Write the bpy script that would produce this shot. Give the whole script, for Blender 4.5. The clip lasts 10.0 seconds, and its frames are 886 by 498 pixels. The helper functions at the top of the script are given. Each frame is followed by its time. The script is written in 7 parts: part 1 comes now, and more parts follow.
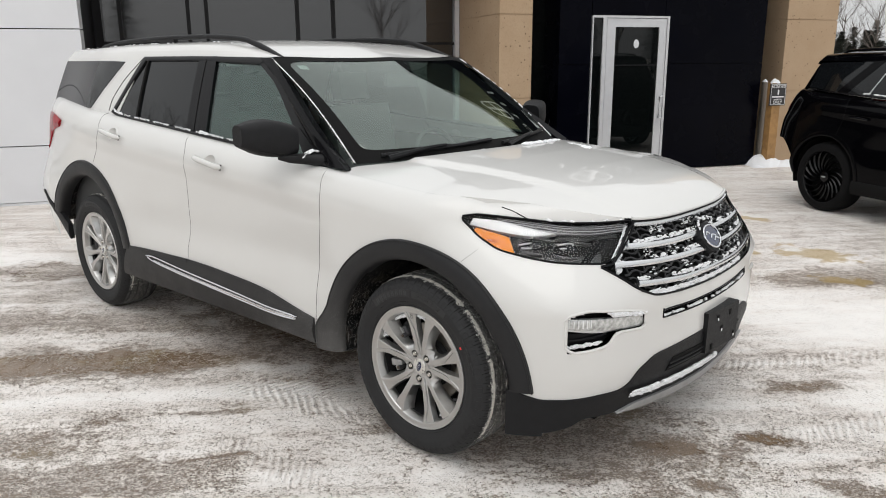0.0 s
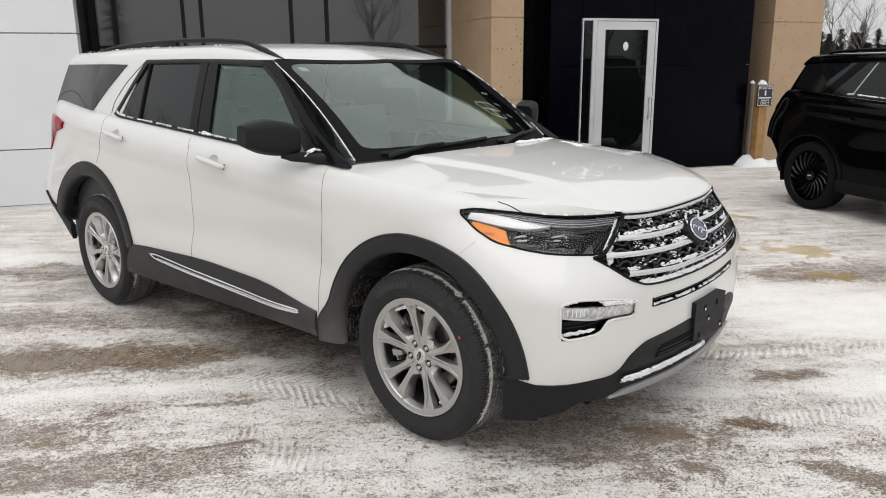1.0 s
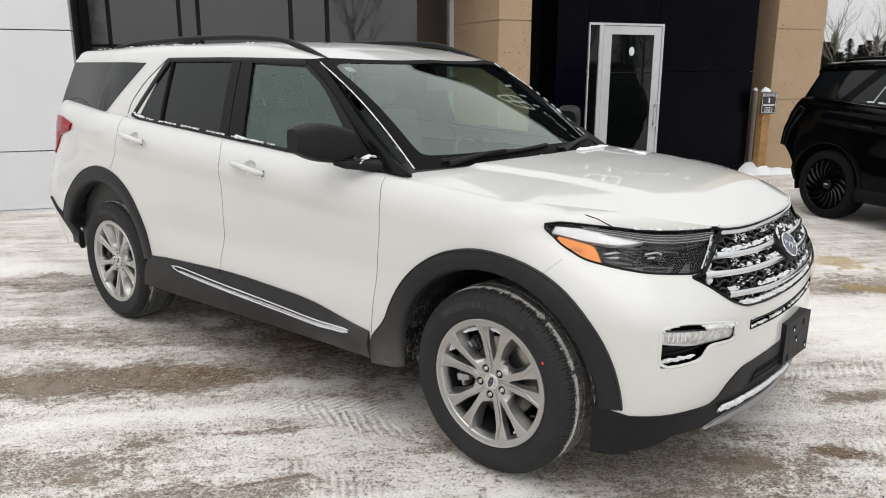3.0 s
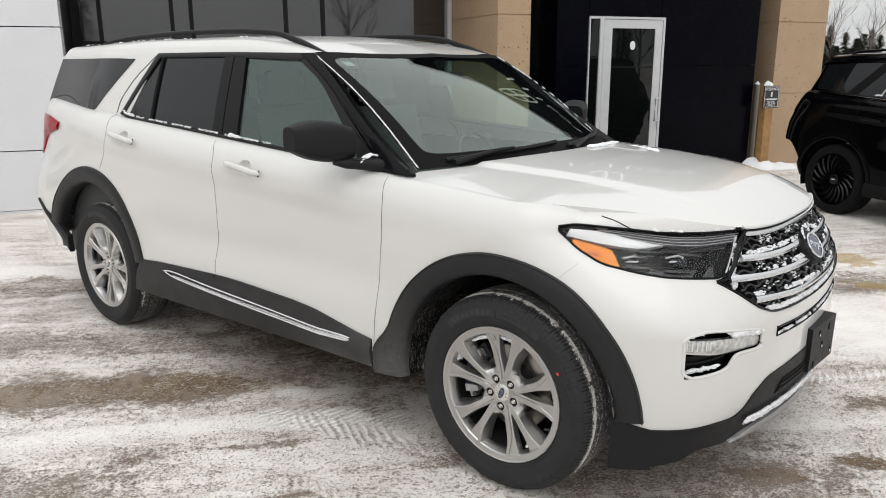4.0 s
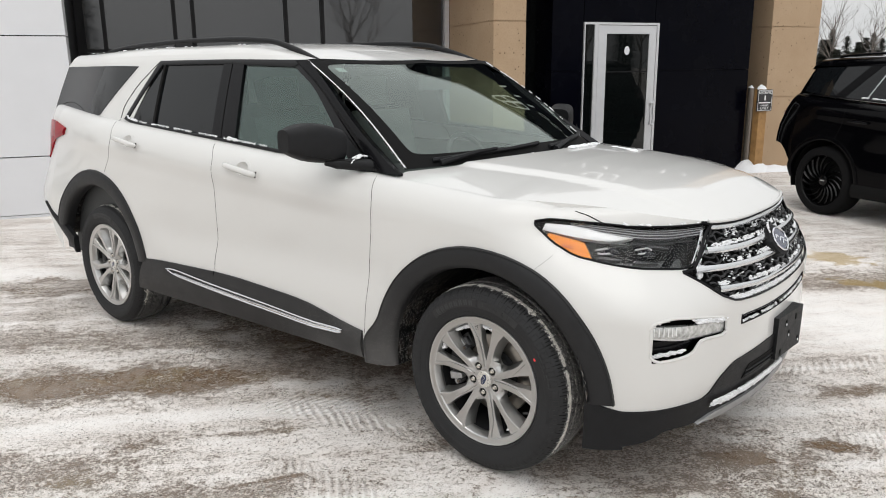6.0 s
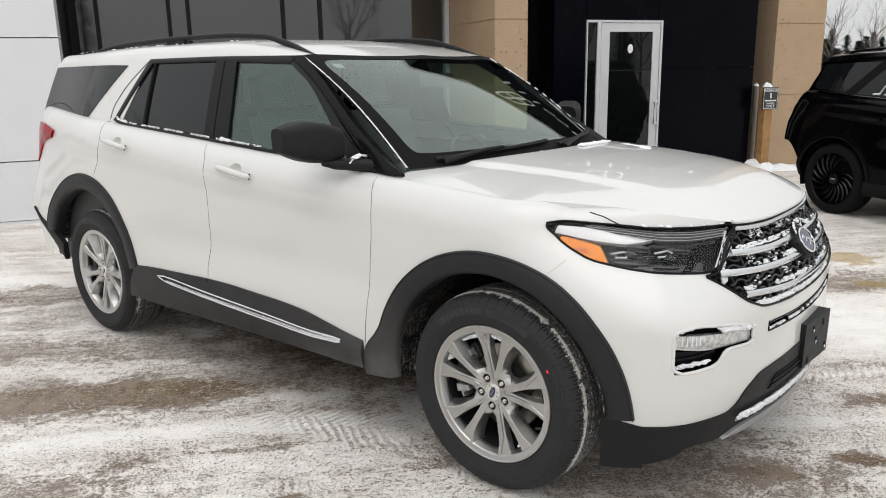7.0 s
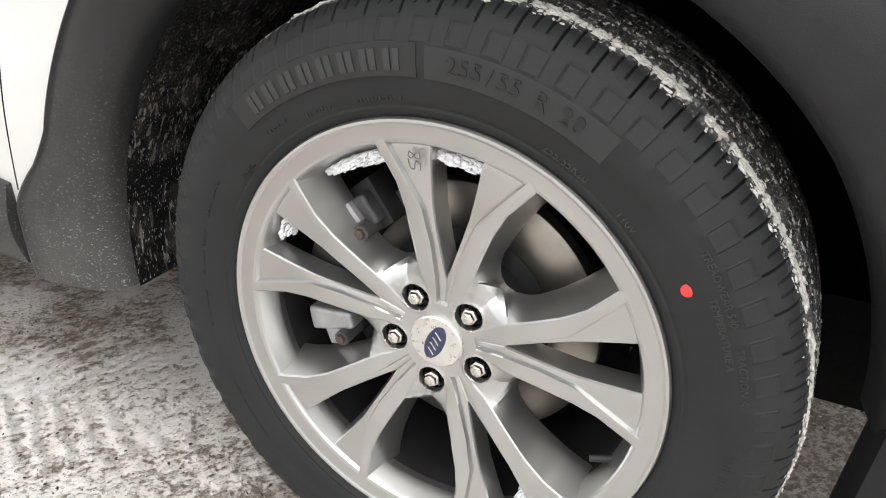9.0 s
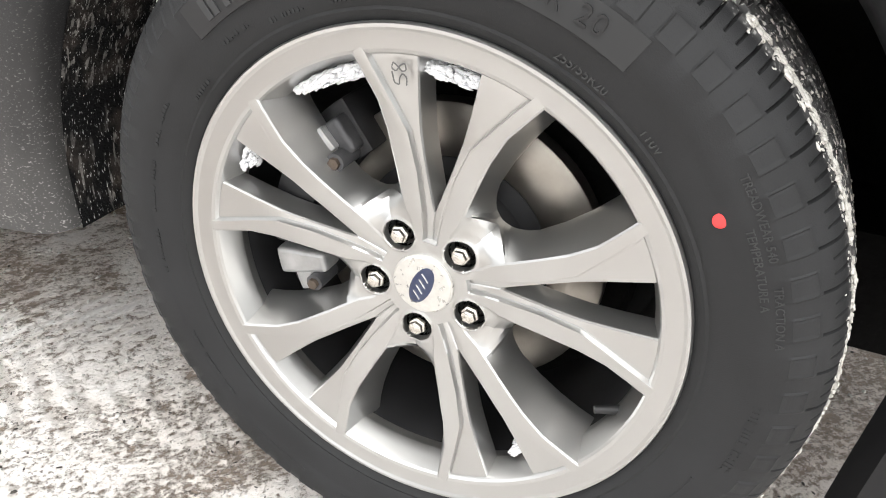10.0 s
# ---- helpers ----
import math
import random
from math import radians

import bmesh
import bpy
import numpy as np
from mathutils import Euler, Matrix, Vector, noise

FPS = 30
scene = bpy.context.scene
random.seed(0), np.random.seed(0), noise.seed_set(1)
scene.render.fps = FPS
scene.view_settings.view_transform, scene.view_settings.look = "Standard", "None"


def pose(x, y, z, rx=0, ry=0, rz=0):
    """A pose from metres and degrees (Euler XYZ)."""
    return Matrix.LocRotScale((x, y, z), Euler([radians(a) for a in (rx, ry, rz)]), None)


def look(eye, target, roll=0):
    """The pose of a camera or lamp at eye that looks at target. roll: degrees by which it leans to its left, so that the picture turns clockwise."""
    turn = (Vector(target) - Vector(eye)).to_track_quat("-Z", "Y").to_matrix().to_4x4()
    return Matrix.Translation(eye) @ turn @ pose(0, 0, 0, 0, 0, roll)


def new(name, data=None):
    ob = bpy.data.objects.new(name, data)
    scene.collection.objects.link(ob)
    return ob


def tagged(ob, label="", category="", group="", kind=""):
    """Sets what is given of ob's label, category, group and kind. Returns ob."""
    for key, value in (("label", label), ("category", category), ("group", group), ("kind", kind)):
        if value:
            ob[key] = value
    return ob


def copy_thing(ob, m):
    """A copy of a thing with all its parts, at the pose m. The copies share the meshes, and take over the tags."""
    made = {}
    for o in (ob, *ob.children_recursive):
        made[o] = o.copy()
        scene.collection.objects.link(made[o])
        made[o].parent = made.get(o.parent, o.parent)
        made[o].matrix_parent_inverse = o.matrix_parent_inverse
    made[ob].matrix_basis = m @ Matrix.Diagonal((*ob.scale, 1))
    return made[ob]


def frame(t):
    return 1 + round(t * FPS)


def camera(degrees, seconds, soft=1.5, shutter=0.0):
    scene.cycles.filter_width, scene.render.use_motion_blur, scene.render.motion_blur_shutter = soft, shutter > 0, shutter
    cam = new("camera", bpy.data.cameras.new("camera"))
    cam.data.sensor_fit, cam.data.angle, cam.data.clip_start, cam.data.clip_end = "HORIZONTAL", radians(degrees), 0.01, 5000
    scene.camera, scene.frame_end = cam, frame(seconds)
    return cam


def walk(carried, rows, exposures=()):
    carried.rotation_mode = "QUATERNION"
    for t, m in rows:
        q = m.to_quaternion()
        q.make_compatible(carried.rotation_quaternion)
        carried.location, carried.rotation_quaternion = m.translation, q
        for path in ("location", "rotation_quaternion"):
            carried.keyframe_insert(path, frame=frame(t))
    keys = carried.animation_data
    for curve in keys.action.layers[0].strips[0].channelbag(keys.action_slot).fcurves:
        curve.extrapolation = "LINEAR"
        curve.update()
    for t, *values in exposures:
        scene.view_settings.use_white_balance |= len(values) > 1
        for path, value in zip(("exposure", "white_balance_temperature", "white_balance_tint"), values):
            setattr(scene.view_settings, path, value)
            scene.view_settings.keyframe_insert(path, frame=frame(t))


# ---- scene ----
cam = camera(61.2, 10.0, soft=1.0)
PATH = [
    (0, (2.071, -3.065, 1.649), (0.764, -1.633, 1.158), -0.3),
    (0.5, (2.186, -3.15, 1.641), (0.884, -1.712, 1.155), -0.5),
    (1, (2.14, -3.184, 1.641), (0.848, -1.736, 1.158), -0.5),
    (1.5, (1.965, -3.241, 1.65), (0.69, -1.776, 1.172), -0.2),
    (2, (1.816, -3.306, 1.65), (0.557, -1.826, 1.177), 0.1),
    (2.5, (1.745, -3.296, 1.639), (0.498, -1.805, 1.169), 0.3),
    (4, (1.514, -3.138, 1.612), (0.28, -1.639, 1.131), -0.2),
    (4.5, (1.526, -3.134, 1.614), (0.294, -1.635, 1.132), -0.3),
    (5, (1.589, -3.164, 1.608), (0.355, -1.665, 1.13), -0.3),
    (5.5, (1.691, -3.232, 1.618), (0.452, -1.734, 1.148), -0.3),
    (7, (1.557, -3.097, 1.575), (0.311, -1.602, 1.115), -1.0),
    (7.5, (1.253, -2.787, 1.491), (0.066, -1.263, 0.973), -0.6),
    (7.9, (0.94, -2.509, 1.288), (-0.14, -0.938, 0.684), -0.1),
    (8, (0.879, -2.429, 1.27), (-0.171, -0.852, 0.63), 0.2),
    (8.1, (0.794, -2.322, 1.249), (-0.22, -0.741, 0.562), 0.6),
    (8.5, (0.548, -1.991, 1.079), (-0.341, -0.372, 0.313), 1.3),
    (9, (0.316, -1.601, 0.872), (-0.453, 0.01, -0.029), 2.1),
    (9.5, (0.258, -1.529, 0.81), (-0.425, 0.083, -0.158), 3.1),
    (10, (0.258, -1.539, 0.812), (-0.384, 0.057, -0.209), 3.3),
]
walk(cam, [(t, look(eye, target, roll)) for t, eye, target, roll in PATH], exposures=[(0.0, -0.17), (1.5, -0.17), (2.5, -0.13), (4.0, -0.10), (7.5, -0.10), (8.4, -0.08), (9.0, 0.68), (9.4, 0.98), (10.0, 1.10)])

# ---------------------------------------------------------------- light
world = bpy.data.worlds.new("overcast_sky")
scene.world = world
world.use_nodes = True
_wn = world.node_tree
_sky = _wn.nodes.new("ShaderNodeTexSky")
_sky.sky_type, _sky.sun_disc = "NISHITA", False
_sky.sun_elevation, _sky.sun_rotation = radians(38), radians(150)
_sky.air_density, _sky.dust_density, _sky.ozone_density = 1.0, 6.0, 1.0
_hsv = _wn.nodes.new("ShaderNodeHueSaturation")
_hsv.inputs["Saturation"].default_value, _hsv.inputs["Value"].default_value = 0.15, 0.12
_wn.links.new(_sky.outputs[0], _hsv.inputs["Color"])
_co = _wn.nodes.new("ShaderNodeTexCoord")
_sep = _wn.nodes.new("ShaderNodeSeparateXYZ")
_wn.links.new(_co.outputs["Generated"], _sep.inputs[0])
_ramp = _wn.nodes.new("ShaderNodeMapRange")
for _k, _v in (("From Min", 0.0), ("From Max", 1.0), ("To Min", 0.96), ("To Max", 1.62)):
    _ramp.inputs[_k].default_value = _v
_wn.links.new(_sep.outputs["Z"], _ramp.inputs["Value"])
_cloud = _wn.nodes.new("ShaderNodeTexNoise")
_cloud.inputs["Scale"].default_value, _cloud.inputs["Detail"].default_value = 2.2, 5
_wn.links.new(_co.outputs["Generated"], _cloud.inputs["Vector"])
_cr = _wn.nodes.new("ShaderNodeMapRange")
for _k, _v in (("From Min", 0.3), ("From Max", 0.7), ("To Min", 0.88), ("To Max", 1.10)):
    _cr.inputs[_k].default_value = _v
_wn.links.new(_cloud.outputs["Fac"], _cr.inputs["Value"])
_mul = _wn.nodes.new("ShaderNodeMath")
_mul.operation = "MULTIPLY"
_wn.links.new(_ramp.outputs[0], _mul.inputs[0])
_wn.links.new(_cr.outputs[0], _mul.inputs[1])
_grey = _wn.nodes.new("ShaderNodeVectorMath")
_grey.operation = "SCALE"
_grey.inputs[0].default_value = (6.72, 6.8, 6.85)
_wn.links.new(_mul.outputs[0], _grey.inputs["Scale"])
_add = _wn.nodes.new("ShaderNodeVectorMath")
_add.operation = "ADD"
_wn.links.new(_hsv.outputs[0], _add.inputs[0])
_wn.links.new(_grey.outputs[0], _add.inputs[1])
_wn.links.new(_add.outputs[0], _wn.nodes["Background"].inputs["Color"])
_wn.nodes["Background"].inputs["Strength"].default_value = 0.117
sun = new("sun", bpy.data.lights.new("sun", "SUN"))
sun.data.energy, sun.data.angle, sun.data.color = 0.75, radians(45), (1.0, 0.97, 0.93)
sun.matrix_world = look((1.2, -2.4, 7), (0, 0, 0))

# ---------------------------------------------------------------- materials


def mat(name, color, rough=0.5, metal=0.0, vary=0.0, scale=20.0, bump=0.0, bscale=200.0, coat=0.0, **more):
    """A principled material with two scales of variation and fine relief."""
    m = bpy.data.materials.new(name)
    m.use_nodes = True
    t = m.node_tree
    b = t.nodes["Principled BSDF"]
    b.inputs["Base Color"].default_value = (*color, 1)
    b.inputs["Roughness"].default_value = rough
    b.inputs["Metallic"].default_value = metal
    b.inputs["Coat Weight"].default_value = coat
    b.inputs["Coat Roughness"].default_value = 0.03
    for k, v in more.items():
        b.inputs[k.replace("_", " ")].default_value = v
    if vary or bump:
        co = t.nodes.new("ShaderNodeTexCoord")
    if vary:
        big = t.nodes.new("ShaderNodeTexNoise")
        big.inputs["Scale"].default_value, big.inputs["Detail"].default_value = scale, 8
        t.links.new(co.outputs["Object"], big.inputs["Vector"])
        ramp = t.nodes.new("ShaderNodeMapRange")
        ramp.inputs["From Min"].default_value, ramp.inputs["From Max"].default_value = 0.3, 0.7
        ramp.inputs["To Min"].default_value, ramp.inputs["To Max"].default_value = 1 - vary, 1 + vary
        t.links.new(big.outputs["Fac"], ramp.inputs["Value"])
        mul = t.nodes.new("ShaderNodeVectorMath")
        mul.operation = "SCALE"
        mul.inputs[0].default_value = color
        t.links.new(ramp.outputs[0], mul.inputs["Scale"])
        t.links.new(mul.outputs[0], b.inputs["Base Color"])
        rr = t.nodes.new("ShaderNodeMapRange")
        rr.inputs["To Min"].default_value, rr.inputs["To Max"].default_value = max(rough - 0.12, 0.02), min(rough + 0.12, 1)
        t.links.new(big.outputs["Fac"], rr.inputs["Value"])
        t.links.new(rr.outputs[0], b.inputs["Roughness"])
    if bump:
        fine = t.nodes.new("ShaderNodeTexNoise")
        fine.inputs["Scale"].default_value, fine.inputs["Detail"].default_value = bscale, 4
        t.links.new(co.outputs["Object"], fine.inputs["Vector"])
        bn = t.nodes.new("ShaderNodeBump")
        bn.inputs["Strength"].default_value, bn.inputs["Distance"].default_value = 1.0, bump
        t.links.new(fine.outputs["Fac"], bn.inputs["Height"])
        t.links.new(bn.outputs["Normal"], b.inputs["Normal"])
    return m


def blend_in(m, factor, color):
    """Lays a second colour over a material's own by a factor socket."""
    t = m.node_tree
    b = t.nodes["Principled BSDF"]
    mix = t.nodes.new("ShaderNodeMix")
    mix.data_type = "RGBA"
    t.links.new(factor, mix.inputs["Factor"])
    old = b.inputs["Base Color"]
    if old.links:
        t.links.new(old.links[0].from_socket, mix.inputs[6])
    else:
        mix.inputs[6].default_value = tuple(old.default_value)
    mix.inputs[7].default_value = (*color, 1)
    t.links.new(mix.outputs[2], b.inputs["Base Color"])


def threshold(t, vector, scale, lo, hi, detail=4.0, stretch=None):
    """A noise cut off softly between lo and hi."""
    n = t.nodes.new("ShaderNodeTexNoise")
    n.inputs["Scale"].default_value, n.inputs["Detail"].default_value = scale, detail
    if stretch:
        mp = t.nodes.new("ShaderNodeMapping")
        mp.inputs["Scale"].default_value = stretch
        t.links.new(vector, mp.inputs["Vector"])
        vector = mp.outputs[0]
    t.links.new(vector, n.inputs["Vector"])
    r = t.nodes.new("ShaderNodeMapRange")
    r.inputs["From Min"].default_value, r.inputs["From Max"].default_value = lo, hi
    t.links.new(n.outputs["Fac"], r.inputs["Value"])
    return r.outputs[0]


def product(t, a, b):
    f = t.nodes.new("ShaderNodeMath")
    f.operation = "MULTIPLY"
    for i, v in enumerate((a, b)):
        if isinstance(v, float):
            f.inputs[i].default_value = v
        else:
            t.links.new(v, f.inputs[i])
    return f.outputs[0]


def speckled(name):
    """Black felt-like liner with brown dirt and pale streaks of road spatter."""
    m = mat(name, (0.006, 0.006, 0.0065), 0.9, bump=0.004, bscale=170, Specular_IOR_Level=0.15)
    t = m.node_tree
    co = t.nodes.new("ShaderNodeTexCoord").outputs["Object"]
    sep = t.nodes.new("ShaderNodeSeparateXYZ")
    t.links.new(co, sep.inputs[0])
    low = t.nodes.new("ShaderNodeMapRange")
    for k, v in (("From Min", 0.50), ("From Max", 0.78), ("To Min", 1.0), ("To Max", 0.10)):
        low.inputs[k].default_value = v
    t.links.new(sep.outputs["Z"], low.inputs["Value"])
    zone = product(t, threshold(t, co, 7, 0.40, 0.58), low.outputs[0])
    blend_in(m, product(t, product(t, threshold(t, co, 26, 0.46, 0.62, 6), zone), 0.75), (0.115, 0.095, 0.080))
    blend_in(m, product(t, threshold(t, co, 75, 0.57, 0.62, 5, (1.9, 1.9, 0.45)), zone), (0.40, 0.385, 0.36))
    blend_in(m, product(t, threshold(t, co, 300, 0.64, 0.69, 2, (1.5, 1.5, 0.5)), low.outputs[0]), (0.60, 0.60, 0.58))
    return m


def sprayed(name):
    """Black textured plastic with dried salt spray in fine specks and a thin film low down by the wheels."""
    m = mat(name, (0.013, 0.0133, 0.0145), 0.48, vary=0.15, scale=30, bump=0.0003, bscale=900, Specular_IOR_Level=0.30)
    t = m.node_tree
    co = t.nodes.new("ShaderNodeTexCoord").outputs["Object"]
    sep = t.nodes.new("ShaderNodeSeparateXYZ")
    t.links.new(co, sep.inputs[0])
    low = t.nodes.new("ShaderNodeMapRange")
    for k, v in (("From Min", 0.30), ("From Max", 0.72), ("To Min", 1.0), ("To Max", 0.0)):
        low.inputs[k].default_value = v
    t.links.new(sep.outputs["Z"], low.inputs["Value"])
    masks = [low.outputs[0], threshold(t, co, 6, 0.20, 0.62, 5)]
    for a, b, lo, hi in ((-1.25, -0.62, 0.30, 1.0), (-0.44, -0.30, 1.0, 0.0)):
        near = t.nodes.new("ShaderNodeMapRange")
        for k, v in (("From Min", a), ("From Max", b), ("To Min", lo), ("To Max", hi)):
            near.inputs[k].default_value = v
        t.links.new(sep.outputs["X"], near.inputs["Value"])
        masks.append(near.outputs[0])
    film = masks[0]
    for q in masks[1:]:
        film = product(t, film, q)
    blend_in(m, product(t, film, 0.42), (0.15, 0.145, 0.14))
    blend_in(m, product(t, threshold(t, co, 330, 0.615, 0.66, 3, (0.7, 1.0, 1.4)), film), (0.30, 0.295, 0.285))
    return m


def dust_tread(m):
    """Grey road dust and frost on the tread of a tyre, whose axle is y."""
    t = m.node_tree
    co = t.nodes.new("ShaderNodeTexCoord").outputs["Object"]
    flat = t.nodes.new("ShaderNodeVectorMath")
    flat.operation = "MULTIPLY"
    flat.inputs[1].default_value = (1, 0, 1)
    t.links.new(co, flat.inputs[0])
    long = t.nodes.new("ShaderNodeVectorMath")
    long.operation = "LENGTH"
    t.links.new(flat.outputs[0], long.inputs[0])
    worn = t.nodes.new("ShaderNodeMapRange")
    for k, v in (("From Min", 0.3855), ("From Max", 0.3890), ("To Min", 0.0), ("To Max", 1.0)):
        worn.inputs[k].default_value = v
    t.links.new(long.outputs["Value"], worn.inputs["Value"])
    blend_in(m, product(t, product(t, worn.outputs[0], threshold(t, co, 60, 0.34, 0.66, 6)), 0.55), (0.22, 0.215, 0.21))
    blend_in(m, product(t, worn.outputs[0], threshold(t, co, 260, 0.58, 0.66, 3)), (0.50, 0.49, 0.47))


PAINT = mat("pearl_white_paint", (0.65, 0.646, 0.63), 0.5, coat=1.0)
PLASTIC = mat("black_textured_plastic", (0.011, 0.0113, 0.0125), 0.50, vary=0.15, scale=30, bump=0.0003, bscale=900, Specular_IOR_Level=0.20)
SPATTERED = sprayed("salt_sprayed_black_plastic")
GLOSS = mat("gloss_black", (0.006, 0.006, 0.007), 0.18, Specular_IOR_Level=0.14)
GAP = mat("shadow_gap_rubber", (0.006, 0.006, 0.006), 0.8, Specular_IOR_Level=0.15)
CHROME = mat("chrome", (0.75, 0.76, 0.78), 0.08, 1.0)
SATIN = mat("satin_silver", (0.62, 0.63, 0.64), 0.32, 0.9, vary=0.05, scale=60)
ALLOY = mat("silver_alloy_paint", (0.51, 0.508, 0.50), 0.28, 0.93, bump=0.00002, bscale=2500, coat=0.2)
RUBBER = mat("tyre_rubber", (0.0168, 0.0172, 0.0182), 0.68, vary=0.22, scale=14, bump=0.0003, bscale=700, Specular_IOR_Level=0.34)
dust_tread(RUBBER)
PRIVACY = mat("privacy_glass", (0.006, 0.007, 0.008), 0.02, Specular_IOR_Level=0.32)
AMBER = mat("amber_reflector", (0.95, 0.29, 0.004), 0.3, bump=0.0004, bscale=900)
RED = mat("red_lens", (0.28, 0.003, 0.010), 0.12, Specular_IOR_Level=0.08)
SNOW = mat("snow", (0.86, 0.87, 0.89), 0.75, vary=0.05, scale=60, bump=0.004, bscale=180)
DIRTYSNOW = mat("dirty_snow", (0.62, 0.60, 0.56), 0.85, vary=0.2, scale=80, bump=0.002, bscale=300)
STEEL = mat("machined_steel", (0.36, 0.335, 0.30), 0.38, 0.95, vary=0.12, scale=40)
BRIGHTCAST = mat("pale_cast_metal", (0.42, 0.42, 0.42), 0.42, 0.6, vary=0.15, scale=50, bump=0.0005, bscale=400)
RUSTED = mat("rust_bloomed_steel", (0.09, 0.07, 0.055), 0.6, 0.5, vary=0.4, scale=90)
IRON = mat("dark_cast_iron", (0.10, 0.10, 0.105), 0.55, 0.6, vary=0.3, scale=30, bump=0.0006, bscale=300)
LINER = speckled("spattered_arch_liner")
# near black, standing also for shade in wheel wells and nut pockets
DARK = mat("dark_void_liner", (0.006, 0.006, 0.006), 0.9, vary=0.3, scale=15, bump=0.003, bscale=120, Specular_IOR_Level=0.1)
CLOTH = mat("grey_seat_cloth", (0.14, 0.145, 0.14), 0.85, vary=0.1, scale=40, bump=0.001, bscale=500)
DASH = mat("dark_dashboard", (0.045, 0.047, 0.048), 0.6, bump=0.0005, bscale=600)
REDPAINT = mat("red_paint_dot", (0.85, 0.05, 0.05), 0.5)
LETTER = mat("dark_rubber_letters", (0.010, 0.010, 0.011), 0.5)
PALELETTER = mat("pale_rubber_bars", (0.030, 0.0305, 0.032), 0.6)
FAINT = mat("faint_rubber_marks", (0.030, 0.0305, 0.0315), 0.6)
BLUE = mat("dark_blue_enamel", (0.015, 0.025, 0.07), 0.2, coat=0.6)


def glass(name, tint, gloss=0.1, shine=(1, 1, 1)):
    """Clear pane: see-through, with a mirror gloss that grows towards grazing angles."""
    m = bpy.data.materials.new(name)
    m.use_nodes = True
    t = m.node_tree
    t.nodes.remove(t.nodes["Principled BSDF"])
    tr = t.nodes.new("ShaderNodeBsdfTransparent")
    tr.inputs["Color"].default_value = (*tint, 1)
    gl = t.nodes.new("ShaderNodeBsdfGlossy")
    gl.inputs["Roughness"].default_value = 0.0
    gl.inputs["Color"].default_value = (*shine, 1)
    lw = t.nodes.new("ShaderNodeLayerWeight")
    lw.inputs["Blend"].default_value = 0.5
    pw = t.nodes.new("ShaderNodeMath")
    pw.operation = "POWER"
    pw.inputs[1].default_value = 5.0
    mp = t.nodes.new("ShaderNodeMapRange")
    mp.inputs["To Min"].default_value, mp.inputs["To Max"].default_value = gloss, 1.0
    mix = t.nodes.new("ShaderNodeMixShader")
    t.links.new(lw.outputs["Facing"], pw.inputs[0])
    t.links.new(pw.outputs[0], mp.inputs["Value"])
    t.links.new(mp.outputs[0], mix.inputs[0])
    t.links.new(tr.outputs[0], mix.inputs[1])
    t.links.new(gl.outputs[0], mix.inputs[2])
    t.links.new(mix.outputs[0], t.nodes["Material Output"].inputs["Surface"])
    return m


WINDSCREEN = glass("windscreen_glass", (0.78, 0.90, 0.84), 0.160, (0.90, 1.0, 0.95))
FRONTGLASS = glass("front_side_glass", (0.66, 0.76, 0.73), 0.075, (0.90, 1.0, 0.97))
CLEAR = glass("clear_lens", (0.93, 0.93, 0.93), 0.012)

# ---------------------------------------------------------------- mesh tools


def part(name, bm, material, parent=None, label="", smooth=True, crease=38):
    """Links a bmesh as one mesh object under a thing or a part."""
    me = bpy.data.meshes.new(name)
    bm.normal_update()
    bm.to_mesh(me)
    bm.free()
    me.materials.append(material)
    if smooth:
        me.polygons.foreach_set("use_smooth", [True] * len(me.polygons))
        me.set_sharp_from_angle(angle=radians(crease))
    ob = new(name, me)
    if parent is not None:
        ob.parent = parent
    if label:
        tagged(ob, label)
    return ob


def thing(name, label, category, group="", kind="", at=None):
    ob = new(name)
    ob.empty_display_size = 0.1
    if at is not None:
        ob.matrix_world = at
    return tagged(ob, label, category, group, kind)


def grid(rows, bm=None, wrap=False, flip=False):
    """A skin over rows of points."""
    bm = bm or bmesh.new()
    vs = [[bm.verts.new(p) for p in r] for r in rows]
    n = len(vs[0])
    for a, b in zip(vs, vs[1:]):
        for j in range(n if wrap else n - 1):
            k = (j + 1) % n
            q = (a[j], a[k], b[k], b[j])
            if len({v.co.to_tuple(6) for v in q}) >= 3:
                try:
                    bm.faces.new(q[::-1] if flip else q)
                except ValueError:
                    pass
    return bm


def box(bm, x0, x1, y0, y1, z0, z1, m=None):
    vs = [bm.verts.new(Vector((x, y, z)) if m is None else m @ Vector((x, y, z))) for x in (x0, x1) for y in (y0, y1) for z in (z0, z1)]
    for q in ((0, 1, 3, 2), (4, 6, 7, 5), (0, 4, 5, 1), (2, 3, 7, 6), (0, 2, 6, 4), (1, 5, 7, 3)):
        bm.faces.new([vs[i] for i in q])
    return bm


def bevel(bm, width, segments=2, angle=30):
    edges = [e for e in bm.edges if len(e.link_faces) == 2 and e.calc_face_angle(0) > radians(angle)]
    bmesh.ops.bevel(bm, geom=edges, offset=width, segments=segments, affect="EDGES", profile=0.6)
    return bm


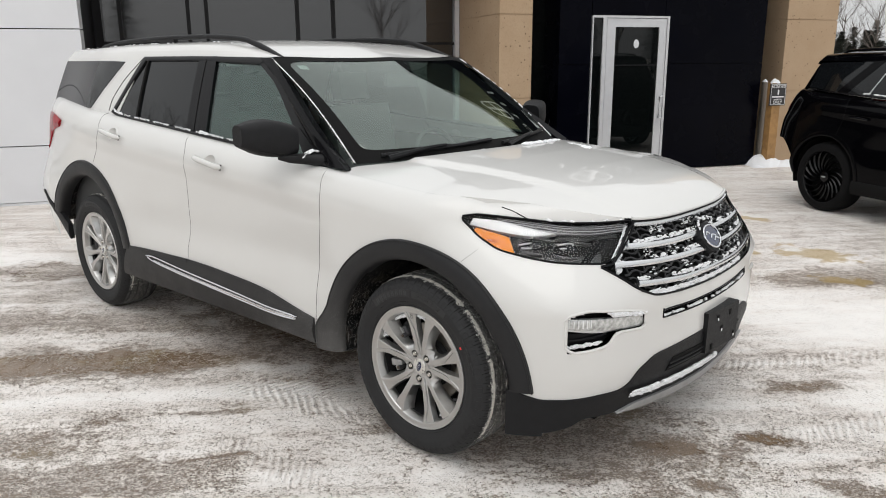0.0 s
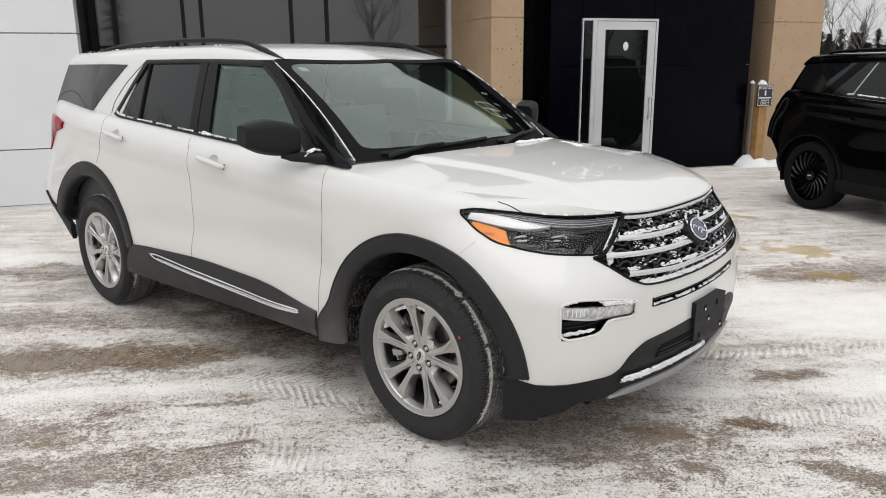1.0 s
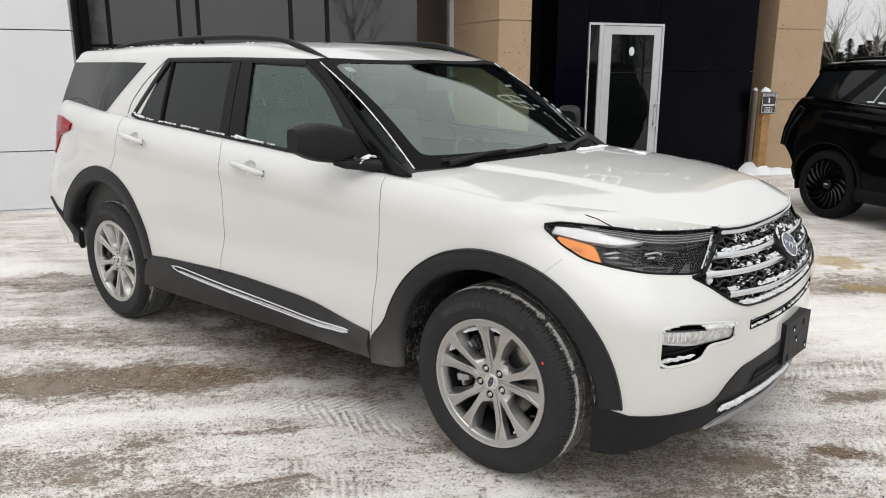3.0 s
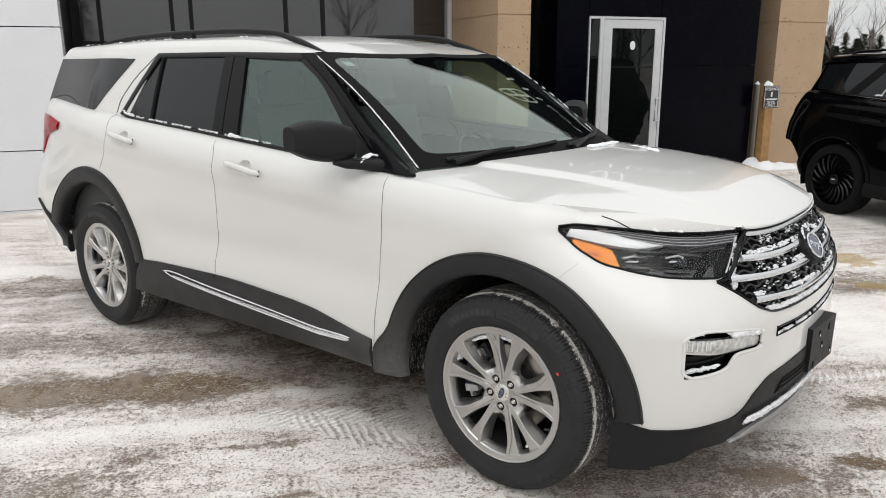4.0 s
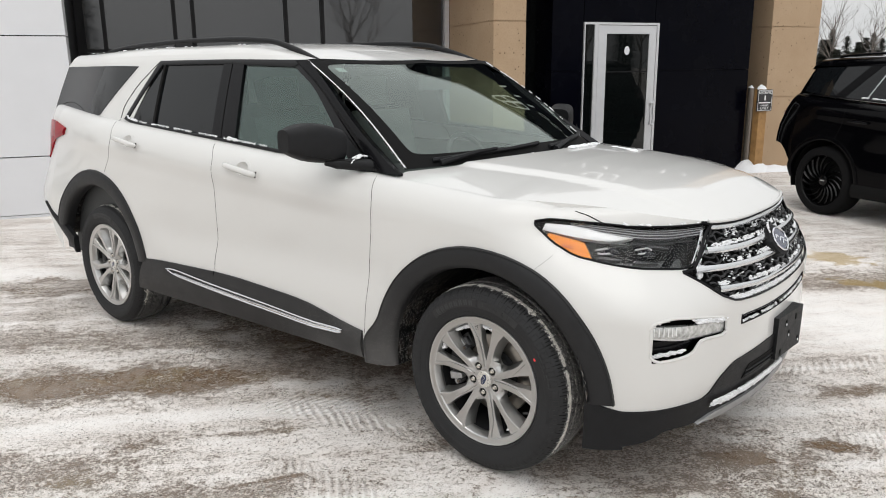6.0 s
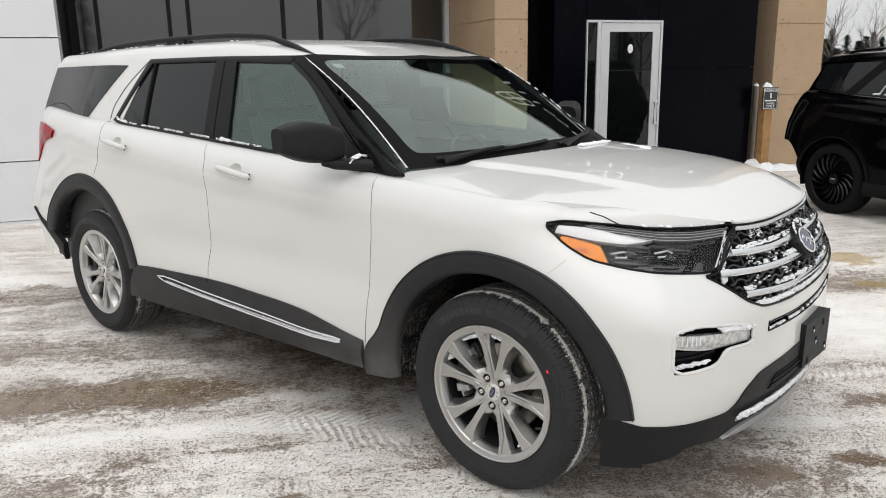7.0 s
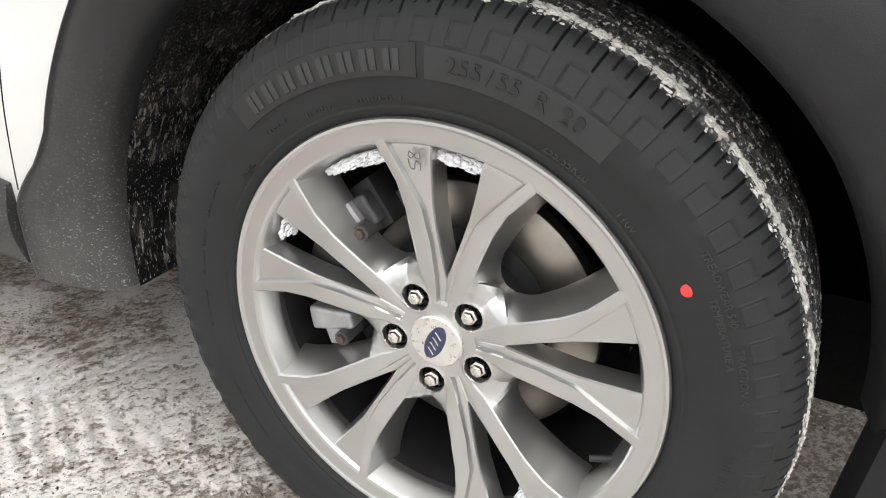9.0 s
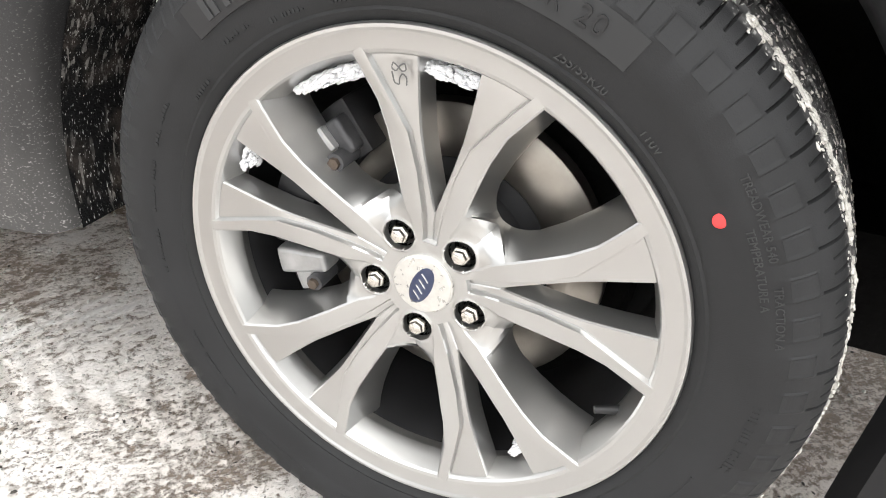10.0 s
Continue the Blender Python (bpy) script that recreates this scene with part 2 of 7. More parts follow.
def poly(points, n):
    """n points evenly along a broken line, its corners softened."""
    p = np.array(points, float)
    if len(p) > 2:
        q = [p[0]]
        for a, b, c in zip(p, p[1:], p[2:]):
            q += [b + (a - b) * 0.18, b * 0.7 + (a + c) * 0.15 * 0.5 + b * 0.15, b + (c - b) * 0.18]
        p = np.array(q + [p[-1]])
    d = np.concatenate([[0], np.cumsum(np.linalg.norm(np.diff(p, axis=0), axis=1))])
    s = np.linspace(0, d[-1], n)
    return np.stack([np.interp(s, d, p[:, i]) for i in range(p.shape[1])], 1)


def tube(points, radius, sides=8, bm=None, closed=False):
    """A round bar along points; radius may be a list."""
    pts = [Vector(p) for p in points]
    rows = []
    for i, p in enumerate(pts):
        a = pts[i - 1] if (i or closed) else p
        b = pts[(i + 1) % len(pts)] if (i + 1 < len(pts) or closed) else p
        d = (b - a).normalized()
        side = d.cross(Vector((0, 0, 1)))
        if side.length < 0.05:
            side = d.cross(Vector((0, 1, 0)))
        side.normalize()
        up = side.cross(d)
        r = radius[i] if isinstance(radius, (list, tuple)) else radius
        rows.append([p + (side * math.cos(t) + up * math.sin(t)) * r for t in (2 * math.pi * k / sides for k in range(sides))])
    if closed:
        rows.append(rows[0])
    bm = grid(rows, bm, wrap=True)
    if not closed:
        bmesh.ops.holes_fill(bm, edges=[e for e in bm.edges if e.is_boundary])
    else:
        bmesh.ops.remove_doubles(bm, verts=bm.verts, dist=1e-6)
    bmesh.ops.recalc_face_normals(bm, faces=bm.faces)
    return bm


def lathe(profile, n=64, axis="y"):
    """A turned body: profile of (radius, along) pairs round the y axis."""
    rows = [[(r * math.cos(2 * math.pi * k / n), a, r * math.sin(2 * math.pi * k / n)) for k in range(n)] for r, a in profile]
    bm = grid(rows, wrap=True)
    bmesh.ops.recalc_face_normals(bm, faces=bm.faces)
    return bm


def smooth01(a, b, x):
    k = min(max((x - a) / (b - a), 0), 1)
    return k * k * (3 - 2 * k)


def mirror_of(ob, parent=None):
    """The other side of a part of a vehicle, mirrored in y."""
    me = ob.data.copy()
    me.transform(Matrix.Diagonal((1, -1, 1, 1)))
    me.flip_normals()
    o = new(ob.name.split(".")[0], me)
    o.parent = parent or ob.parent
    if ob.get("label"):
        tagged(o, ob["label"])
    return o

def word(text, size, extrude=0.0006, shear=0.0):
    """A mesh of built-in font letters, centred, facing +z."""
    cu = bpy.data.curves.new("word", "FONT")
    cu.body, cu.size, cu.extrude, cu.align_x, cu.align_y, cu.resolution_u = text, size, extrude, "CENTER", "CENTER", 3
    o = bpy.data.objects.new("word", cu)
    me = bpy.data.meshes.new_from_object(o)
    bpy.data.objects.remove(o)
    bpy.data.curves.remove(cu)
    bm = bmesh.new()
    bm.from_mesh(me)
    bpy.data.meshes.remove(me)
    return bm


# ---------------------------------------------------------------- vehicle shell


class Shell:
    """The skin of a car: x forward from the front axle, y half widths, z up."""

    def __init__(self, base=3.025, belt=(1.125, 0.069), roof=1.768, nose=0.855, tail=-4.19, wide=0.985):
        self.base, self.b0, self.bs, self.roof, self.nose, self.tail, self.wide = base, belt[0], belt[1], roof, nose, tail, wide

    def belt(self, x):
        return self.b0 - self.bs * x if x < 0 else self.b0 - 0.115 * (x / 0.8) ** 2

    def width(self, x, z):
        w = self.wide
        d = self.belt(min(x, 0.75)) - z
        if d < 0.15:
            w -= 0.10 * (1 - math.sqrt(max(0, 1 - (1 - max(d, 0) / 0.15) ** 2)))
        w -= 0.10 * max(0, 0.62 - z) ** 2
        w += 0.022 * smooth01(0, 1, (-0.9 - x) / 1.6) * (1 - smooth01(1.0, 1.3, z))
        w -= 0.13 * smooth01(0, 1, (-2.95 - x) / 1.25) * smooth01(0.72, 1.15, z)
        w -= 0.018 * math.exp(-((z - 0.72) / 0.11) ** 2) * smooth01(-2.6, -2.2, x) * (1 - smooth01(-0.75, -0.4, x))
        tuck = (smooth01(0.14, 0.24, d) - smooth01(0.30, 0.55, d)) * (1 - smooth01(-0.9, -0.4, x)) * smooth01(-3.7, -3.0, x)
        w -= 0.013 * tuck
        return w

    def front(self, u, z):
        """How far forward the nose reaches, as a share, at u of the half width."""
        k = smooth01(0.72, 1.04, z)
        c, q = 0.20 + 0.33 * k, 11 - 8.3 * k
        back = 0.103 * max(0.0, 1 - (u / 0.45) ** 2) * smooth01(0.80, 1.04, z)
        return (1 - c * u * u) * math.sqrt(max(0.0, 1 - u ** q)) * (1 - back)

    def reach(self, z):
        x = self.nose - 0.03 * smooth01(0.72, 1.05, z) - 0.05 * (1 - smooth01(0.25, 0.5, z))
        return x

    def wu(self, u, z):
        return self.width(0.4 * min(1.0, (1 - u) / 0.1), z)

    def side_y(self, x, z):
        """Half width at x and z."""
        if x <= 0:
            if x < self.tail + 0.5:
                k = min(1.0, (self.tail + 0.5 - x) / 0.5)
                return self.width(x, z) * max(0.0, 1 - k ** 4) ** 0.30 * (1 - 0.06 * k)
            return self.width(x, z)
        lo, hi, f = 0.0, 1.0, x / self.reach(z)
        for _ in range(26):
            mid = (lo + hi) / 2
            lo, hi = (mid, hi) if self.front(mid, z) > f else (lo, mid)
        return self.wu(lo, z) * lo

    def front_x(self, y, z):
        u = min(1.0, abs(y) / self.wide)
        for _ in range(6):
            u = min(1.0, abs(y) / self.wu(u, z))
        return self.reach(z) * self.front(u, z)

    def upper_y(self, x, z):
        """Half width of the glasshouse."""
        d = z - self.belt(x)
        return self.wide - 0.10 - 0.30 * d - 0.14 * d * d - 0.14 * smooth01(0, 1, (-2.95 - x) / 1.25)

    def deck_z(self, x):
        """Height of the hood along its middle."""
        return self.b0 + float(np.interp(x, (-0.6, -0.3, 0.0, 0.3, 0.5, 0.65, 0.75, 0.83), (0.098, 0.092, 0.071, 0.038, 0.006, -0.028, -0.062, -0.105)))

    def roof_z(self, x, y):
        k = min(1.0, abs(y) / 0.74)
        front = 1 - (1 - min(1.0, max(0.0, (-1.12 - 0.1 * k - x) / 0.80))) ** 2.2
        c = self.roof - 0.110 * (1 - front) - 0.022 * smooth01(0, 1, (-2.6 - x) / 1.4)
        return c - (0.014 * k * k + 0.082 * k ** 18) * front


def on_side(sh, off=0.0):
    """Maps (x, z) on a shell's right side, off metres proud."""
    def f(a, b, o=0.0):
        e = 0.004
        p = Vector((a, -sh.side_y(a, b), b))
        t1 = Vector((a + e, -sh.side_y(a + e, b), b)) - Vector((a - e, -sh.side_y(a - e, b), b))
        t2 = Vector((a, -sh.side_y(a, b + e), b + e)) - Vector((a, -sh.side_y(a, b - e), b - e))
        return p + t1.cross(t2).normalized() * (off + o)
    return f


def on_upper(sh, off=0.0):
    def f(a, b, o=0.0):
        e = 0.004
        p = Vector((a, -sh.upper_y(a, b), b))
        t1 = Vector((a + e, -sh.upper_y(a + e, b), b)) - Vector((a - e, -sh.upper_y(a - e, b), b))
        t2 = Vector((a, -sh.upper_y(a, b + e), b + e)) - Vector((a, -sh.upper_y(a, b - e), b - e))
        return p + t1.cross(t2).normalized() * (off + o)
    return f


def on_front(sh, off=0.0):
    """Maps (y, z) on a shell's nose."""
    def f(a, b, o=0.0):
        e = 0.004
        g = lambda y, z: Vector((sh.front_x(y, z), y, z))
        return g(a, b) + (g(a + e, b) - g(a - e, b)).cross(g(a, b + e) - g(a, b - e)).normalized() * (off + o)
    return f


def ribbon(place, low, high, n=30, m=6, thick=0.006, crown=0.0):
    """A plate between two lines of a mapped surface, with a rim and a back."""
    A, B = poly(low, n), poly(high, n)
    front, back = [], []
    for a, b in zip(A, B):
        r, s = [], []
        for k in range(m + 1):
            q = a + (b - a) * k / m
            bulge = crown * math.sin(math.pi * k / m)
            r.append(place(q[0], q[1], bulge))
            s.append(place(q[0], q[1], -thick))
        front.append(r)
        back.append(s)
    rows = [f + b[::-1] for f, b in zip(front, back)]
    bm = grid(rows, wrap=True)
    bmesh.ops.holes_fill(bm, edges=[e for e in bm.edges if e.is_boundary])
    bmesh.ops.recalc_face_normals(bm, faces=bm.faces)
    return bm


def within(a, b, outline):
    """Whether (a, b) lies inside a closed outline."""
    inside = False
    for (x0, y0), (x1, y1) in zip(outline, outline[1:] + outline[:1]):
        if (y0 > b) != (y1 > b) and a < (x1 - x0) * (b - y0) / (y1 - y0) + x0:
            inside = not inside
    return inside


def build_body(sh, car, paint, cuts, low=0.33, wells=((0.0, 0.388, 0.50), (-3.06, 0.42, 0.535)), side_holes=(), front_holes=()):
    """The painted panels: cuts are (name, from x, to x) stretches of the side, then nose, hood and roof."""
    def column(x):
        zt = sh.belt(x)
        lo = low + 0.42 * smooth01(0, 1, (sh.tail + 0.72 - x) / 0.45)
        zs = [lo + (zt - lo) * (1 - (1 - v) ** 1.5) for v in np.linspace(0, 1, 72)]
        return [(x, -sh.side_y(x, z), z) for z in zs]

    def nose_column(u):
        zt = sh.belt(sh.reach(1.04) * sh.front(u, 1.04))
        zs = [low + (zt - low) * (1 - (1 - v) ** 1.7) for v in np.linspace(0, 1, 96)]
        return [(sh.reach(z) * sh.front(u, z), -sh.wu(u, z) * u, z) for z in zs]

    def open_wells(bm):
        gone = []
        for f in bm.faces:
            p = f.calc_center_median()
            if any((p.x - x) ** 2 + (p.z - z) ** 2 < r * r for x, z, r in wells) or any(within(p.x, p.z, h) for h in side_holes) or (p.x > 0.3 and any(within(p.y, p.z, h) for h in front_holes)):
                gone.append(f)
        bmesh.ops.delete(bm, geom=gone, context="FACES")

    out = []
    for name, x0, x1 in cuts:
        n = max(3, int((x1 - x0) / 0.015))
        xs = np.linspace(x0, x1, n + 1)
        if x0 <= sh.tail + 0.01:
            k = np.linspace(1, 0, 16)
            xs = np.concatenate([sh.tail + 0.5 * (1 - np.sin(k * math.pi / 2)), np.linspace(sh.tail + 0.5, x1, n)[1:]])
        bm = grid([column(x) for x in xs])
        open_wells(bm)
        o = part(name, bm, paint, car)
        out.append(o)
    us = [1 - t * t for t in np.linspace(0, 1, 130)]
    bm = grid([nose_column(u) for u in us])
    open_wells(bm)
    out.append(part("front_bumper", bm, paint, car))
    for o in list(out):
        mirror_of(o)
    # hood, one sheet across
    tip_x = sh.reach(1.04) * sh.front(0, 1.04)
    xs = list(np.linspace(-0.56, 0, 20)) + [sh.reach(1.04) * sh.front(u, 1.04) for u in us[2:-1:3]] + [sh.reach(1.04) * sh.front(0, 1.04) - 0.002]
    rows = []
    for x in xs:
        tip = x > sh.reach(1.04) * sh.front(0, 1.04) - 0.003
        ye = 0.02 if tip else sh.side_y(x, sh.belt(x))
        r = []
        for t in np.linspace(-1, 1, 81):
            s = math.copysign(1 - (1 - abs(t)) ** 1.4, t)
            y = s * ye
            q = max(x, screen_base(y) + 0.015)
            ze = sh.belt(q)
            zc = ze + max(sh.deck_z(q) - ze, 0.004) * min(1.0, max(0.0, tip_x - q) / 0.16) ** 0.5
            z = ze + (zc - ze) * (1 - abs(s) ** 2.3)
            yc = 0.60 - 0.16 * (q + 0.5) / 1.3
            z += 0.012 * (1 - smooth01(yc - 0.012, yc + 0.018, abs(y))) * (1 - smooth01(0.45, 0.72, q))
            r.append((q, y, z))
        rows.append(r)
    # turned-down front lip
    edge = rows[-1]
    rows.append([(p[0] + 0.006, p[1], p[2] - 0.006) for p in edge])
    bm = grid(rows)
    bmesh.ops.remove_doubles(bm, verts=bm.verts, dist=1e-5)
    bmesh.ops.recalc_face_normals(bm, faces=bm.faces)
    part("hood", bm, paint, car)


def screen_base(y):
    """Where the windscreen meets the hood."""
    return -0.55 + 0.30 * (1 - min(1, abs(y) / 0.80) ** 2.2)


def screen_top(y):
    return -1.27 + 0.13 * (1 - min(1, abs(y) / 0.74) ** 2)


def build_roof(sh, car, paint, end=-3.95):
    rows = []
    for i in range(50):
        r = []
        for t in np.linspace(-1, 1, 41):
            s = math.sin(t * math.pi / 2)
            x0 = screen_top(s * 0.74)
            x = x0 + (end + 0.06 * s * s - x0) * i / 49
            ye = sh.upper_y(x, sh.roof - 0.09) - 0.012
            r.append((x, s * ye, sh.roof_z(x, s * 0.72)))
        x = r[0][0]
        zl = sh.roof - 0.105
        r = [(x, -sh.upper_y(x, zl), zl)] + r + [(x, sh.upper_y(x, zl), zl)]
        rows.append(r)
    rows.append([(p[0] - 0.012, p[1] * 0.995, p[2] - 0.035) for p in rows[-1]])
    rows.append([(p[0] + 0.25, p[1] * 0.97, p[2] - 0.01) for p in rows[-1]])
    bm = grid(rows)
    bmesh.ops.recalc_face_normals(bm, faces=bm.faces)
    return part("roof", bm, paint, car)


def screen_point(sh, t, v, off=0.0):
    """A point of the windscreen: t across from -1 to 1, v from base to top."""
    yb, yt = 0.80 * t, 0.735 * t
    b = Vector((screen_base(yb), yb, sh.b0 + 0.055 + 0.025 * (1 - abs(t) ** 2)))
    e = Vector((screen_top(yt) + 0.005, yt, sh.roof_z(screen_top(yt), yt) - 0.004))
    p = b.lerp(e, v)
    p += Vector((0.5, 0, 0.85)) * (0.03 * math.sin(math.pi * v) + off)
    return p


def build_screen(sh, car, material):
    rows = [[screen_point(sh, t, i / 24) for t in np.linspace(-1, 1, 41)] for i in range(25)]
    bm = grid(rows)
    bmesh.ops.recalc_face_normals(bm, faces=bm.faces)
    o = part("windscreen", bm, material, car, "tinted laminated windscreen")
    o.visible_shadow = False
    # dark band baked along the edge of the pane
    rows = []
    for k in range(160):
        a = 2 * math.pi * k / 160
        c, s = math.cos(a), math.sin(a)
        q = max(abs(c), abs(s))
        t, v = c / q, s / q
        f = 1 / (abs(t) ** 14 + abs(v) ** 14) ** (1 / 14)
        ti, vi = t * f * 0.92, v * f * 0.93
        vi = vi + (0.19 if vi < 0 else 0.0) * abs(vi) ** 6 - 0.015
        rows.append([screen_point(sh, t * 0.999 + (ti - t * 0.999) * k, 0.5 + 0.4995 * v + (0.5 * vi - 0.4995 * v) * k, 0.0020) for k in np.linspace(0, 1, 6)])
    rows.append(rows[0])
    bm = grid(rows)
    bmesh.ops.remove_doubles(bm, verts=bm.verts, dist=1e-6)
    part("windscreen_border", bm, GAP, car)
    return o


def edge_line(place, points, radius, n=60, closed=False, sides=6):
    """A bead along a line of a mapped surface."""
    pts = list(points) + ([points[0]] if closed else [])
    q = poly(pts, n)
    p = [place(a, b) for a, b in (q[:-1] if closed else q)]
    return tube(p, radius, sides, closed=closed)


def both(*obs):
    for o in obs:
        mirror_of(o)


ARCH_FORM = ((0.0, -1.6), (0.03, -0.5), (0.08, 0.25), (0.16, 0.75), (0.28, 1.0), (0.55, 1.1), (0.82, 1.02), (0.87, 0.82), (0.905, 0.82), (0.935, 1.08), (0.965, 0.95), (1.0, 0.0))


def arc_band(place, cx, cz, r0, r1, a0, a1, n=70, crown=0.012):
    """A wheel-arch moulding between two radii and two angles, rolled in at the wheel, with a raised rim; r1 may follow the angle."""
    rows = []
    for k in range(n + 1):
        deg = a0 + (a1 - a0) * k / n
        t = radians(deg)
        ro = r1(deg) if callable(r1) else r1
        f = [place(cx + (r0 + (ro - r0) * s) * math.cos(t), cz + (r0 + (ro - r0) * s) * math.sin(t), crown * q) for s, q in ARCH_FORM]
        inner = place(cx + r0 * math.cos(t), cz + r0 * math.sin(t), -0.06)
        outer = place(cx + ro * math.cos(t), cz + ro * math.sin(t), -0.02)
        rows.append([inner] + f + [outer])
    bm = grid(rows, wrap=True)
    bmesh.ops.holes_fill(bm, edges=[e for e in bm.edges if e.is_boundary])
    bmesh.ops.recalc_face_normals(bm, faces=bm.faces)
    return bm


# ---------------------------------------------------------------- ground
def nodes_of(name):
    m = bpy.data.materials.new(name)
    m.use_nodes = True
    t = m.node_tree
    return m, t, t.nodes["Principled BSDF"]


class Net:
    """Short hand for wiring shader nodes."""

    def __init__(self, tree):
        self.t = tree

    def node(self, kind, **put):
        n = self.t.nodes.new(kind)
        for k, v in put.items():
            n.inputs[k.replace("_", " ")].default_value = v
        return n

    def link(self, a, b):
        self.t.links.new(a, b)

    def math(self, op, a, b=None, clamp=False):
        n = self.t.nodes.new("ShaderNodeMath")
        n.operation, n.use_clamp = op, clamp
        for i, v in enumerate((a, b)):
            if v is None:
                continue
            if isinstance(v, (int, float)):
                n.inputs[i].default_value = v
            else:
                self.link(v, n.inputs[i])
        return n.outputs[0]

    def span(self, v, a, b, lo=0.0, hi=1.0, smooth=True):
        n = self.t.nodes.new("ShaderNodeMapRange")
        n.interpolation_type = "SMOOTHSTEP" if smooth else "LINEAR"
        self.link(v, n.inputs["Value"])
        for k, q in (("From Min", a), ("From Max", b), ("To Min", lo), ("To Max", hi)):
            n.inputs[k].default_value = q
        return n.outputs[0]

    def noise(self, vec, scale, detail=6, rough=0.55, distort=0.0):
        n = self.node("ShaderNodeTexNoise", Scale=scale, Detail=detail, Roughness=rough, Distortion=distort)
        self.link(vec, n.inputs["Vector"])
        return n.outputs["Fac"]

    def mapped(self, vec, turn, size):
        n = self.t.nodes.new("ShaderNodeMapping")
        n.vector_type = "TEXTURE"
        n.inputs["Rotation"].default_value = (0, 0, radians(-turn))
        n.inputs["Scale"].default_value = tuple(1 / s for s in size)
        self.link(vec, n.inputs["Vector"])
        return n.outputs[0]

    def mix(self, f, a, b):
        n = self.t.nodes.new("ShaderNodeMix")
        n.data_type = "RGBA"
        if isinstance(f, (int, float)):
            n.inputs["Factor"].default_value = f
        else:
            self.link(f, n.inputs["Factor"])
        for k, v in (("A", a), ("B", b)):
            s = [i for i in n.inputs if i.name == k and i.type == "RGBA"][0]
            if isinstance(v, tuple):
                s.default_value = (*v, 1)
            else:
                self.link(v, s)
        return [o for o in n.outputs if o.type == "RGBA"][0]


# wet or bare patches, the broad ones under the SUV darkened for its shade too: centre x, y, half length, half width,
# turn in degrees, depth of colour
PATCHES = ((-2.10, -1.52, 1.00, 0.21, 47, 1.0), (-1.45, -0.72, 0.70, 0.20, 40, 0.50), (-2.6, -1.05, 0.9, 0.20, 42, 0.45), (-4.25, -0.90, 0.55, 0.24, 35, 1.0), (-1.30, -1.78, 0.10, 0.045, 65, 0.7), (1.09, 0.16, 0.15, 0.06, 20, 0.95),
           (0.81, -0.20, 0.20, 0.07, 30, 0.85), (1.05, -0.38, 0.11, 0.05, 15, 0.7), (0.70, 3.20, 0.8, 0.24, 45, 0.6), (-1.9, -0.08, 1.7, 0.68, 0, 0.85), (0.38, -0.42, 0.72, 0.42, 25, 0.62), (1.04, 0.86, 0.22, 0.06, 52, 0.75),
           (-3.3, -2.6, 0.8, 0.15, 42, 0.6), (1.58, -0.03, 0.24, 0.08, 15, 0.7), (-0.62, -1.60, 0.22, 0.018, 56, 0.7), (-1.09, -2.25, 0.16, 0.020, 48, 0.7), (-1.03, -1.38, 0.22, 0.030, 47, 0.55), (0.55, -0.66, 0.30, 0.10, 20, 0.5), (-0.85, -2.05, 0.75, 0.16, 50, 0.40), (-1.55, -2.25, 0.6, 0.14, 46, 0.45), (-3.2, -1.55, 0.7, 0.16, 44, 0.5))

# smoother, whiter drifts, given the same way
DRIFTS = ((0.95, 2.15, 0.95, 0.55, 20, 1.0), (-1.50, -1.62, 0.8, 0.10, 50, 0.55), (-4.7, -0.95, 1.1, 0.35, 20, 0.8), (1.45, 1.0, 0.4, 0.25, 45, 0.6), (-0.35, -1.62, 0.30, 0.10, 50, 0.4), (-2.9, -2.6, 0.7, 0.2, 50, 0.6), (-0.85, -1.12, 0.5, 0.25, 45, 0.15), (0.85, 0.42, 0.4, 0.14, 30, 0.4), (1.6, 1.9, 0.5, 0.5, 10, 0.7))

# tread marks pressed into the snow: centre x, y, half length, half width, turn, turn of the ribs, pitch
TREADS = ((-0.95, -0.95, 0.50, 0.13, 35, -8, 0.034), (-0.75, -1.00, 0.45, 0.10, 12, 62, 0.040), (-0.35, -1.45, 0.35, 0.11, 5, 48, 0.036), (0.95, 1.25, 0.7, 0.10, 50, 15, 0.040), (1.35, 0.55, 0.6, 0.09, 62, 25, 0.036), (-2.3, -0.62, 0.5, 0.11, 40, -5, 0.036))


def oval(n, sep, cx, cy, rx, ry, turn, rag):
    """How far a place lies from an oval's middle, 1 at its ragged rim."""
    c, s = math.cos(radians(turn)), math.sin(radians(turn))
    dx, dy = n.math("SUBTRACT", sep.outputs["X"], cx), n.math("SUBTRACT", sep.outputs["Y"], cy)
    u = n.math("DIVIDE", n.math("ADD", n.math("MULTIPLY", dx, c), n.math("MULTIPLY", dy, s)), rx)
    v = n.math("DIVIDE", n.math("SUBTRACT", n.math("MULTIPLY", dy, c), n.math("MULTIPLY", dx, s)), ry)
    d = n.math("SQRT", n.math("ADD", n.math("MULTIPLY", u, u), n.math("MULTIPLY", v, v)))
    return n.math("ADD", d, rag)


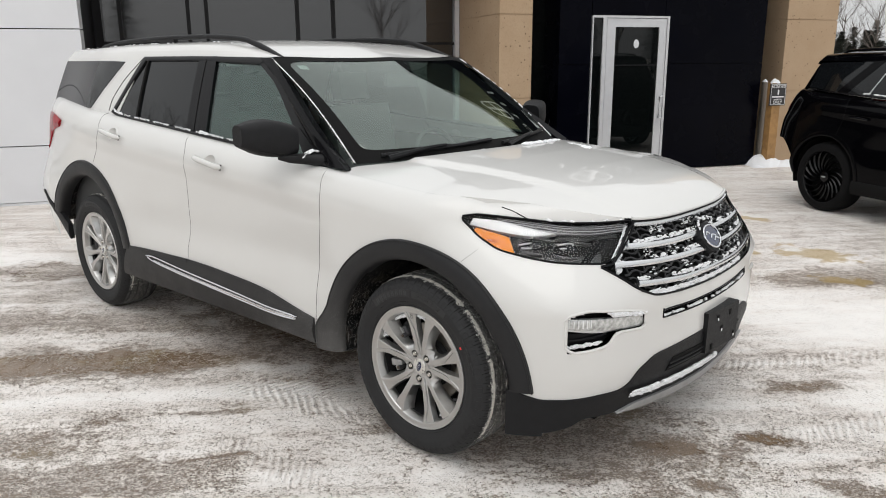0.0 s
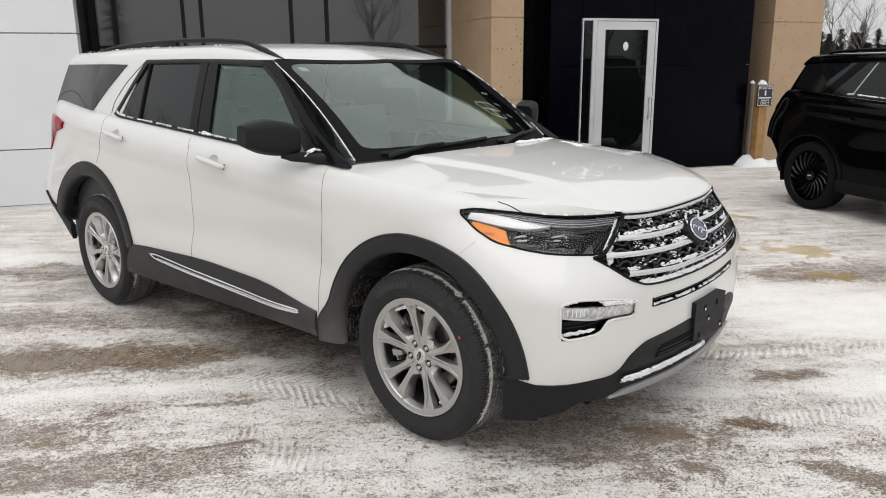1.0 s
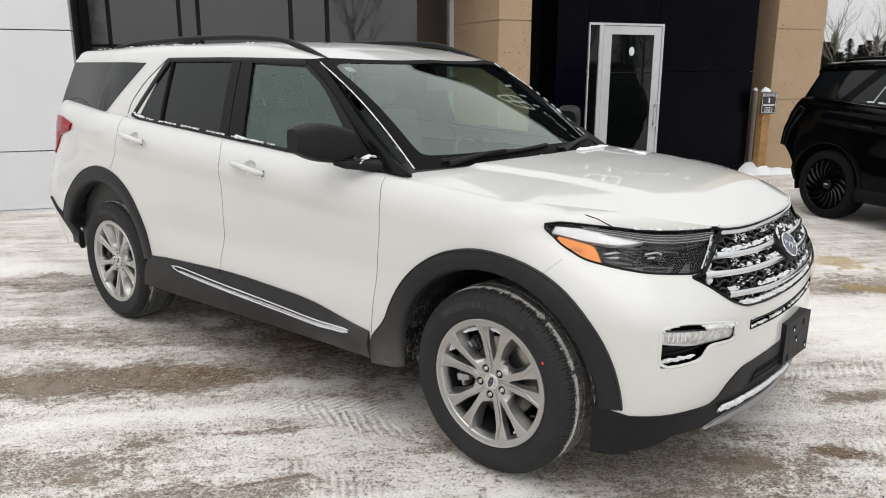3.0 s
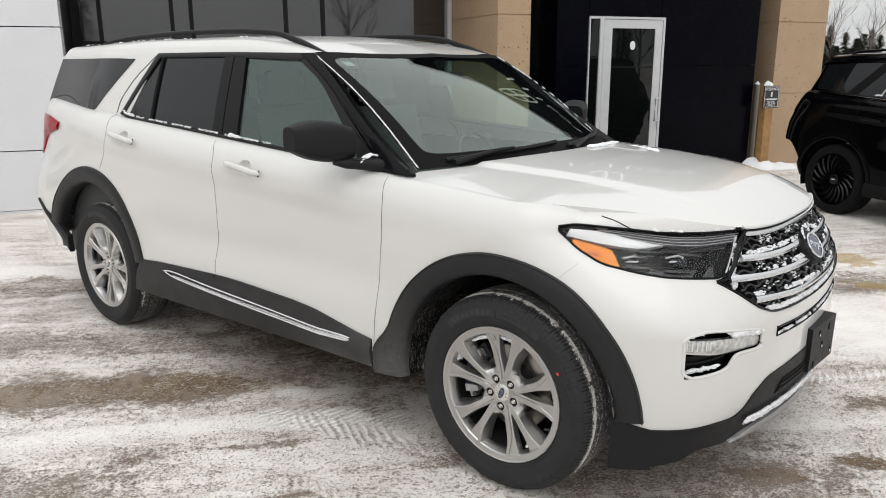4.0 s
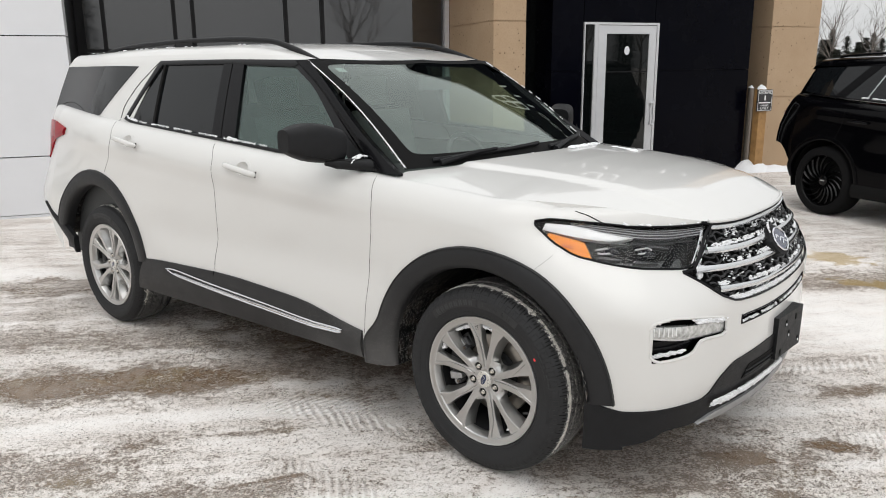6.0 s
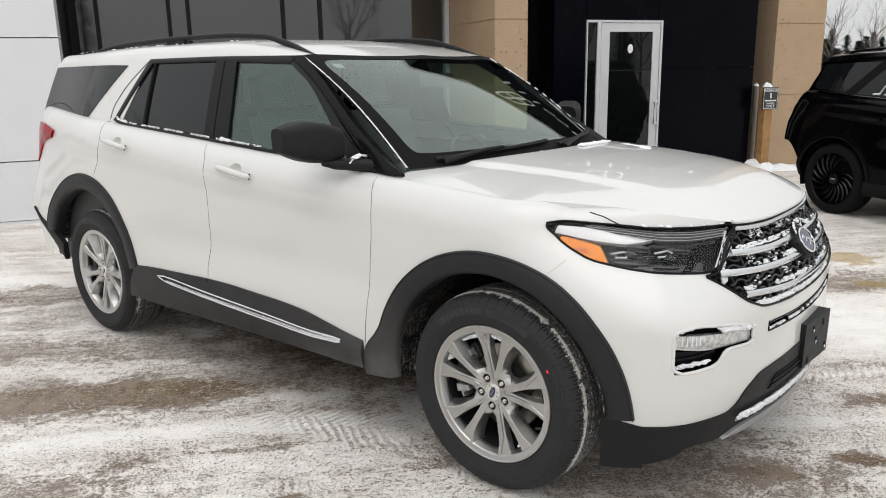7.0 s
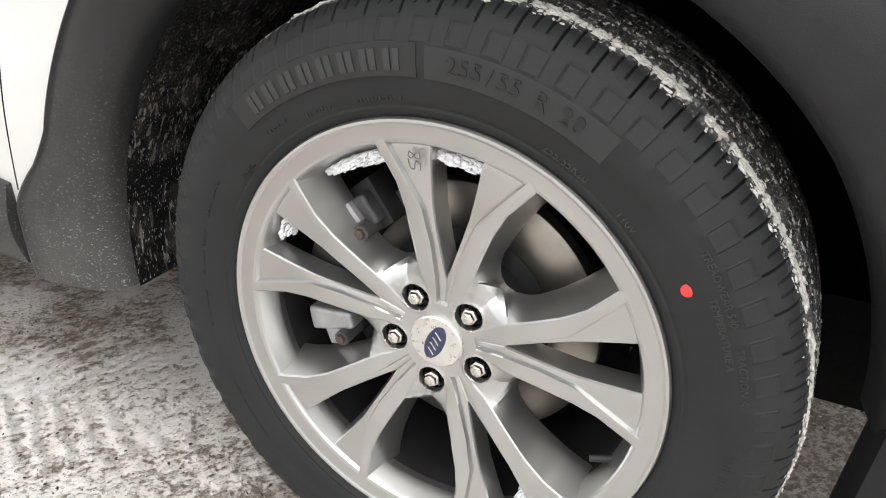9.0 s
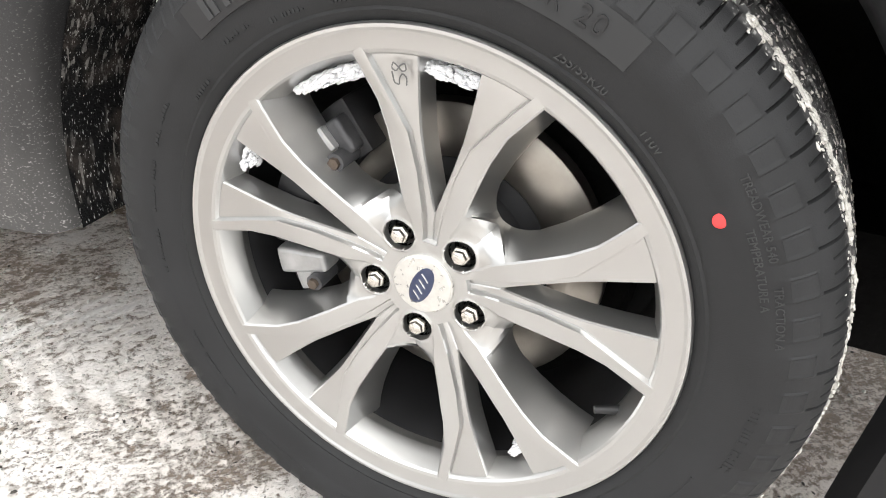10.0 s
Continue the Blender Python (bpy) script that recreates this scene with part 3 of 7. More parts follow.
def ground_material():
    m, t, b = nodes_of("packed_snow_on_asphalt")
    n = Net(t)
    co = n.node("ShaderNodeTexCoord").outputs["Object"]
    sep = n.node("ShaderNodeSeparateXYZ")
    n.link(co, sep.inputs[0])
    big = n.noise(co, 0.8, 5, 0.6, 0.5)
    mid = n.noise(co, 4.5, 8, 0.66, 0.4)
    streak = n.noise(n.mapped(co, -48, (0.45, 4.0, 1)), 1.7, 8, 0.62, 0.3)
    swirl = n.noise(n.mapped(co, -20, (0.8, 3.0, 1)), 2.6, 7, 0.65, 0.6)
    grain = n.mapped(co, -48, (0.80, 1.0, 1))
    crumb = n.noise(grain, 30, 8, 0.74, 0.2)
    fine = n.noise(grain, 105, 7, 0.78)
    grit = n.noise(grain, 190, 4, 0.7)
    ragged = n.math("ADD", n.math("MULTIPLY", n.math("SUBTRACT", mid, 0.5), 2.0), n.math("MULTIPLY", n.math("SUBTRACT", crumb, 0.5), 1.3))
    wet_and_shade = drift = press = None
    for cx, cy, rx, ry, turn, deep in PATCHES:
        k = n.span(oval(n, sep, cx, cy, rx, ry, turn, ragged), 0.55, 1.35, deep, 0.0)
        wet_and_shade = k if wet_and_shade is None else n.math("MAXIMUM", wet_and_shade, k)
    for cx, cy, rx, ry, turn, deep in DRIFTS:
        k = n.span(oval(n, sep, cx, cy, rx, ry, turn, ragged), 0.35, 1.35, deep, 0.0)
        drift = k if drift is None else n.math("MAXIMUM", drift, k)
    bend = n.math("MULTIPLY", n.math("SUBTRACT", n.noise(co, 2.0, 3), 0.5), 0.12)
    for cx, cy, rx, ry, turn, rib, pitch in TREADS:
        zone = n.span(oval(n, sep, cx, cy, rx, ry, turn, n.math("MULTIPLY", n.math("SUBTRACT", mid, 0.5), 1.8)), 0.55, 1.1, 1.0, 0.0)
        c, s = math.cos(radians(rib)), math.sin(radians(rib))
        along = n.math("ADD", n.math("ADD", n.math("MULTIPLY", sep.outputs["X"], c), n.math("MULTIPLY", sep.outputs["Y"], s)), bend)
        wave = n.math("SINE", n.math("MULTIPLY", along, 2 * math.pi / pitch))
        k = n.math("MULTIPLY", zone, wave)
        press = k if press is None else n.math("ADD", press, k)
    # how much snow lies, at the scale of a step
    lying = n.math("ADD", n.math("MULTIPLY", n.math("SUBTRACT", big, 0.5), 0.45), n.math("MULTIPLY", n.math("SUBTRACT", streak, 0.5), 0.95))
    lying = n.math("ADD", lying, n.math("MULTIPLY", n.math("SUBTRACT", swirl, 0.5), 0.45))
    lying = n.math("ADD", lying, n.math("MULTIPLY", n.math("SUBTRACT", mid, 0.5), 0.6))
    lying = n.math("SUBTRACT", n.math("ADD", lying, n.math("MULTIPLY", drift, 0.40)), n.math("MULTIPLY", wet_and_shade, 0.56))
    lying = n.math("ADD", lying, n.math("MULTIPLY", press, 0.08))
    # broken up into crumbs
    broken = n.math("ADD", n.math("MULTIPLY", n.math("SUBTRACT", crumb, 0.5), 1.6), n.math("MULTIPLY", n.math("SUBTRACT", fine, 0.5), 3.4))
    cover = n.span(n.math("ADD", n.math("ADD", lying, broken), 0.30), -0.22, 0.26)
    dirt = n.mix(n.noise(co, 7, 6), (0.21, 0.160, 0.125), (0.42, 0.340, 0.275))
    soaked = n.math("MULTIPLY", n.span(wet_and_shade, 0.55, 0.92), n.span(mid, 0.34, 0.55))
    dirt = n.mix(soaked, dirt, (0.215, 0.145, 0.088))
    dirt = n.mix(n.math("MULTIPLY", n.span(n.noise(co, 2.7, 5), 0.55, 0.68), 0.45), dirt, (0.36, 0.285, 0.17))
    snow = n.mix(n.span(lying, -0.35, 0.40), (0.80, 0.725, 0.665), (0.95, 0.925, 0.895))
    snow = n.mix(n.math("MULTIPLY", n.span(fine, 0.50, 0.34), 0.40), snow, (0.56, 0.475, 0.405))
    col = n.mix(cover, dirt, snow)
    speck = n.math("MULTIPLY", n.span(grit, 0.575, 0.625), n.span(n.noise(co, 5.0, 5), 0.36, 0.62))
    col = n.mix(n.math("MULTIPLY", speck, 0.80), col, (0.10, 0.085, 0.072))
    # worn yellow paint of the bay lines
    yel = None
    for cx, cy, rx, ry in ((0.25, 3.75, 0.30, 0.20), (0.60, 3.05, 0.18, 0.11), (-0.25, 3.45, 0.10, 0.08), (-0.8, 4.88, 0.22, 0.10)):
        d = n.math("MAXIMUM", n.math("ABSOLUTE", n.math("DIVIDE", n.math("SUBTRACT", sep.outputs["X"], cx), rx)), n.math("ABSOLUTE", n.math("DIVIDE", n.math("SUBTRACT", sep.outputs["Y"], cy), ry)))
        d = n.math("ADD", d, n.math("MULTIPLY", n.math("SUBTRACT", mid, 0.5), 4.5))
        k = n.span(d, 0.5, 1.1, 0.62, 0.0)
        yel = k if yel is None else n.math("MAXIMUM", yel, k)
    col = n.mix(yel, col, (0.50, 0.34, 0.10))
    n.link(col, b.inputs["Base Color"])
    rough = n.math("ADD", n.math("MULTIPLY", cover, 0.28), n.math("MULTIPLY", fine, 0.5))
    rough = n.math("SUBTRACT", rough, n.math("MULTIPLY", n.math("MULTIPLY", wet_and_shade, n.span(mid, 0.4, 0.5)), 0.22))
    n.link(n.math("ADD", rough, 0.22, True), b.inputs["Roughness"])
    b.inputs["Specular IOR Level"].default_value = 0.35
    h = n.math("ADD", n.math("MULTIPLY", fine, 0.50), n.math("MULTIPLY", grit, 0.16))
    h = n.math("ADD", h, n.math("MULTIPLY", crumb, 0.75))
    h = n.math("ADD", h, n.math("MULTIPLY", cover, 0.30))
    h = n.math("ADD", h, n.math("MULTIPLY", press, 0.40))
    bump = n.node("ShaderNodeBump", Strength=1.0, Distance=0.010)
    n.link(h, bump.inputs["Height"])
    n.link(bump.outputs[0], b.inputs["Normal"])
    return m


GROUND = ground_material()


def ground_z(x, y):
    far = 1 - smooth01(3, 7, math.hypot(x + 0.5, y + 0.8))
    z = 0.010 * noise.noise(Vector((x * 1.3, y * 1.3, 0))) + 0.007 * noise.noise(Vector((x * 5.5, y * 5.5, 4))) + 0.004 * noise.noise(Vector((x * 19, y * 19, 9)))
    return z * far - 0.006 * far


def spread(a, b, step, ends):
    inner = list(np.arange(a, b, step))
    return [a - e for e in ends[::-1]] + inner + [inner[-1] + e for e in ends]


xs = spread(-4.5, 2.2, 0.032, (0.15, 0.4, 0.9, 1.8, 4, 9, 20, 50, 120, 400, 1500))
ys = spread(-3.0, 1.6, 0.032, (0.15, 0.4, 0.9, 1.8, 4, 9, 20, 50, 120, 400, 1500))
ground = part("ground", grid([[(x, y, ground_z(x, y)) for x in xs] for y in ys]), GROUND)
tagged(ground, "asphalt lot under thin dirty packed snow", "ground", kind="structure")

# ---------------------------------------------------------------- building
BLD = pose(0, 0, 0, 0, 0, 60.3)
WHITE_PANEL = mat("white_metal_panel", (0.70, 0.71, 0.735), 0.38, vary=0.02, scale=2.5, coat=0.15)
DARKGREY = mat("dark_bronze_frame", (0.007, 0.007, 0.008), 0.4, Specular_IOR_Level=0.2)
DOORALU = mat("silver_door_aluminium", (0.60, 0.61, 0.63), 0.42, 0.35, vary=0.03, scale=12)
TALL, LOW = 5.6, 3.324  # the entrance block and the lower wings


def stone_material():
    m, t, b = nodes_of("tan_cast_stone")
    n = Net(t)
    co = n.node("ShaderNodeTexCoord").outputs["Object"]
    info = n.node("ShaderNodeObjectInfo")
    base = n.mix(n.noise(co, 3.0, 7, 0.6), (0.37, 0.255, 0.155), (0.465, 0.345, 0.23))
    base = n.mix(n.math("MULTIPLY", n.span(n.noise(co, 60, 4), 0.45, 0.7), 0.4), base, (0.33, 0.225, 0.135))
    pits = n.node("ShaderNodeTexVoronoi", Scale=17)
    n.link(n.mapped(co, 31, (1.0, 1.13, 0.87)), pits.inputs["Vector"])
    hole = n.math("MULTIPLY", n.span(pits.outputs["Distance"], 0.12, 0.20, 1, 0), n.span(n.noise(co, 9, 3), 0.48, 0.55))
    col = n.mix(hole, base, (0.14, 0.09, 0.05))
    n.link(col, b.inputs["Base Color"])
    b.inputs["Roughness"].default_value = 0.85
    h = n.math("SUBTRACT", n.math("MULTIPLY", n.noise(co, 90, 5), 0.25), hole)
    bump = n.node("ShaderNodeBump", Strength=1.0, Distance=0.006)
    n.link(h, bump.inputs["Height"])
    n.link(bump.outputs[0], b.inputs["Normal"])
    return m


def navy_material():
    m, t, b = nodes_of("navy_metal_panel")
    n = Net(t)
    co = n.node("ShaderNodeTexCoord").outputs["Object"]
    n.link(n.mix(n.noise(co, 1.5, 4), (0.0008, 0.0009, 0.0022), (0.0016, 0.0019, 0.0050)), b.inputs["Base Color"])
    b.inputs["Specular IOR Level"].default_value = 0.055
    n.link(n.span(n.noise(co, 2.5, 5), 0.3, 0.7, 0.16, 0.30), b.inputs["Roughness"])
    bump = n.node("ShaderNodeBump", Strength=0.5, Distance=0.004)
    n.link(n.noise(co, 1.1, 2), bump.inputs["Height"])
    n.link(bump.outputs[0], b.inputs["Normal"])
    return m


STONE, NAVY = stone_material(), navy_material()
DARKGLASS = mat("dark_window_glass", (0.012, 0.013, 0.015), 0.03, IOR=1.95)
DOORGLASS = mat("door_glass", (0.003, 0.004, 0.004), 0.02, Specular_IOR_Level=0.42)


def slab(name, x0, x1, y0, y1, z0, z1, material, parent, label="", edge=0.004):
    bm = bevel(box(bmesh.new(), x0, x1, y0, y1, z0, z1), edge, 1)
    return part(name, bm, material, parent, label)


building = thing("building", "dealership front of white panels, tan stone and navy panels", "building", kind="structure", at=BLD)
slab("core_wall", -5.9, -2.9, 6.56, 14, 0.0, LOW - 0.02, DARKGREY, building)
slab("core_wall", -2.9, 2.235, 8.0, 14, 0.0, LOW - 0.02, DARKGREY, building)
slab("core_wall", 2.24, 8.2, 8.0, 14, 0.0, TALL - 0.02, DARKGREY, building)
zs = (0.03, 0.692, 2.008, LOW)
for z0, z1 in zip(zs, zs[1:]):
    for x0, x1 in ((-5.95, -2.836),):
        slab("white_panel", x0 + 0.005, x1 - (0.005 if x1 < -3 else 0), 6.49, 6.55, z0 + 0.006, z1 - 0.006, WHITE_PANEL, building)
    slab("white_return_panel", -2.90, -2.838, 6.553, 6.80, z0 + 0.006, z1 - 0.006, WHITE_PANEL, building)
slab("return_wall", -2.90, -2.842, 6.803, 7.95, 0, LOW, DARKGREY, building)
slab("base_flashing", -5.95, -2.84, 6.50, 6.56, 0.0, 0.028, WHITE_PANEL, building)
# display window
win = slab("window_1", -2.84, 2.20, 7.93, 7.97, 0.35, LOW, DARKGREY, building, "dark framed display window")
cols = (-2.75, -2.50, -1.64, -1.40, -0.17, 0.34, 2.17)
for x0, x1 in zip(cols, cols[1:]):
    for z0, z1 in ((0.45, 1.86), (1.90, LOW - 0.06)):
        slab("pane", x0 + 0.02, x1 - 0.02, 7.88, 7.90, z0, z1, DARKGLASS, win, edge=0.002)
for x in cols[1:-1]:
    slab("mullion", x - 0.025, x + 0.025, 7.84, 7.93, 0.35, LOW, DARKGREY, win)
slab("transom", -2.75, 2.17, 7.85, 7.93, 1.86, 1.90, DARKGREY, win)
slab("window_jamb", 2.17, 2.235, 7.80, 7.93, 0.0, LOW, DOORALU, win)
slab("window_base", -2.84, 2.17, 7.85, 7.95, 0.0, 0.35, DARKGREY, win)


def stone_column(x0, x1, y0, y1, name, blocks):
    c = slab(name, x0 + 0.012, x1 - 0.012, y0 + 0.012, y1, 0.0, blocks[-1] - 0.004, STONE, building, "tan pitted cast stone column", 0.003)
    for z0, z1 in zip(blocks, blocks[1:]):
        slab("stone_block", x0, x1, y0, y1 - 0.05, z0 + 0.006, z1 - 0.006, STONE, c, edge=0.008)
    return c


stone_column(2.24, 2.71, 6.21, 7.84, "column_1", (0.0, 1.131, 2.221, 3.306))
slab("navy_fascia", 2.24, 3.20, 6.22, 7.84, 3.31, TALL - 0.005, NAVY, building)
stone_column(7.22, 8.20, 6.60, 8.3, "column_2", (0.0, 1.131, 2.221, 3.306, 4.396, TALL))
# dark recess and navy entrance panels
slab("recess_glass", 2.72, 3.25, 6.95, 6.99, 0.0, TALL, DOORGLASS, building)
slab("recess_frame", 2.86, 2.90, 6.90, 6.96, 0.0, TALL, DARKGREY, building)
for x0, x1, z0, z1 in ((3.235, 3.725, 0.02, 1.566), (3.235, 3.725, 1.574, 2.9), (3.733, 4.913, 2.246, 2.9), (4.921, 6.69, 1.574, 2.9), (4.995, 6.69, 0.02, 1.566), (3.235, 4.913, 2.908, TALL), (4.921, 6.69, 2.908, TALL)):
    slab("navy_panel", x0, x1, 6.45, 6.51, z0, z1, NAVY, building, edge=0.004)
slab("navy_infill", 4.917, 4.993, 6.46, 6.51, 1.570, 2.245, NAVY, building)
slab("navy_return", 6.64, 6.688, 6.512, 7.6, 0.02, TALL, NAVY, building)
slab("navy_return", 3.237, 3.285, 6.512, 7.0, 0.02, TALL, NAVY, building)
slab("navy_backing", 3.29, 6.63, 6.54, 6.58, 0.0, TALL, DARKGREY, building)
slab("parapet", -6.05, 2.195, 6.42, 14.1, LOW, LOW + 0.12, WHITE_PANEL, building)
slab("parapet", 2.20, 8.3, 6.16, 14.1, TALL, TALL + 0.12, WHITE_PANEL, building)
slab("block_side", 2.205, 2.235, 6.3, 14.0, LOW + 0.13, TALL - 0.01, NAVY, building)
# entrance door with a side light
door = slab("door_1", 3.735, 4.985, 6.47, 6.53, 0.0, 2.236, DARKGREY, building, "white framed glass entrance door, closed")
for name, x0, x1, z0, z1, y in (("door_frame", 3.735, 3.752, 0.0, 2.236, 6.43), ("door_frame", 3.752, 4.985, 2.205, 2.236, 6.43), ("door_frame", 3.905, 3.962, 0.0, 2.205, 6.43), ("door_frame", 4.950, 4.985, 0.0, 2.205, 6.43),
                             ("stile", 3.972, 4.108, 0.02, 2.198, 6.44), ("stile", 4.825, 4.945, 0.02, 2.198, 6.44), ("top_rail", 4.108, 4.825, 2.082, 2.198, 6.441), ("bottom_rail", 4.108, 4.825, 0.02, 0.25, 6.441)):
    slab(name, x0, x1, y, 6.475, z0, z1, DOORALU, door)
slab("door_pane", 4.105, 4.828, 6.455, 6.468, 0.24, 2.085, DOORGLASS, door, edge=0.001)
slab("side_pane", 3.75, 3.908, 6.455, 6.468, 0.02, 2.207, DOORGLASS, door, edge=0.001)
slab("push_bar", 4.108, 4.825, 6.448, 6.455, 1.545, 1.562, DARKGREY, door)
part("door_handle", tube([(4.925, 6.44, 1.105), (4.925, 6.385, 1.105), (4.86, 6.385, 1.10), (4.858, 6.385, 0.79), (4.925, 6.385, 0.785), (4.925, 6.44, 0.785)], 0.013, 8), DOORALU, door, "silver pull handle")
bm = bmesh.new()
bmesh.ops.create_uvsphere(bm, u_segments=24, v_segments=8, radius=1, matrix=Matrix.Translation((4.46, 6.452, 1.85)) @ Matrix.Diagonal((0.045, 0.004, 0.062, 1)))
part("door_sticker", bm, WHITE_PANEL, door, "white oval sticker")

# white emblem and raised characters high on the navy panels
SIGNFACE = mat("white_sign_acrylic", (0.82, 0.82, 0.82), 0.35)
emblem = part("wall_emblem", bevel(box(bmesh.new(), 4.42, 4.48, 6.37, 6.445, 4.05, 5.15), 0.01, 2), SIGNFACE, building, "white upright emblem of crossed bars")
part("emblem_bar", bevel(box(bmesh.new(), 4.10, 4.80, 6.38, 6.447, 4.57, 4.63), 0.01, 2), SIGNFACE, emblem)
part("emblem_ring", tube([(4.45 + 0.36 * math.copysign(abs(math.cos(t)) ** 0.5, math.cos(t)), 6.40, 4.60 + 0.52 * math.copysign(abs(math.sin(t)) ** 0.5, math.sin(t))) for t in np.linspace(0, 2 * math.pi, 49)[:-1]], 0.035, 6, closed=True), SIGNFACE, emblem)
for k in range(7):
    x = 3.62 + 0.44 * k
    if k in (3, 4):
        bm = tube([(x + 0.13 * math.cos(t), 6.40, 3.62 + 0.16 * math.sin(t)) for t in np.linspace(0, 2 * math.pi, 29)[:-1]], 0.018, 6, closed=True)
    else:
        bm = bevel(box(bmesh.new(), x - 0.02, x + 0.02, 6.38, 6.447, 3.47, 3.77), 0.006, 2)
    part("wall_character", bm, SIGNFACE, building)

# bollards with the parking sign, in a snow mound
WOOD = mat("weathered_yellow_wood", (0.34, 0.19, 0.07), 0.7, vary=0.25, scale=9, bump=0.002, bscale=60)
GREYPOST = mat("grey_steel_post", (0.22, 0.19, 0.16), 0.5, 0.4)
SIGNBLACK = mat("sign_black", (0.02, 0.02, 0.022), 0.45)
SIGNWHITE = mat("sign_white", (0.75, 0.75, 0.76), 0.5)


def on_building(x, y, z=0.0):
    return BLD @ Matrix.Translation((x, y, z))


post = part("sign_post", bevel(box(bmesh.new(), -0.075, 0.075, -0.06, 0.06, 0, 1.27), 0.02, 3), WOOD)
tagged(post, "yellow-brown wooden post with a black parking sign", "post")
post.matrix_world = on_building(6.845, 6.30)
sign = part("sign", bevel(box(bmesh.new(), -0.145, 0.145, -0.085, -0.065, 0.935, 1.265), 0.008, 2), SIGNBLACK, post, "black reserved parking sign")
for (w, z) in ((0.27, 0.95), (0.27, 1.25)):
    part("sign_border", box(bmesh.new(), -w / 2, w / 2, -0.0868, -0.0845, z - 0.003, z + 0.003), SIGNWHITE, sign)
for x in (-0.132, 0.132):
    part("sign_border", box(bmesh.new(), x - 0.003, x + 0.003, -0.0868, -0.0845, 0.953, 1.247), SIGNWHITE, sign)
for text, z, s in (("RESERVED", 1.215, 0.058), ("PARKING", 1.025, 0.036), ("ONLY", 0.982, 0.062)):
    bm = word(text, s, 0.001)
    bm.transform(Matrix.Translation((0, -0.0862, z)) @ Matrix.Rotation(radians(90), 4, "X"))
    part("sign_word", bm, SIGNWHITE, sign, smooth=False)
part("sign_mark", bevel(box(bmesh.new(), -0.013, 0.013, -0.0872, -0.0845, 1.10, 1.175), 0.004, 1), SIGNWHITE, sign)
part("sign_bar", box(bmesh.new(), -0.11, 0.11, -0.0868, -0.0845, 1.056, 1.076), SIGNWHITE, sign)


def mound(name, parent, rx, ry, h, seed, z=0.0, label="", base=0.0):
    rows = []
    for k in np.linspace(0, 1, 9):
        ring = []
        for j in range(24):
            t = 2 * math.pi * j / 24
            f = 1 + 0.28 * noise.noise(Vector((math.cos(t) * 1.7 + seed, math.sin(t) * 1.7, k)))
            ring.append((rx * k * f * math.cos(t), ry * k * f * math.sin(t), z + h * (1 - k ** 1.6) * (1 + 0.3 * noise.noise(Vector((math.cos(t) * 2 * k, math.sin(t) * 2 * k + seed, 2)))) + base))
        rows.append(ring)
    bm = grid(rows, wrap=True)
    bmesh.ops.remove_doubles(bm, verts=bm.verts, dist=1e-5)
    bmesh.ops.recalc_face_normals(bm, faces=bm.faces)
    return part(name, bm, SNOW, parent)


mound("snow_cap", post, 0.08, 0.065, 0.07, 1, 1.265)
post2 = part("post", tube([(0, 0, 0), (0, 0, 1.28)], 0.045, 14), GREYPOST)
tagged(post2, "grey steel bollard standing in snow", "post")
post2.matrix_world = on_building(6.91, 6.60)
mound("snow_cap", post2, 0.045, 0.045, 0.05, 2, 1.275)
for x, y, rx, ry, h, sd in ((6.82, 6.35, 0.34, 0.28, 0.20, 3), (7.15, 6.25, 0.40, 0.26, 0.12, 8), (6.60, 6.20, 0.22, 0.15, 0.06, 9)):
    o = mound("snow_mound", None, rx, ry, h, sd, 0, base=-0.03)
    o.matrix_world = on_building(x, y)
    tagged(o, "small mound of fresh white snow", "snow")

# ---------------------------------------------------------------- white SUV
SH = Shell()
suv = thing("suv", "pearl white SUV with black arch cladding, dusted with snow", "car")
HEAD_TOP = [(0.193, 1.056), (0.239, 1.063), (0.399, 1.046), (0.495, 1.032), (0.609, 1.030), (0.692, 1.036)]
HEAD_LOW = [(0.195, 1.040), (0.263, 0.985), (0.352, 0.941), (0.463, 0.918), (0.55, 0.904), (0.703, 0.894)]
GR_LOW = [(-0.655, 0.885), (-0.552, 0.796), (-0.46, 0.758), (-0.30, 0.746), (0, 0.741)]
GR_TOP = [(-0.44, 1.030), (-0.22, 1.028), (0, 1.027)]
FOG = [(-0.849, 0.719), (-0.839, 0.736), (-0.783, 0.752), (-0.65, 0.735), (-0.521, 0.708), (-0.52, 0.640), (-0.672, 0.651), (-0.709, 0.604), (-0.847, 0.585)]
FOG_HOLE = [(-0.692 + (a + 0.692) * 0.965, 0.675 + (b - 0.675) * 0.95) for a, b in FOG]
SLOT = [(-0.415, 0.690), (-0.2, 0.680), (0, 0.678), (0, 0.648), (-0.2, 0.650), (-0.411, 0.657)]
CHIN = [(-0.895, 0.393), (-0.735, 0.407), (-0.63, 0.406), (-0.59, 0.423), (-0.544, 0.475), (-0.454, 0.514), (-0.30, 0.520), (0, 0.53)]
CUPS = ((-1.485, 1.130), (-2.605, 1.209))
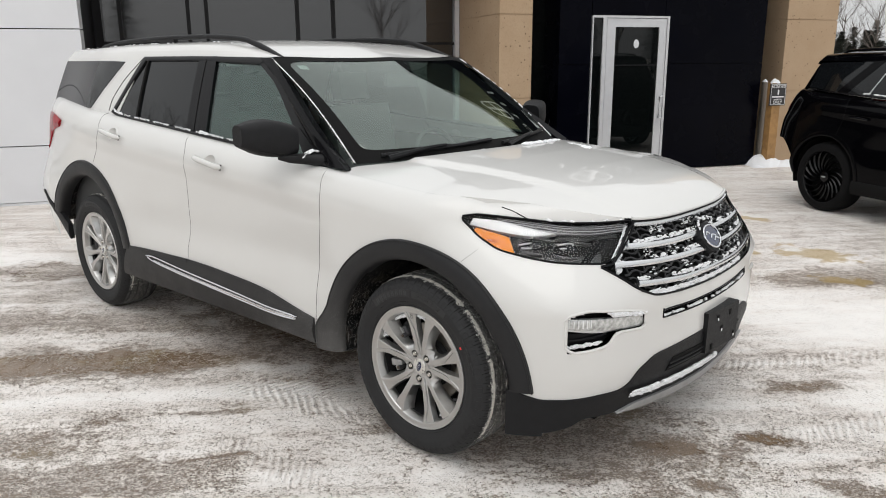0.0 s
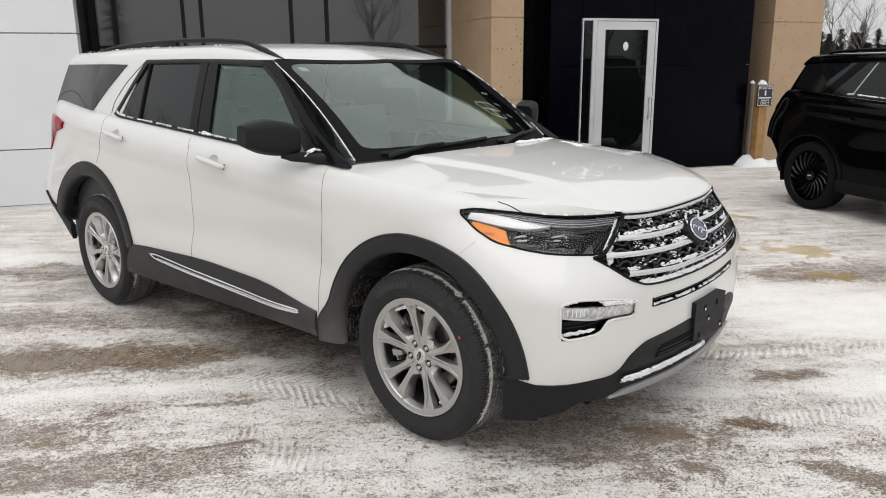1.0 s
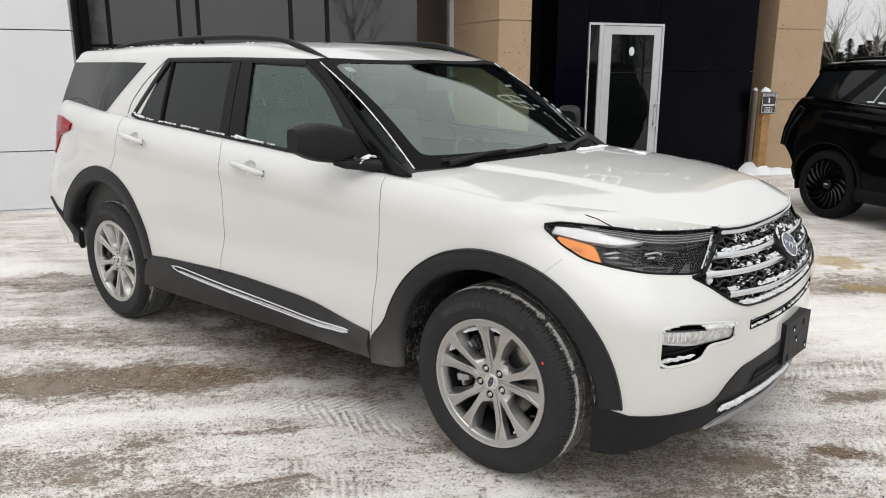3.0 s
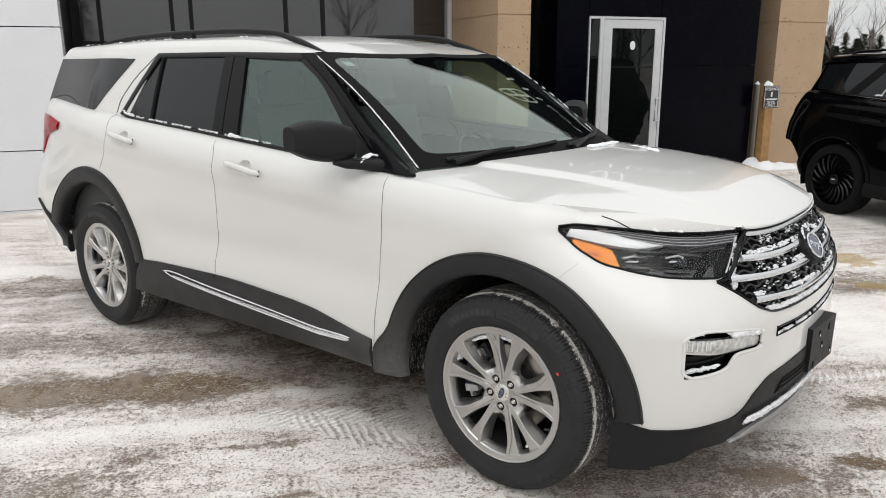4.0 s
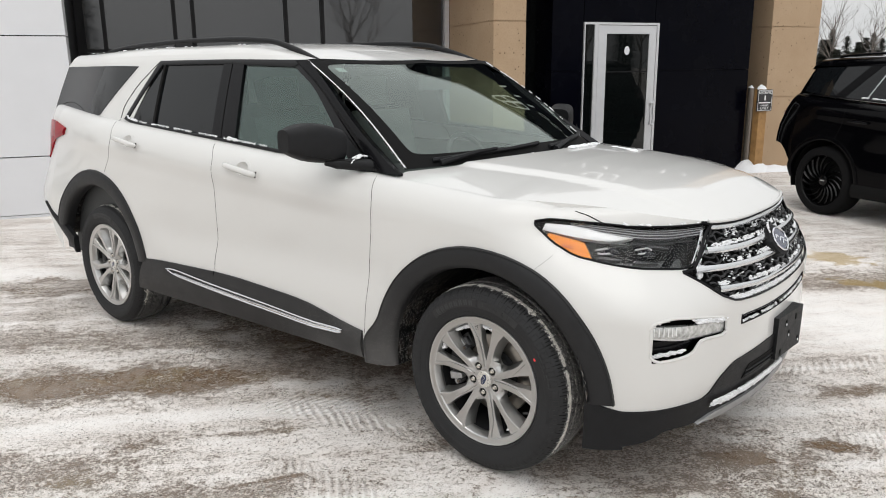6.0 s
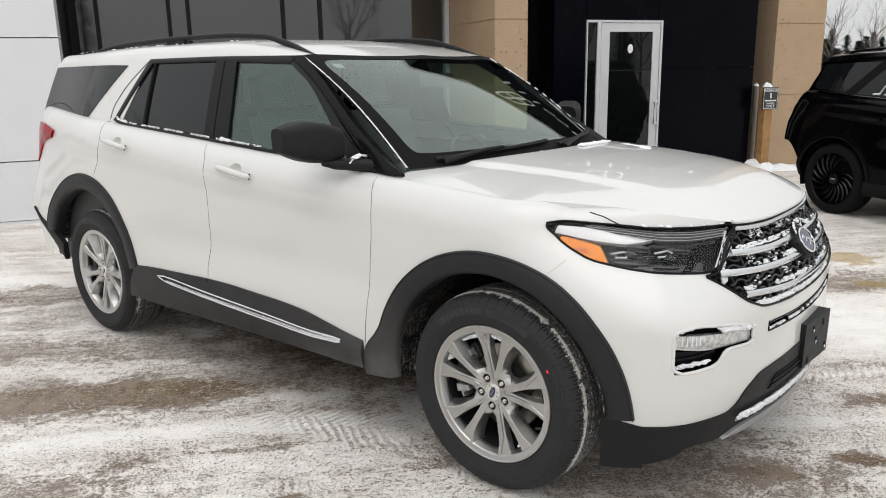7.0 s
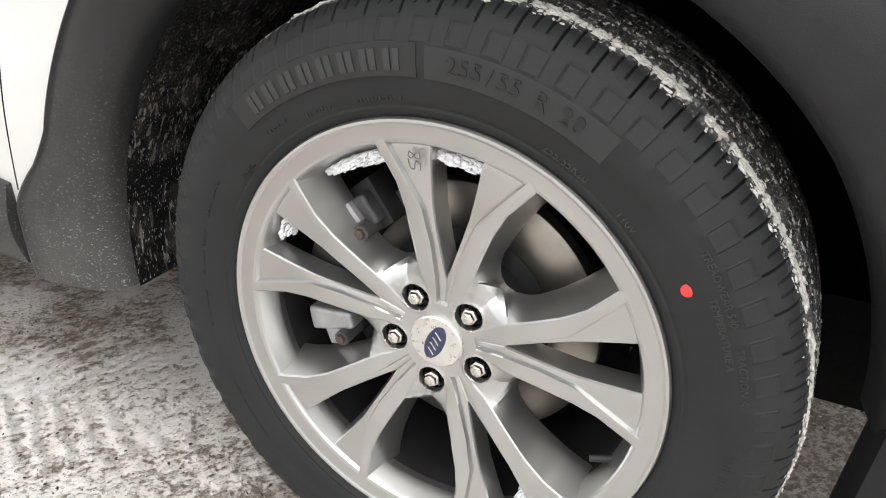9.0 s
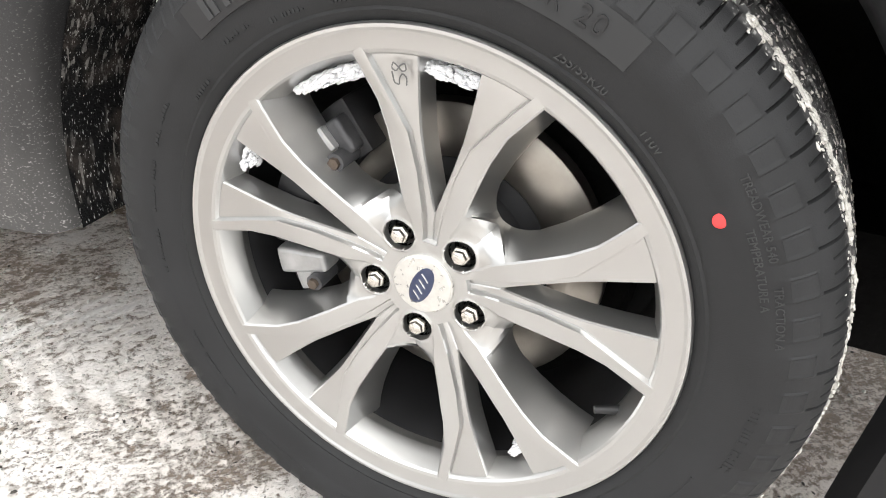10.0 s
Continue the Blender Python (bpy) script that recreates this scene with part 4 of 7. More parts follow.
build_body(SH, suv, PAINT, [("quarter_panel", SH.tail, -2.80), ("rear_door", -2.80, -1.76), ("front_door", -1.76, -0.61), ("front_fender", -0.61, 0.0)],
           side_holes=[HEAD_TOP + HEAD_LOW[::-1]] + [[(x - 0.006 + 0.056 * math.cos(t), z + 0.004 + 0.038 * math.sin(t)) for t in np.linspace(0, 2 * math.pi, 24)] for x, z in CUPS], front_holes=[[(-0.435, 1.08), (0.1, 1.08), (0.1, 0.741)] + GR_LOW[::-1] + [(-0.60, 0.893)], FOG_HOLE, SLOT])
build_roof(SH, suv, PAINT)
build_screen(SH, suv, WINDSCREEN)
S0, U0, F0 = on_side(SH), on_upper(SH), on_front(SH)

# wheel arches, sills and lower cladding
def front_rim(deg):
    """The front moulding widens behind the wheel, down to the seam of the sill."""
    return float(np.interp(deg, (0, 30, 70, 105, 145, 163, 168, 172, 176, 195), (0.568, 0.564, 0.553, 0.553, 0.562, 0.566, 0.585, 0.615, 0.642, 0.650)))


both(part("wheel_arch_moulding", arc_band(S0, -0.012, 0.388, 0.462, front_rim, 3, 187, 90), SPATTERED, suv))
both(part("wheel_arch_moulding", arc_band(S0, -3.06, 0.42, 0.485, 0.59, 8, 163), SPATTERED, suv))
both(part("sill_cladding", ribbon(on_side(SH, 0.008), [(-2.60, 0.32), (-1.7, 0.325), (-0.66, 0.33)], [(-2.50, 0.52), (-2.30, 0.536), (-1.68, 0.556), (-1.07, 0.53), (-0.77, 0.474), (-0.66, 0.458)], 70, 10, 0.05, 0.012), SPATTERED, suv))
SILLTRIM = [(-2.24, 0.500), (-2.16, 0.478), (-1.80, 0.452), (-1.38, 0.432), (-1.01, 0.414), (-0.80, 0.424), (-0.77, 0.440), (-0.82, 0.444), (-1.01, 0.440), (-1.38, 0.462), (-1.80, 0.484), (-2.16, 0.510)]
both(part("sill_trim", edge_line(on_side(SH, 0.021), SILLTRIM, 0.0048, 160, closed=True), CHROME, suv, "chrome sill strip"))
both(part("sill_insert", ribbon(on_side(SH, 0.021), [(-2.15, 0.478), (-1.80, 0.452), (-1.38, 0.432), (-1.01, 0.414), (-0.79, 0.430)], [(-2.15, 0.488), (-1.80, 0.467), (-1.38, 0.449), (-1.01, 0.430), (-0.79, 0.442)], 60, 3, 0.012, 0.003), CHROME, suv))
both(part("rear_cladding", ribbon(on_side(SH, 0.008), [(-3.80, 0.72), (-3.70, 0.645), (-3.55, 0.54), (-3.40, 0.42)], [(-3.80, 0.735), (-3.69, 0.675), (-3.54, 0.61), (-3.40, 0.53)], 30, 4, 0.03, 0.006), PLASTIC, suv))
DULL = mat("dull_silver_paint", (0.30, 0.30, 0.30), 0.45, 0.3, vary=0.1, scale=30)
bm = ribbon(on_front(SH, 0.006), [(-0.9, 0.24), (-0.87, 0.245), (-0.80, 0.277), (-0.76, 0.31), (-0.607, 0.300), (-0.526, 0.292), (-0.2, 0.275), (0, 0.268)], CHIN, 90, 10, 0.04)
both(part("lower_bumper", bm, PLASTIC, suv))
both(part("lower_bumper", ribbon(on_side(SH, 0.006), [(0.44, 0.22), (0.50, 0.225), (0.575, 0.235)], [(0.452, 0.425), (0.52, 0.405), (0.575, 0.394)], 16, 8, 0.04), PLASTIC, suv))
both(part("skid_lip", ribbon(on_front(SH, 0.016), [(-0.62, 0.300), (-0.50, 0.286), (-0.25, 0.270), (0, 0.262)], [(-0.62, 0.304), (-0.52, 0.322), (-0.25, 0.308), (0, 0.300)], 40, 4, 0.03, 0.004), DULL, suv, "silver skid lip"))
both(part("lower_intake", ribbon(on_front(SH, 0.009), [(-0.36, 0.415), (0, 0.41)], [(-0.33, 0.470), (0, 0.47)], 20, 3, 0.02), GAP, suv))
for z in (0.432, 0.451):
    both(part("intake_slat", edge_line(on_front(SH, 0.012), [(-0.355, z), (0, z - 0.003)], 0.004, 20), PLASTIC, suv))

# grille
CHROMEBAR = mat("bright_silver_bar", (0.66, 0.67, 0.68), 0.16, 0.95)
MESHGREY = mat("dark_grey_mesh_plastic", (0.022, 0.022, 0.024), 0.32, Specular_IOR_Level=0.5)
part("grille_back", ribbon(on_front(SH, -0.045), GR_LOW + [(-a, b) for a, b in GR_LOW[-2::-1]], GR_TOP + [(-a, b) for a, b in GR_TOP[-2::-1]], 60, 10, 0.01), GAP, suv)


bar_ends = [((-0.520, 0.945), 0.932), ((-0.610, 0.888), 0.874), ((-0.550, 0.814), 0.792)]
for (a, zc) in bar_ends:
    line_low = [(a[0], a[1] - 0.010), (-0.25, zc - 0.010), (0, zc - 0.009)]
    line_high = [(a[0] + 0.01, a[1] + 0.010), (-0.25, zc + 0.010), (0, zc + 0.012)]
    b = part("grille_bar", ribbon(on_front(SH, 0.004), line_low + [(-x, y) for x, y in line_low[-2::-1]], line_high + [(-x, y) for x, y in line_high[-2::-1]], 50, 4, 0.03, 0.004), CHROMEBAR, suv, "bright silver grille bar")
low_line = GR_LOW + [(-a, b) for a, b in GR_LOW[-2::-1]]
part("grille_surround", edge_line(on_front(SH, 0.001), low_line, 0.0050, 90), GLOSS, suv)
for sg in (1, -1):
    part("grille_surround", edge_line(on_front(SH, 0.001), [(sg * a, b) for a, b in ((-0.44, 1.03), (-0.60, 0.893), (-0.655, 0.885))], 0.007, 30), GLOSS, suv)


def grille_mesh():
    """Black honeycomb lattice: wavy cross strips and short posts."""
    bm = bmesh.new()
    pl = on_front(SH, -0.02)
    for i, z in enumerate(np.arange(0.765, 1.03, 0.0235)):
        half = float(np.interp(z, (0.745, 0.8, 0.89, 1.03), (0.36, 0.55, 0.60, 0.44))) - 0.01
        n = int(2 * half / 0.02)
        pts = []
        for k in range(n + 1):
            y = -half + 2 * half * k / n
            pts.append(pl(y, z + (0.0055 if (k // 2 + i) % 2 else -0.0055)))
        tube(pts, 0.0048, 5, bm)
        for k in range(1, n, 4):
            y = -half + 2 * half * (k + 2 * (i % 2)) / n
            tube([pl(y, z), pl(y, z + 0.02)], 0.004, 5, bm)
    return bm


part("grille_mesh", grille_mesh(), MESHGREY, suv, "black honeycomb mesh")
badge = part("badge", ribbon(on_front(SH, 0.035), [(-0.088, 0.925), (-0.06, 0.885), (0, 0.868), (0.06, 0.885), (0.088, 0.925)], [(-0.088, 0.931), (-0.06, 0.972), (0, 0.989), (0.06, 0.972), (0.088, 0.931)], 40, 8, 0.06, 0.006), PLASTIC, suv, "oval badge in a dark housing")
part("badge_ring", edge_line(on_front(SH, 0.044), [(0.066 * math.cos(t), 0.928 + 0.044 * math.sin(t)) for t in np.linspace(0, 2 * math.pi, 33)[:-1]], 0.004, 60, closed=True), CHROME, badge)
part("badge_face", ribbon(on_front(SH, 0.043), [(-0.062, 0.926), (-0.042, 0.898), (0, 0.887), (0.042, 0.898), (0.062, 0.926)], [(-0.062, 0.930), (-0.042, 0.958), (0, 0.969), (0.042, 0.958), (0.062, 0.930)], 30, 6, 0.004, 0.001), BLUE, badge)
for y0, y1, z in ((-0.045, -0.015, 0.94), (-0.02, 0.03, 0.925), (0.0, 0.045, 0.912)):
    part("badge_mark", edge_line(on_front(SH, 0.045), [(y0, z - 0.006), ((y0 + y1) / 2, z + 0.008), (y1, z - 0.004)], 0.003, 12), CHROME, badge)
badge.location.z = -0.034
# bumper slot under the grille
slot_low = [(-0.411, 0.657), (-0.2, 0.650), (0, 0.648), (0.2, 0.650), (0.411, 0.657)]
slot_high = [(-0.415, 0.690), (-0.2, 0.680), (0, 0.678), (0.2, 0.680), (0.415, 0.690)]
part("bumper_slot", ribbon(on_front(SH, -0.035), slot_low, slot_high, 40, 3, 0.01), GAP, suv)
part("slot_edge", edge_line(on_front(SH, 0.0), slot_low + slot_high[::-1], 0.004, 120, closed=True), GLOSS, suv)
bm = bmesh.new()
for k in range(41):
    y = -0.40 + 0.02 * k
    tube([on_front(SH, -0.02)(y, 0.652), on_front(SH, -0.02)(y + 0.012, 0.684)], 0.004, 5, bm)
part("slot_mesh", bm, GLOSS, suv)

# headlights
def headlight():
    h = part("headlight", ribbon(on_side(SH, -0.055), HEAD_LOW, HEAD_TOP, 40, 10, 0.005), HOUSING, suv, "LED headlight under clear lens")
    part("bezel", edge_line(on_side(SH, 0.001), HEAD_TOP + HEAD_LOW[::-1], 0.0042, 140, closed=True), GLOSS, h)
    bar = part("light_bar", ribbon(on_side(SH, -0.014), [(0.330, 1.026), (0.40, 1.016), (0.52, 0.996), (0.60, 0.992), (0.672, 1.000)], [(0.300, 1.052), (0.40, 1.038), (0.52, 1.022), (0.60, 1.020), (0.680, 1.026)], 40, 4, 0.02, 0.002), BARGREY, h, "ribbed grey daytime light bar")
    for k in (0.12, 0.42, 0.72, 0.95):
        part("bar_rib", edge_line(on_side(SH, -0.011), [(a + (c - a) * k, b + (d - b) * k) for (a, b), (c, d) in zip([(0.330, 1.026), (0.40, 1.016), (0.52, 0.996), (0.60, 0.992), (0.672, 1.000)], [(0.300, 1.052), (0.40, 1.038), (0.52, 1.022), (0.60, 1.020), (0.680, 1.026)])], 0.0011, 40), SATIN, bar)
    part("light_guide", ribbon(on_side(SH, -0.012), [(0.222, 1.026), (0.34, 1.002), (0.43, 0.990), (0.47, 0.994)], [(0.228, 1.050), (0.31, 1.042), (0.43, 1.012), (0.50, 1.000)], 30, 4, 0.02, 0.003), CHROMEWHITE, h, "white reflector strip")
    part("reflector", ribbon(on_side(SH, -0.010), [(0.240, 1.004), (0.292, 0.967), (0.352, 0.943), (0.412, 0.932)], [(0.245, 1.016), (0.29, 1.005), (0.34, 0.993), (0.365, 0.985)], 30, 6, 0.02, 0.002), AMBER, h, "amber side reflector")
    part("reflector_tab", ribbon(on_side(SH, -0.006), [(0.30, 0.972), (0.338, 0.966)], [(0.298, 0.979), (0.336, 0.974)], 6, 2, 0.004), AMBER2, h)
    part("return_strip", ribbon(on_side(SH, -0.012), [(0.690, 0.905), (0.684, 0.95), (0.672, 1.015)], [(0.701, 0.905), (0.697, 0.95), (0.686, 1.018)], 20, 2, 0.01, 0.002), CHROME, h)
    for x, z in ((0.455, 0.968), (0.565, 0.955)):
        c = on_side(SH, -0.03)(x, z)
        bm = bmesh.new()
        bmesh.ops.create_uvsphere(bm, u_segments=20, v_segments=12, radius=0.024, matrix=Matrix.Translation(c) @ Matrix.Diagonal((1.3, 1.0, 0.75, 1)))
        pr = part("projector", bm, DARKLENS, h, "dark projector lens")
        part("projector_trim", ribbon(on_side(SH, -0.02), [(x - 0.030, z - 0.027), (x + 0.040, z - 0.032)], [(x - 0.028, z - 0.020), (x + 0.040, z - 0.028)], 8, 2, 0.02), SMOKE, h)
        part("projector_trim", ribbon(on_side(SH, -0.02), [(x - 0.020, z + 0.020), (x + 0.045, z + 0.012)], [(x - 0.018, z + 0.026), (x + 0.045, z + 0.016)], 8, 2, 0.02), SMOKE, h)
        part("divider", ribbon(on_side(SH, -0.025), [(x - 0.058, z - 0.045), (x - 0.052, z - 0.047)], [(x - 0.060, z + 0.03), (x - 0.054, z + 0.03)], 4, 4, 0.03), PLASTIC, h)
    part("lamp_shelf", ribbon(on_side(SH, -0.030), [(0.46, 0.926), (0.55, 0.912), (0.675, 0.903)], [(0.50, 0.934), (0.58, 0.930), (0.655, 0.938)], 16, 4, 0.01), SMOKE, h, "grey lamp shelf")
    part("lamp_shelf", ribbon(on_side(SH, -0.034), [(0.50, 0.990), (0.58, 0.984), (0.665, 0.992)], [(0.50, 0.997), (0.58, 0.993), (0.668, 1.001)], 16, 3, 0.01), SMOKE, h)
    for x in (0.405, 0.520):
        part("module_hook", tube([on_side(SH, -0.018)(a, b) for a, b in ((x, 0.966), (x + 0.03, 0.972), (x + 0.045, 0.966), (x + 0.045, 0.956), (x + 0.015, 0.955))], 0.0035, 6), CHROMEWHITE, h)
    part("lamp_post", ribbon(on_side(SH, -0.022), [(0.615, 0.905), (0.640, 0.903)], [(0.622, 0.985), (0.652, 0.985)], 6, 6, 0.02), GLOSS, h)
    g = part("lens", ribbon(on_side(SH, -0.001), HEAD_LOW, HEAD_TOP, 40, 10, 0.003, 0.002), CLEAR, h, "clear plastic lens")
    g.visible_shadow = False
    return h


HOUSING = mat("dark_grey_lamp_housing", (0.007, 0.007, 0.008), 0.3, Specular_IOR_Level=0.12)
BARGREY = mat("ribbed_grey_light_bar", (0.10, 0.10, 0.105), 0.25, 0.3)
SMOKE = mat("smoky_grey_trim", (0.07, 0.072, 0.075), 0.3, 0.5)
CHROMEWHITE = mat("white_reflector", (0.82, 0.83, 0.84), 0.18, 0.3)
AMBER2 = mat("deep_amber", (0.6, 0.12, 0.01), 0.3)
DARKLENS = mat("dark_projector_glass", (0.02, 0.022, 0.026), 0.05, Specular_IOR_Level=0.4)
HEADLIGHT = headlight()


def mirror_tree(ob, parent):
    o = mirror_of(ob, parent)
    o.visible_shadow = ob.visible_shadow
    for ch in list(ob.children):
        mirror_tree(ch, o)
    return o


mirror_tree(HEADLIGHT, suv)

# fog lamps in their pockets
fog = part("fog_pocket", ribbon(on_front(SH, -0.07), [(-0.855, 0.58), (-0.70, 0.60), (-0.515, 0.635)], [(-0.855, 0.74), (-0.78, 0.757), (-0.515, 0.715)], 30, 8, 0.01), GAP, suv)
part("pocket_edge", edge_line(on_front(SH, -0.0032), FOG, 0.0060, 160, closed=True), PAINT, fog)
part("pocket_wall", ribbon(lambda a, b, o=0: F0(a, b, -0.035 + o), [(-0.845, 0.590), (-0.845, 0.655)], [(-0.715, 0.606), (-0.672, 0.651)], 10, 6, 0.02), GLOSS, fog)
part("lamp_housing", ribbon(on_front(SH, -0.028), [(-0.848, 0.668), (-0.74, 0.652), (-0.522, 0.640)], [(-0.848, 0.676), (-0.74, 0.660), (-0.522, 0.648)], 24, 2, 0.03), SATIN, fog)
FOGLENS = mat("ribbed_lamp_lens", (0.50, 0.51, 0.50), 0.15, 0.4, vary=0.45, scale=60, coat=1.0)
part("fog_lamp", ribbon(on_front(SH, -0.014), [(-0.847, 0.679), (-0.74, 0.664), (-0.60, 0.654), (-0.523, 0.648)], [(-0.847, 0.719), (-0.74, 0.712), (-0.60, 0.699), (-0.523, 0.688)], 24, 4, 0.02, 0.004), FOGLENS, fog, "clear ribbed fog lamp")
for y in np.linspace(-0.84, -0.775, 6):
    part("lamp_rib", edge_line(on_front(SH, -0.009), [(y, 0.683), (y, 0.714)], 0.0025, 4), CHROMEWHITE, fog)
for k in range(2):
    z = 0.602 + 0.026 * k
    part("pocket_slat", edge_line(on_front(SH, -0.03), [(-0.843, z), (-0.72 + 0.02 * k, z + 0.016)], 0.005, 10), GLOSS, fog)
mirror_tree(fog, suv)

# number plate bracket
plate = part("plate_bracket", bevel(box(bmesh.new(), -0.055, 0.0, -0.150, 0.130, -0.090, 0.090), 0.006, 2), PLASTIC, suv, "empty black number plate bracket")
plate.matrix_local = pose(0.884, 0.065, 0.506, 0, 1, -4)
for y, z in ((-0.06, 0.05), (0.05, 0.055), (-0.02, -0.005), (0.1, -0.06), (-0.1, -0.07)):
    o = part("bracket_hole", bevel(box(bmesh.new(), -0.002, 0.002, y - 0.008, y + 0.008, z - 0.013, z + 0.013), 0.0015, 1), GAP, plate)
for y, z in ((-0.02, -0.012), (0.1, -0.066), (-0.06, 0.044)):
    bm = bmesh.new()
    bmesh.ops.create_icosphere(bm, subdivisions=1, radius=0.007, matrix=Matrix.Translation((0.001, y, z)) @ Matrix.Diagonal((0.5, 1, 1.2, 1)))
    part("hole_snow", bm, SNOW, plate)
bm = box(bmesh.new(), -0.10, -0.02, -0.12, 0.12, -0.085, 0.05)
part("bracket_arm", bevel(bm, 0.01, 2), PLASTIC, plate)

# hood lip
lip = []
for u in np.linspace(0.462, -0.462, 61):
    xe = SH.reach(1.04) * SH.front(abs(u), 1.04)
    lip.append((xe - 0.004, -SH.wu(abs(u), SH.belt(xe)) * u, SH.belt(xe) + 0.001))
part("hood_lip", tube(lip, 0.0075, 8), PAINT, suv)
part("hood_gap", tube([(x + 0.001, y, z - 0.008) for x, y, z in lip], 0.0045, 6), GAP, suv)
part("grille_surround", tube([(x + 0.004, y, z - 0.0215) for x, y, z in lip if abs(y) < 0.45], 0.0100, 8), CHROMEBAR, suv, "chrome grille edge")

# panel gaps
for line in ([(-0.607, 1.160), (-0.578, 1.062), (-0.589, 0.92), (-0.609, 0.795), (-0.632, 0.617), (-0.648, 0.45)],
             [(-1.795, 1.238), (-1.746, 1.172), (-1.748, 1.07), (-1.745, 0.90), (-1.751, 0.752), (-1.782, 0.626), (-1.784, 0.54)],
             [(-2.845, 1.325), (-2.802, 1.211), (-2.85, 1.091), (-2.91, 1.008)],
             [(0.232, 0.885), (0.262, 0.915), (0.285, 0.94)]):
    both(part("panel_gap", edge_line(on_side(SH, -0.0005), line, 0.0007 if line[0][0] > 0 else 0.0015, 60), GAP, suv))
both(part("panel_gap", edge_line(on_side(SH, 0.0), [(0.30, 1.088), (0.345, 1.075), (0.396, 1.048)], 0.0022, 20), GAP, suv))
both(part("panel_gap", edge_line(on_side(SH, 0.010), [(-1.784, 0.555), (-1.79, 0.47), (-1.70, 0.36)], 0.002, 20), GAP, suv))

# glasshouse
TRIM = mat("black_window_trim", (0.010, 0.010, 0.011), 0.35, Specular_IOR_Level=0.2)
BELT = [(-2.80, 1.330), (-2.70, 1.303), (-2.222, 1.276), (-1.797, 1.248), (-1.378, 1.221), (-0.60, 1.172)]
SILL = [(-2.76, 1.345), (-2.66, 1.318), (-2.222, 1.291), (-1.797, 1.263), (-1.378, 1.236), (-0.66, 1.190)]
both(part("belt_trim", ribbon(on_upper(SH, 0.008), BELT, SILL, 60, 3, 0.03, 0.003), TRIM, suv))
both(part("header_trim", ribbon(on_upper(SH, 0.006), [(-2.52, 1.648), (-1.9, 1.648), (-1.33, 1.628)], [(-2.54, 1.672), (-1.9, 1.672), (-1.27, 1.660)], 40, 3, 0.03, 0.003), TRIM, suv))
both(part("rear_window_trim", ribbon(on_upper(SH, 0.006), [(-2.80, 1.33), (-2.70, 1.46), (-2.54, 1.672)], [(-2.755, 1.335), (-2.66, 1.46), (-2.50, 1.66)], 24, 3, 0.03, 0.002), TRIM, suv))
both(part("middle_pillar", ribbon(on_upper(SH, 0.006), [(-1.878, 1.262), (-1.895, 1.46), (-1.912, 1.655)], [(-1.672, 1.250), (-1.700, 1.46), (-1.738, 1.65)], 20, 6, 0.03), GLOSS, suv))
both(part("pillar_gap", edge_line(on_upper(SH, 0.0065), [(-1.795, 1.25), (-1.815, 1.46), (-1.835, 1.655)], 0.0025, 20), GAP, suv))
both(part("window_divider", ribbon(on_upper(SH, 0.006), [(-2.478, 1.30), (-2.490, 1.655)], [(-2.455, 1.30), (-2.470, 1.655)], 10, 2, 0.02), GAP, suv))
both(part("front_pillar", ribbon(on_upper(SH, 0.010), [(-0.50, 1.168), (-0.80, 1.352), (-1.05, 1.535), (-1.235, 1.655)], [(-0.63, 1.172), (-0.87, 1.352), (-1.12, 1.535), (-1.33, 1.655)], 40, 6, 0.05, 0.006), GLOSS, suv))
both(part("door_frame_front", ribbon(on_upper(SH, 0.004), [(-0.66, 1.18), (-0.87, 1.34), (-1.11, 1.53), (-1.31, 1.65)], [(-0.80, 1.192), (-0.95, 1.35), (-1.15, 1.53), (-1.33, 1.628)], 30, 3, 0.03), TRIM, suv))
both(part("rear_door_glass", ribbon(on_upper(SH, -0.004), [(-2.79, 1.325), (-1.87, 1.255)], [(-2.54, 1.66), (-1.9, 1.66)], 20, 10, 0.005), PRIVACY, suv, "dark privacy glass"))
g = part("front_door_glass", ribbon(on_upper(SH, -0.004), [(-1.70, 1.245), (-0.70, 1.18)], [(-1.76, 1.655), (-1.30, 1.645)], 20, 10, 0.004), FRONTGLASS, suv, "tinted front door glass")
g.visible_shadow = False
mirror_of(g).visible_shadow = False
part_white = ribbon(U0, [(-4.0, 1.33), (-3.2, 1.30), (-2.74, 1.28)], [(-3.9, 1.668), (-3.2, 1.668), (-2.53, 1.668)], 40, 12, 0.02)
both(part("rear_pillar", part_white, PAINT, suv))
both(part("quarter_glass", ribbon(on_upper(SH, 0.004), [(-3.99, 1.352), (-3.60, 1.337), (-3.20, 1.328), (-3.115, 1.348)], [(-3.89, 1.648), (-3.30, 1.648), (-2.98, 1.648), (-2.77, 1.643)], 40, 12, 0.006), PRIVACY, suv, "dark quarter window"))
both(part("panel_gap", edge_line(on_upper(SH, 0.001), [(-2.845, 1.335), (-2.83, 1.41), (-2.73, 1.53), (-2.56, 1.66)], 0.0022, 30), GAP, suv))


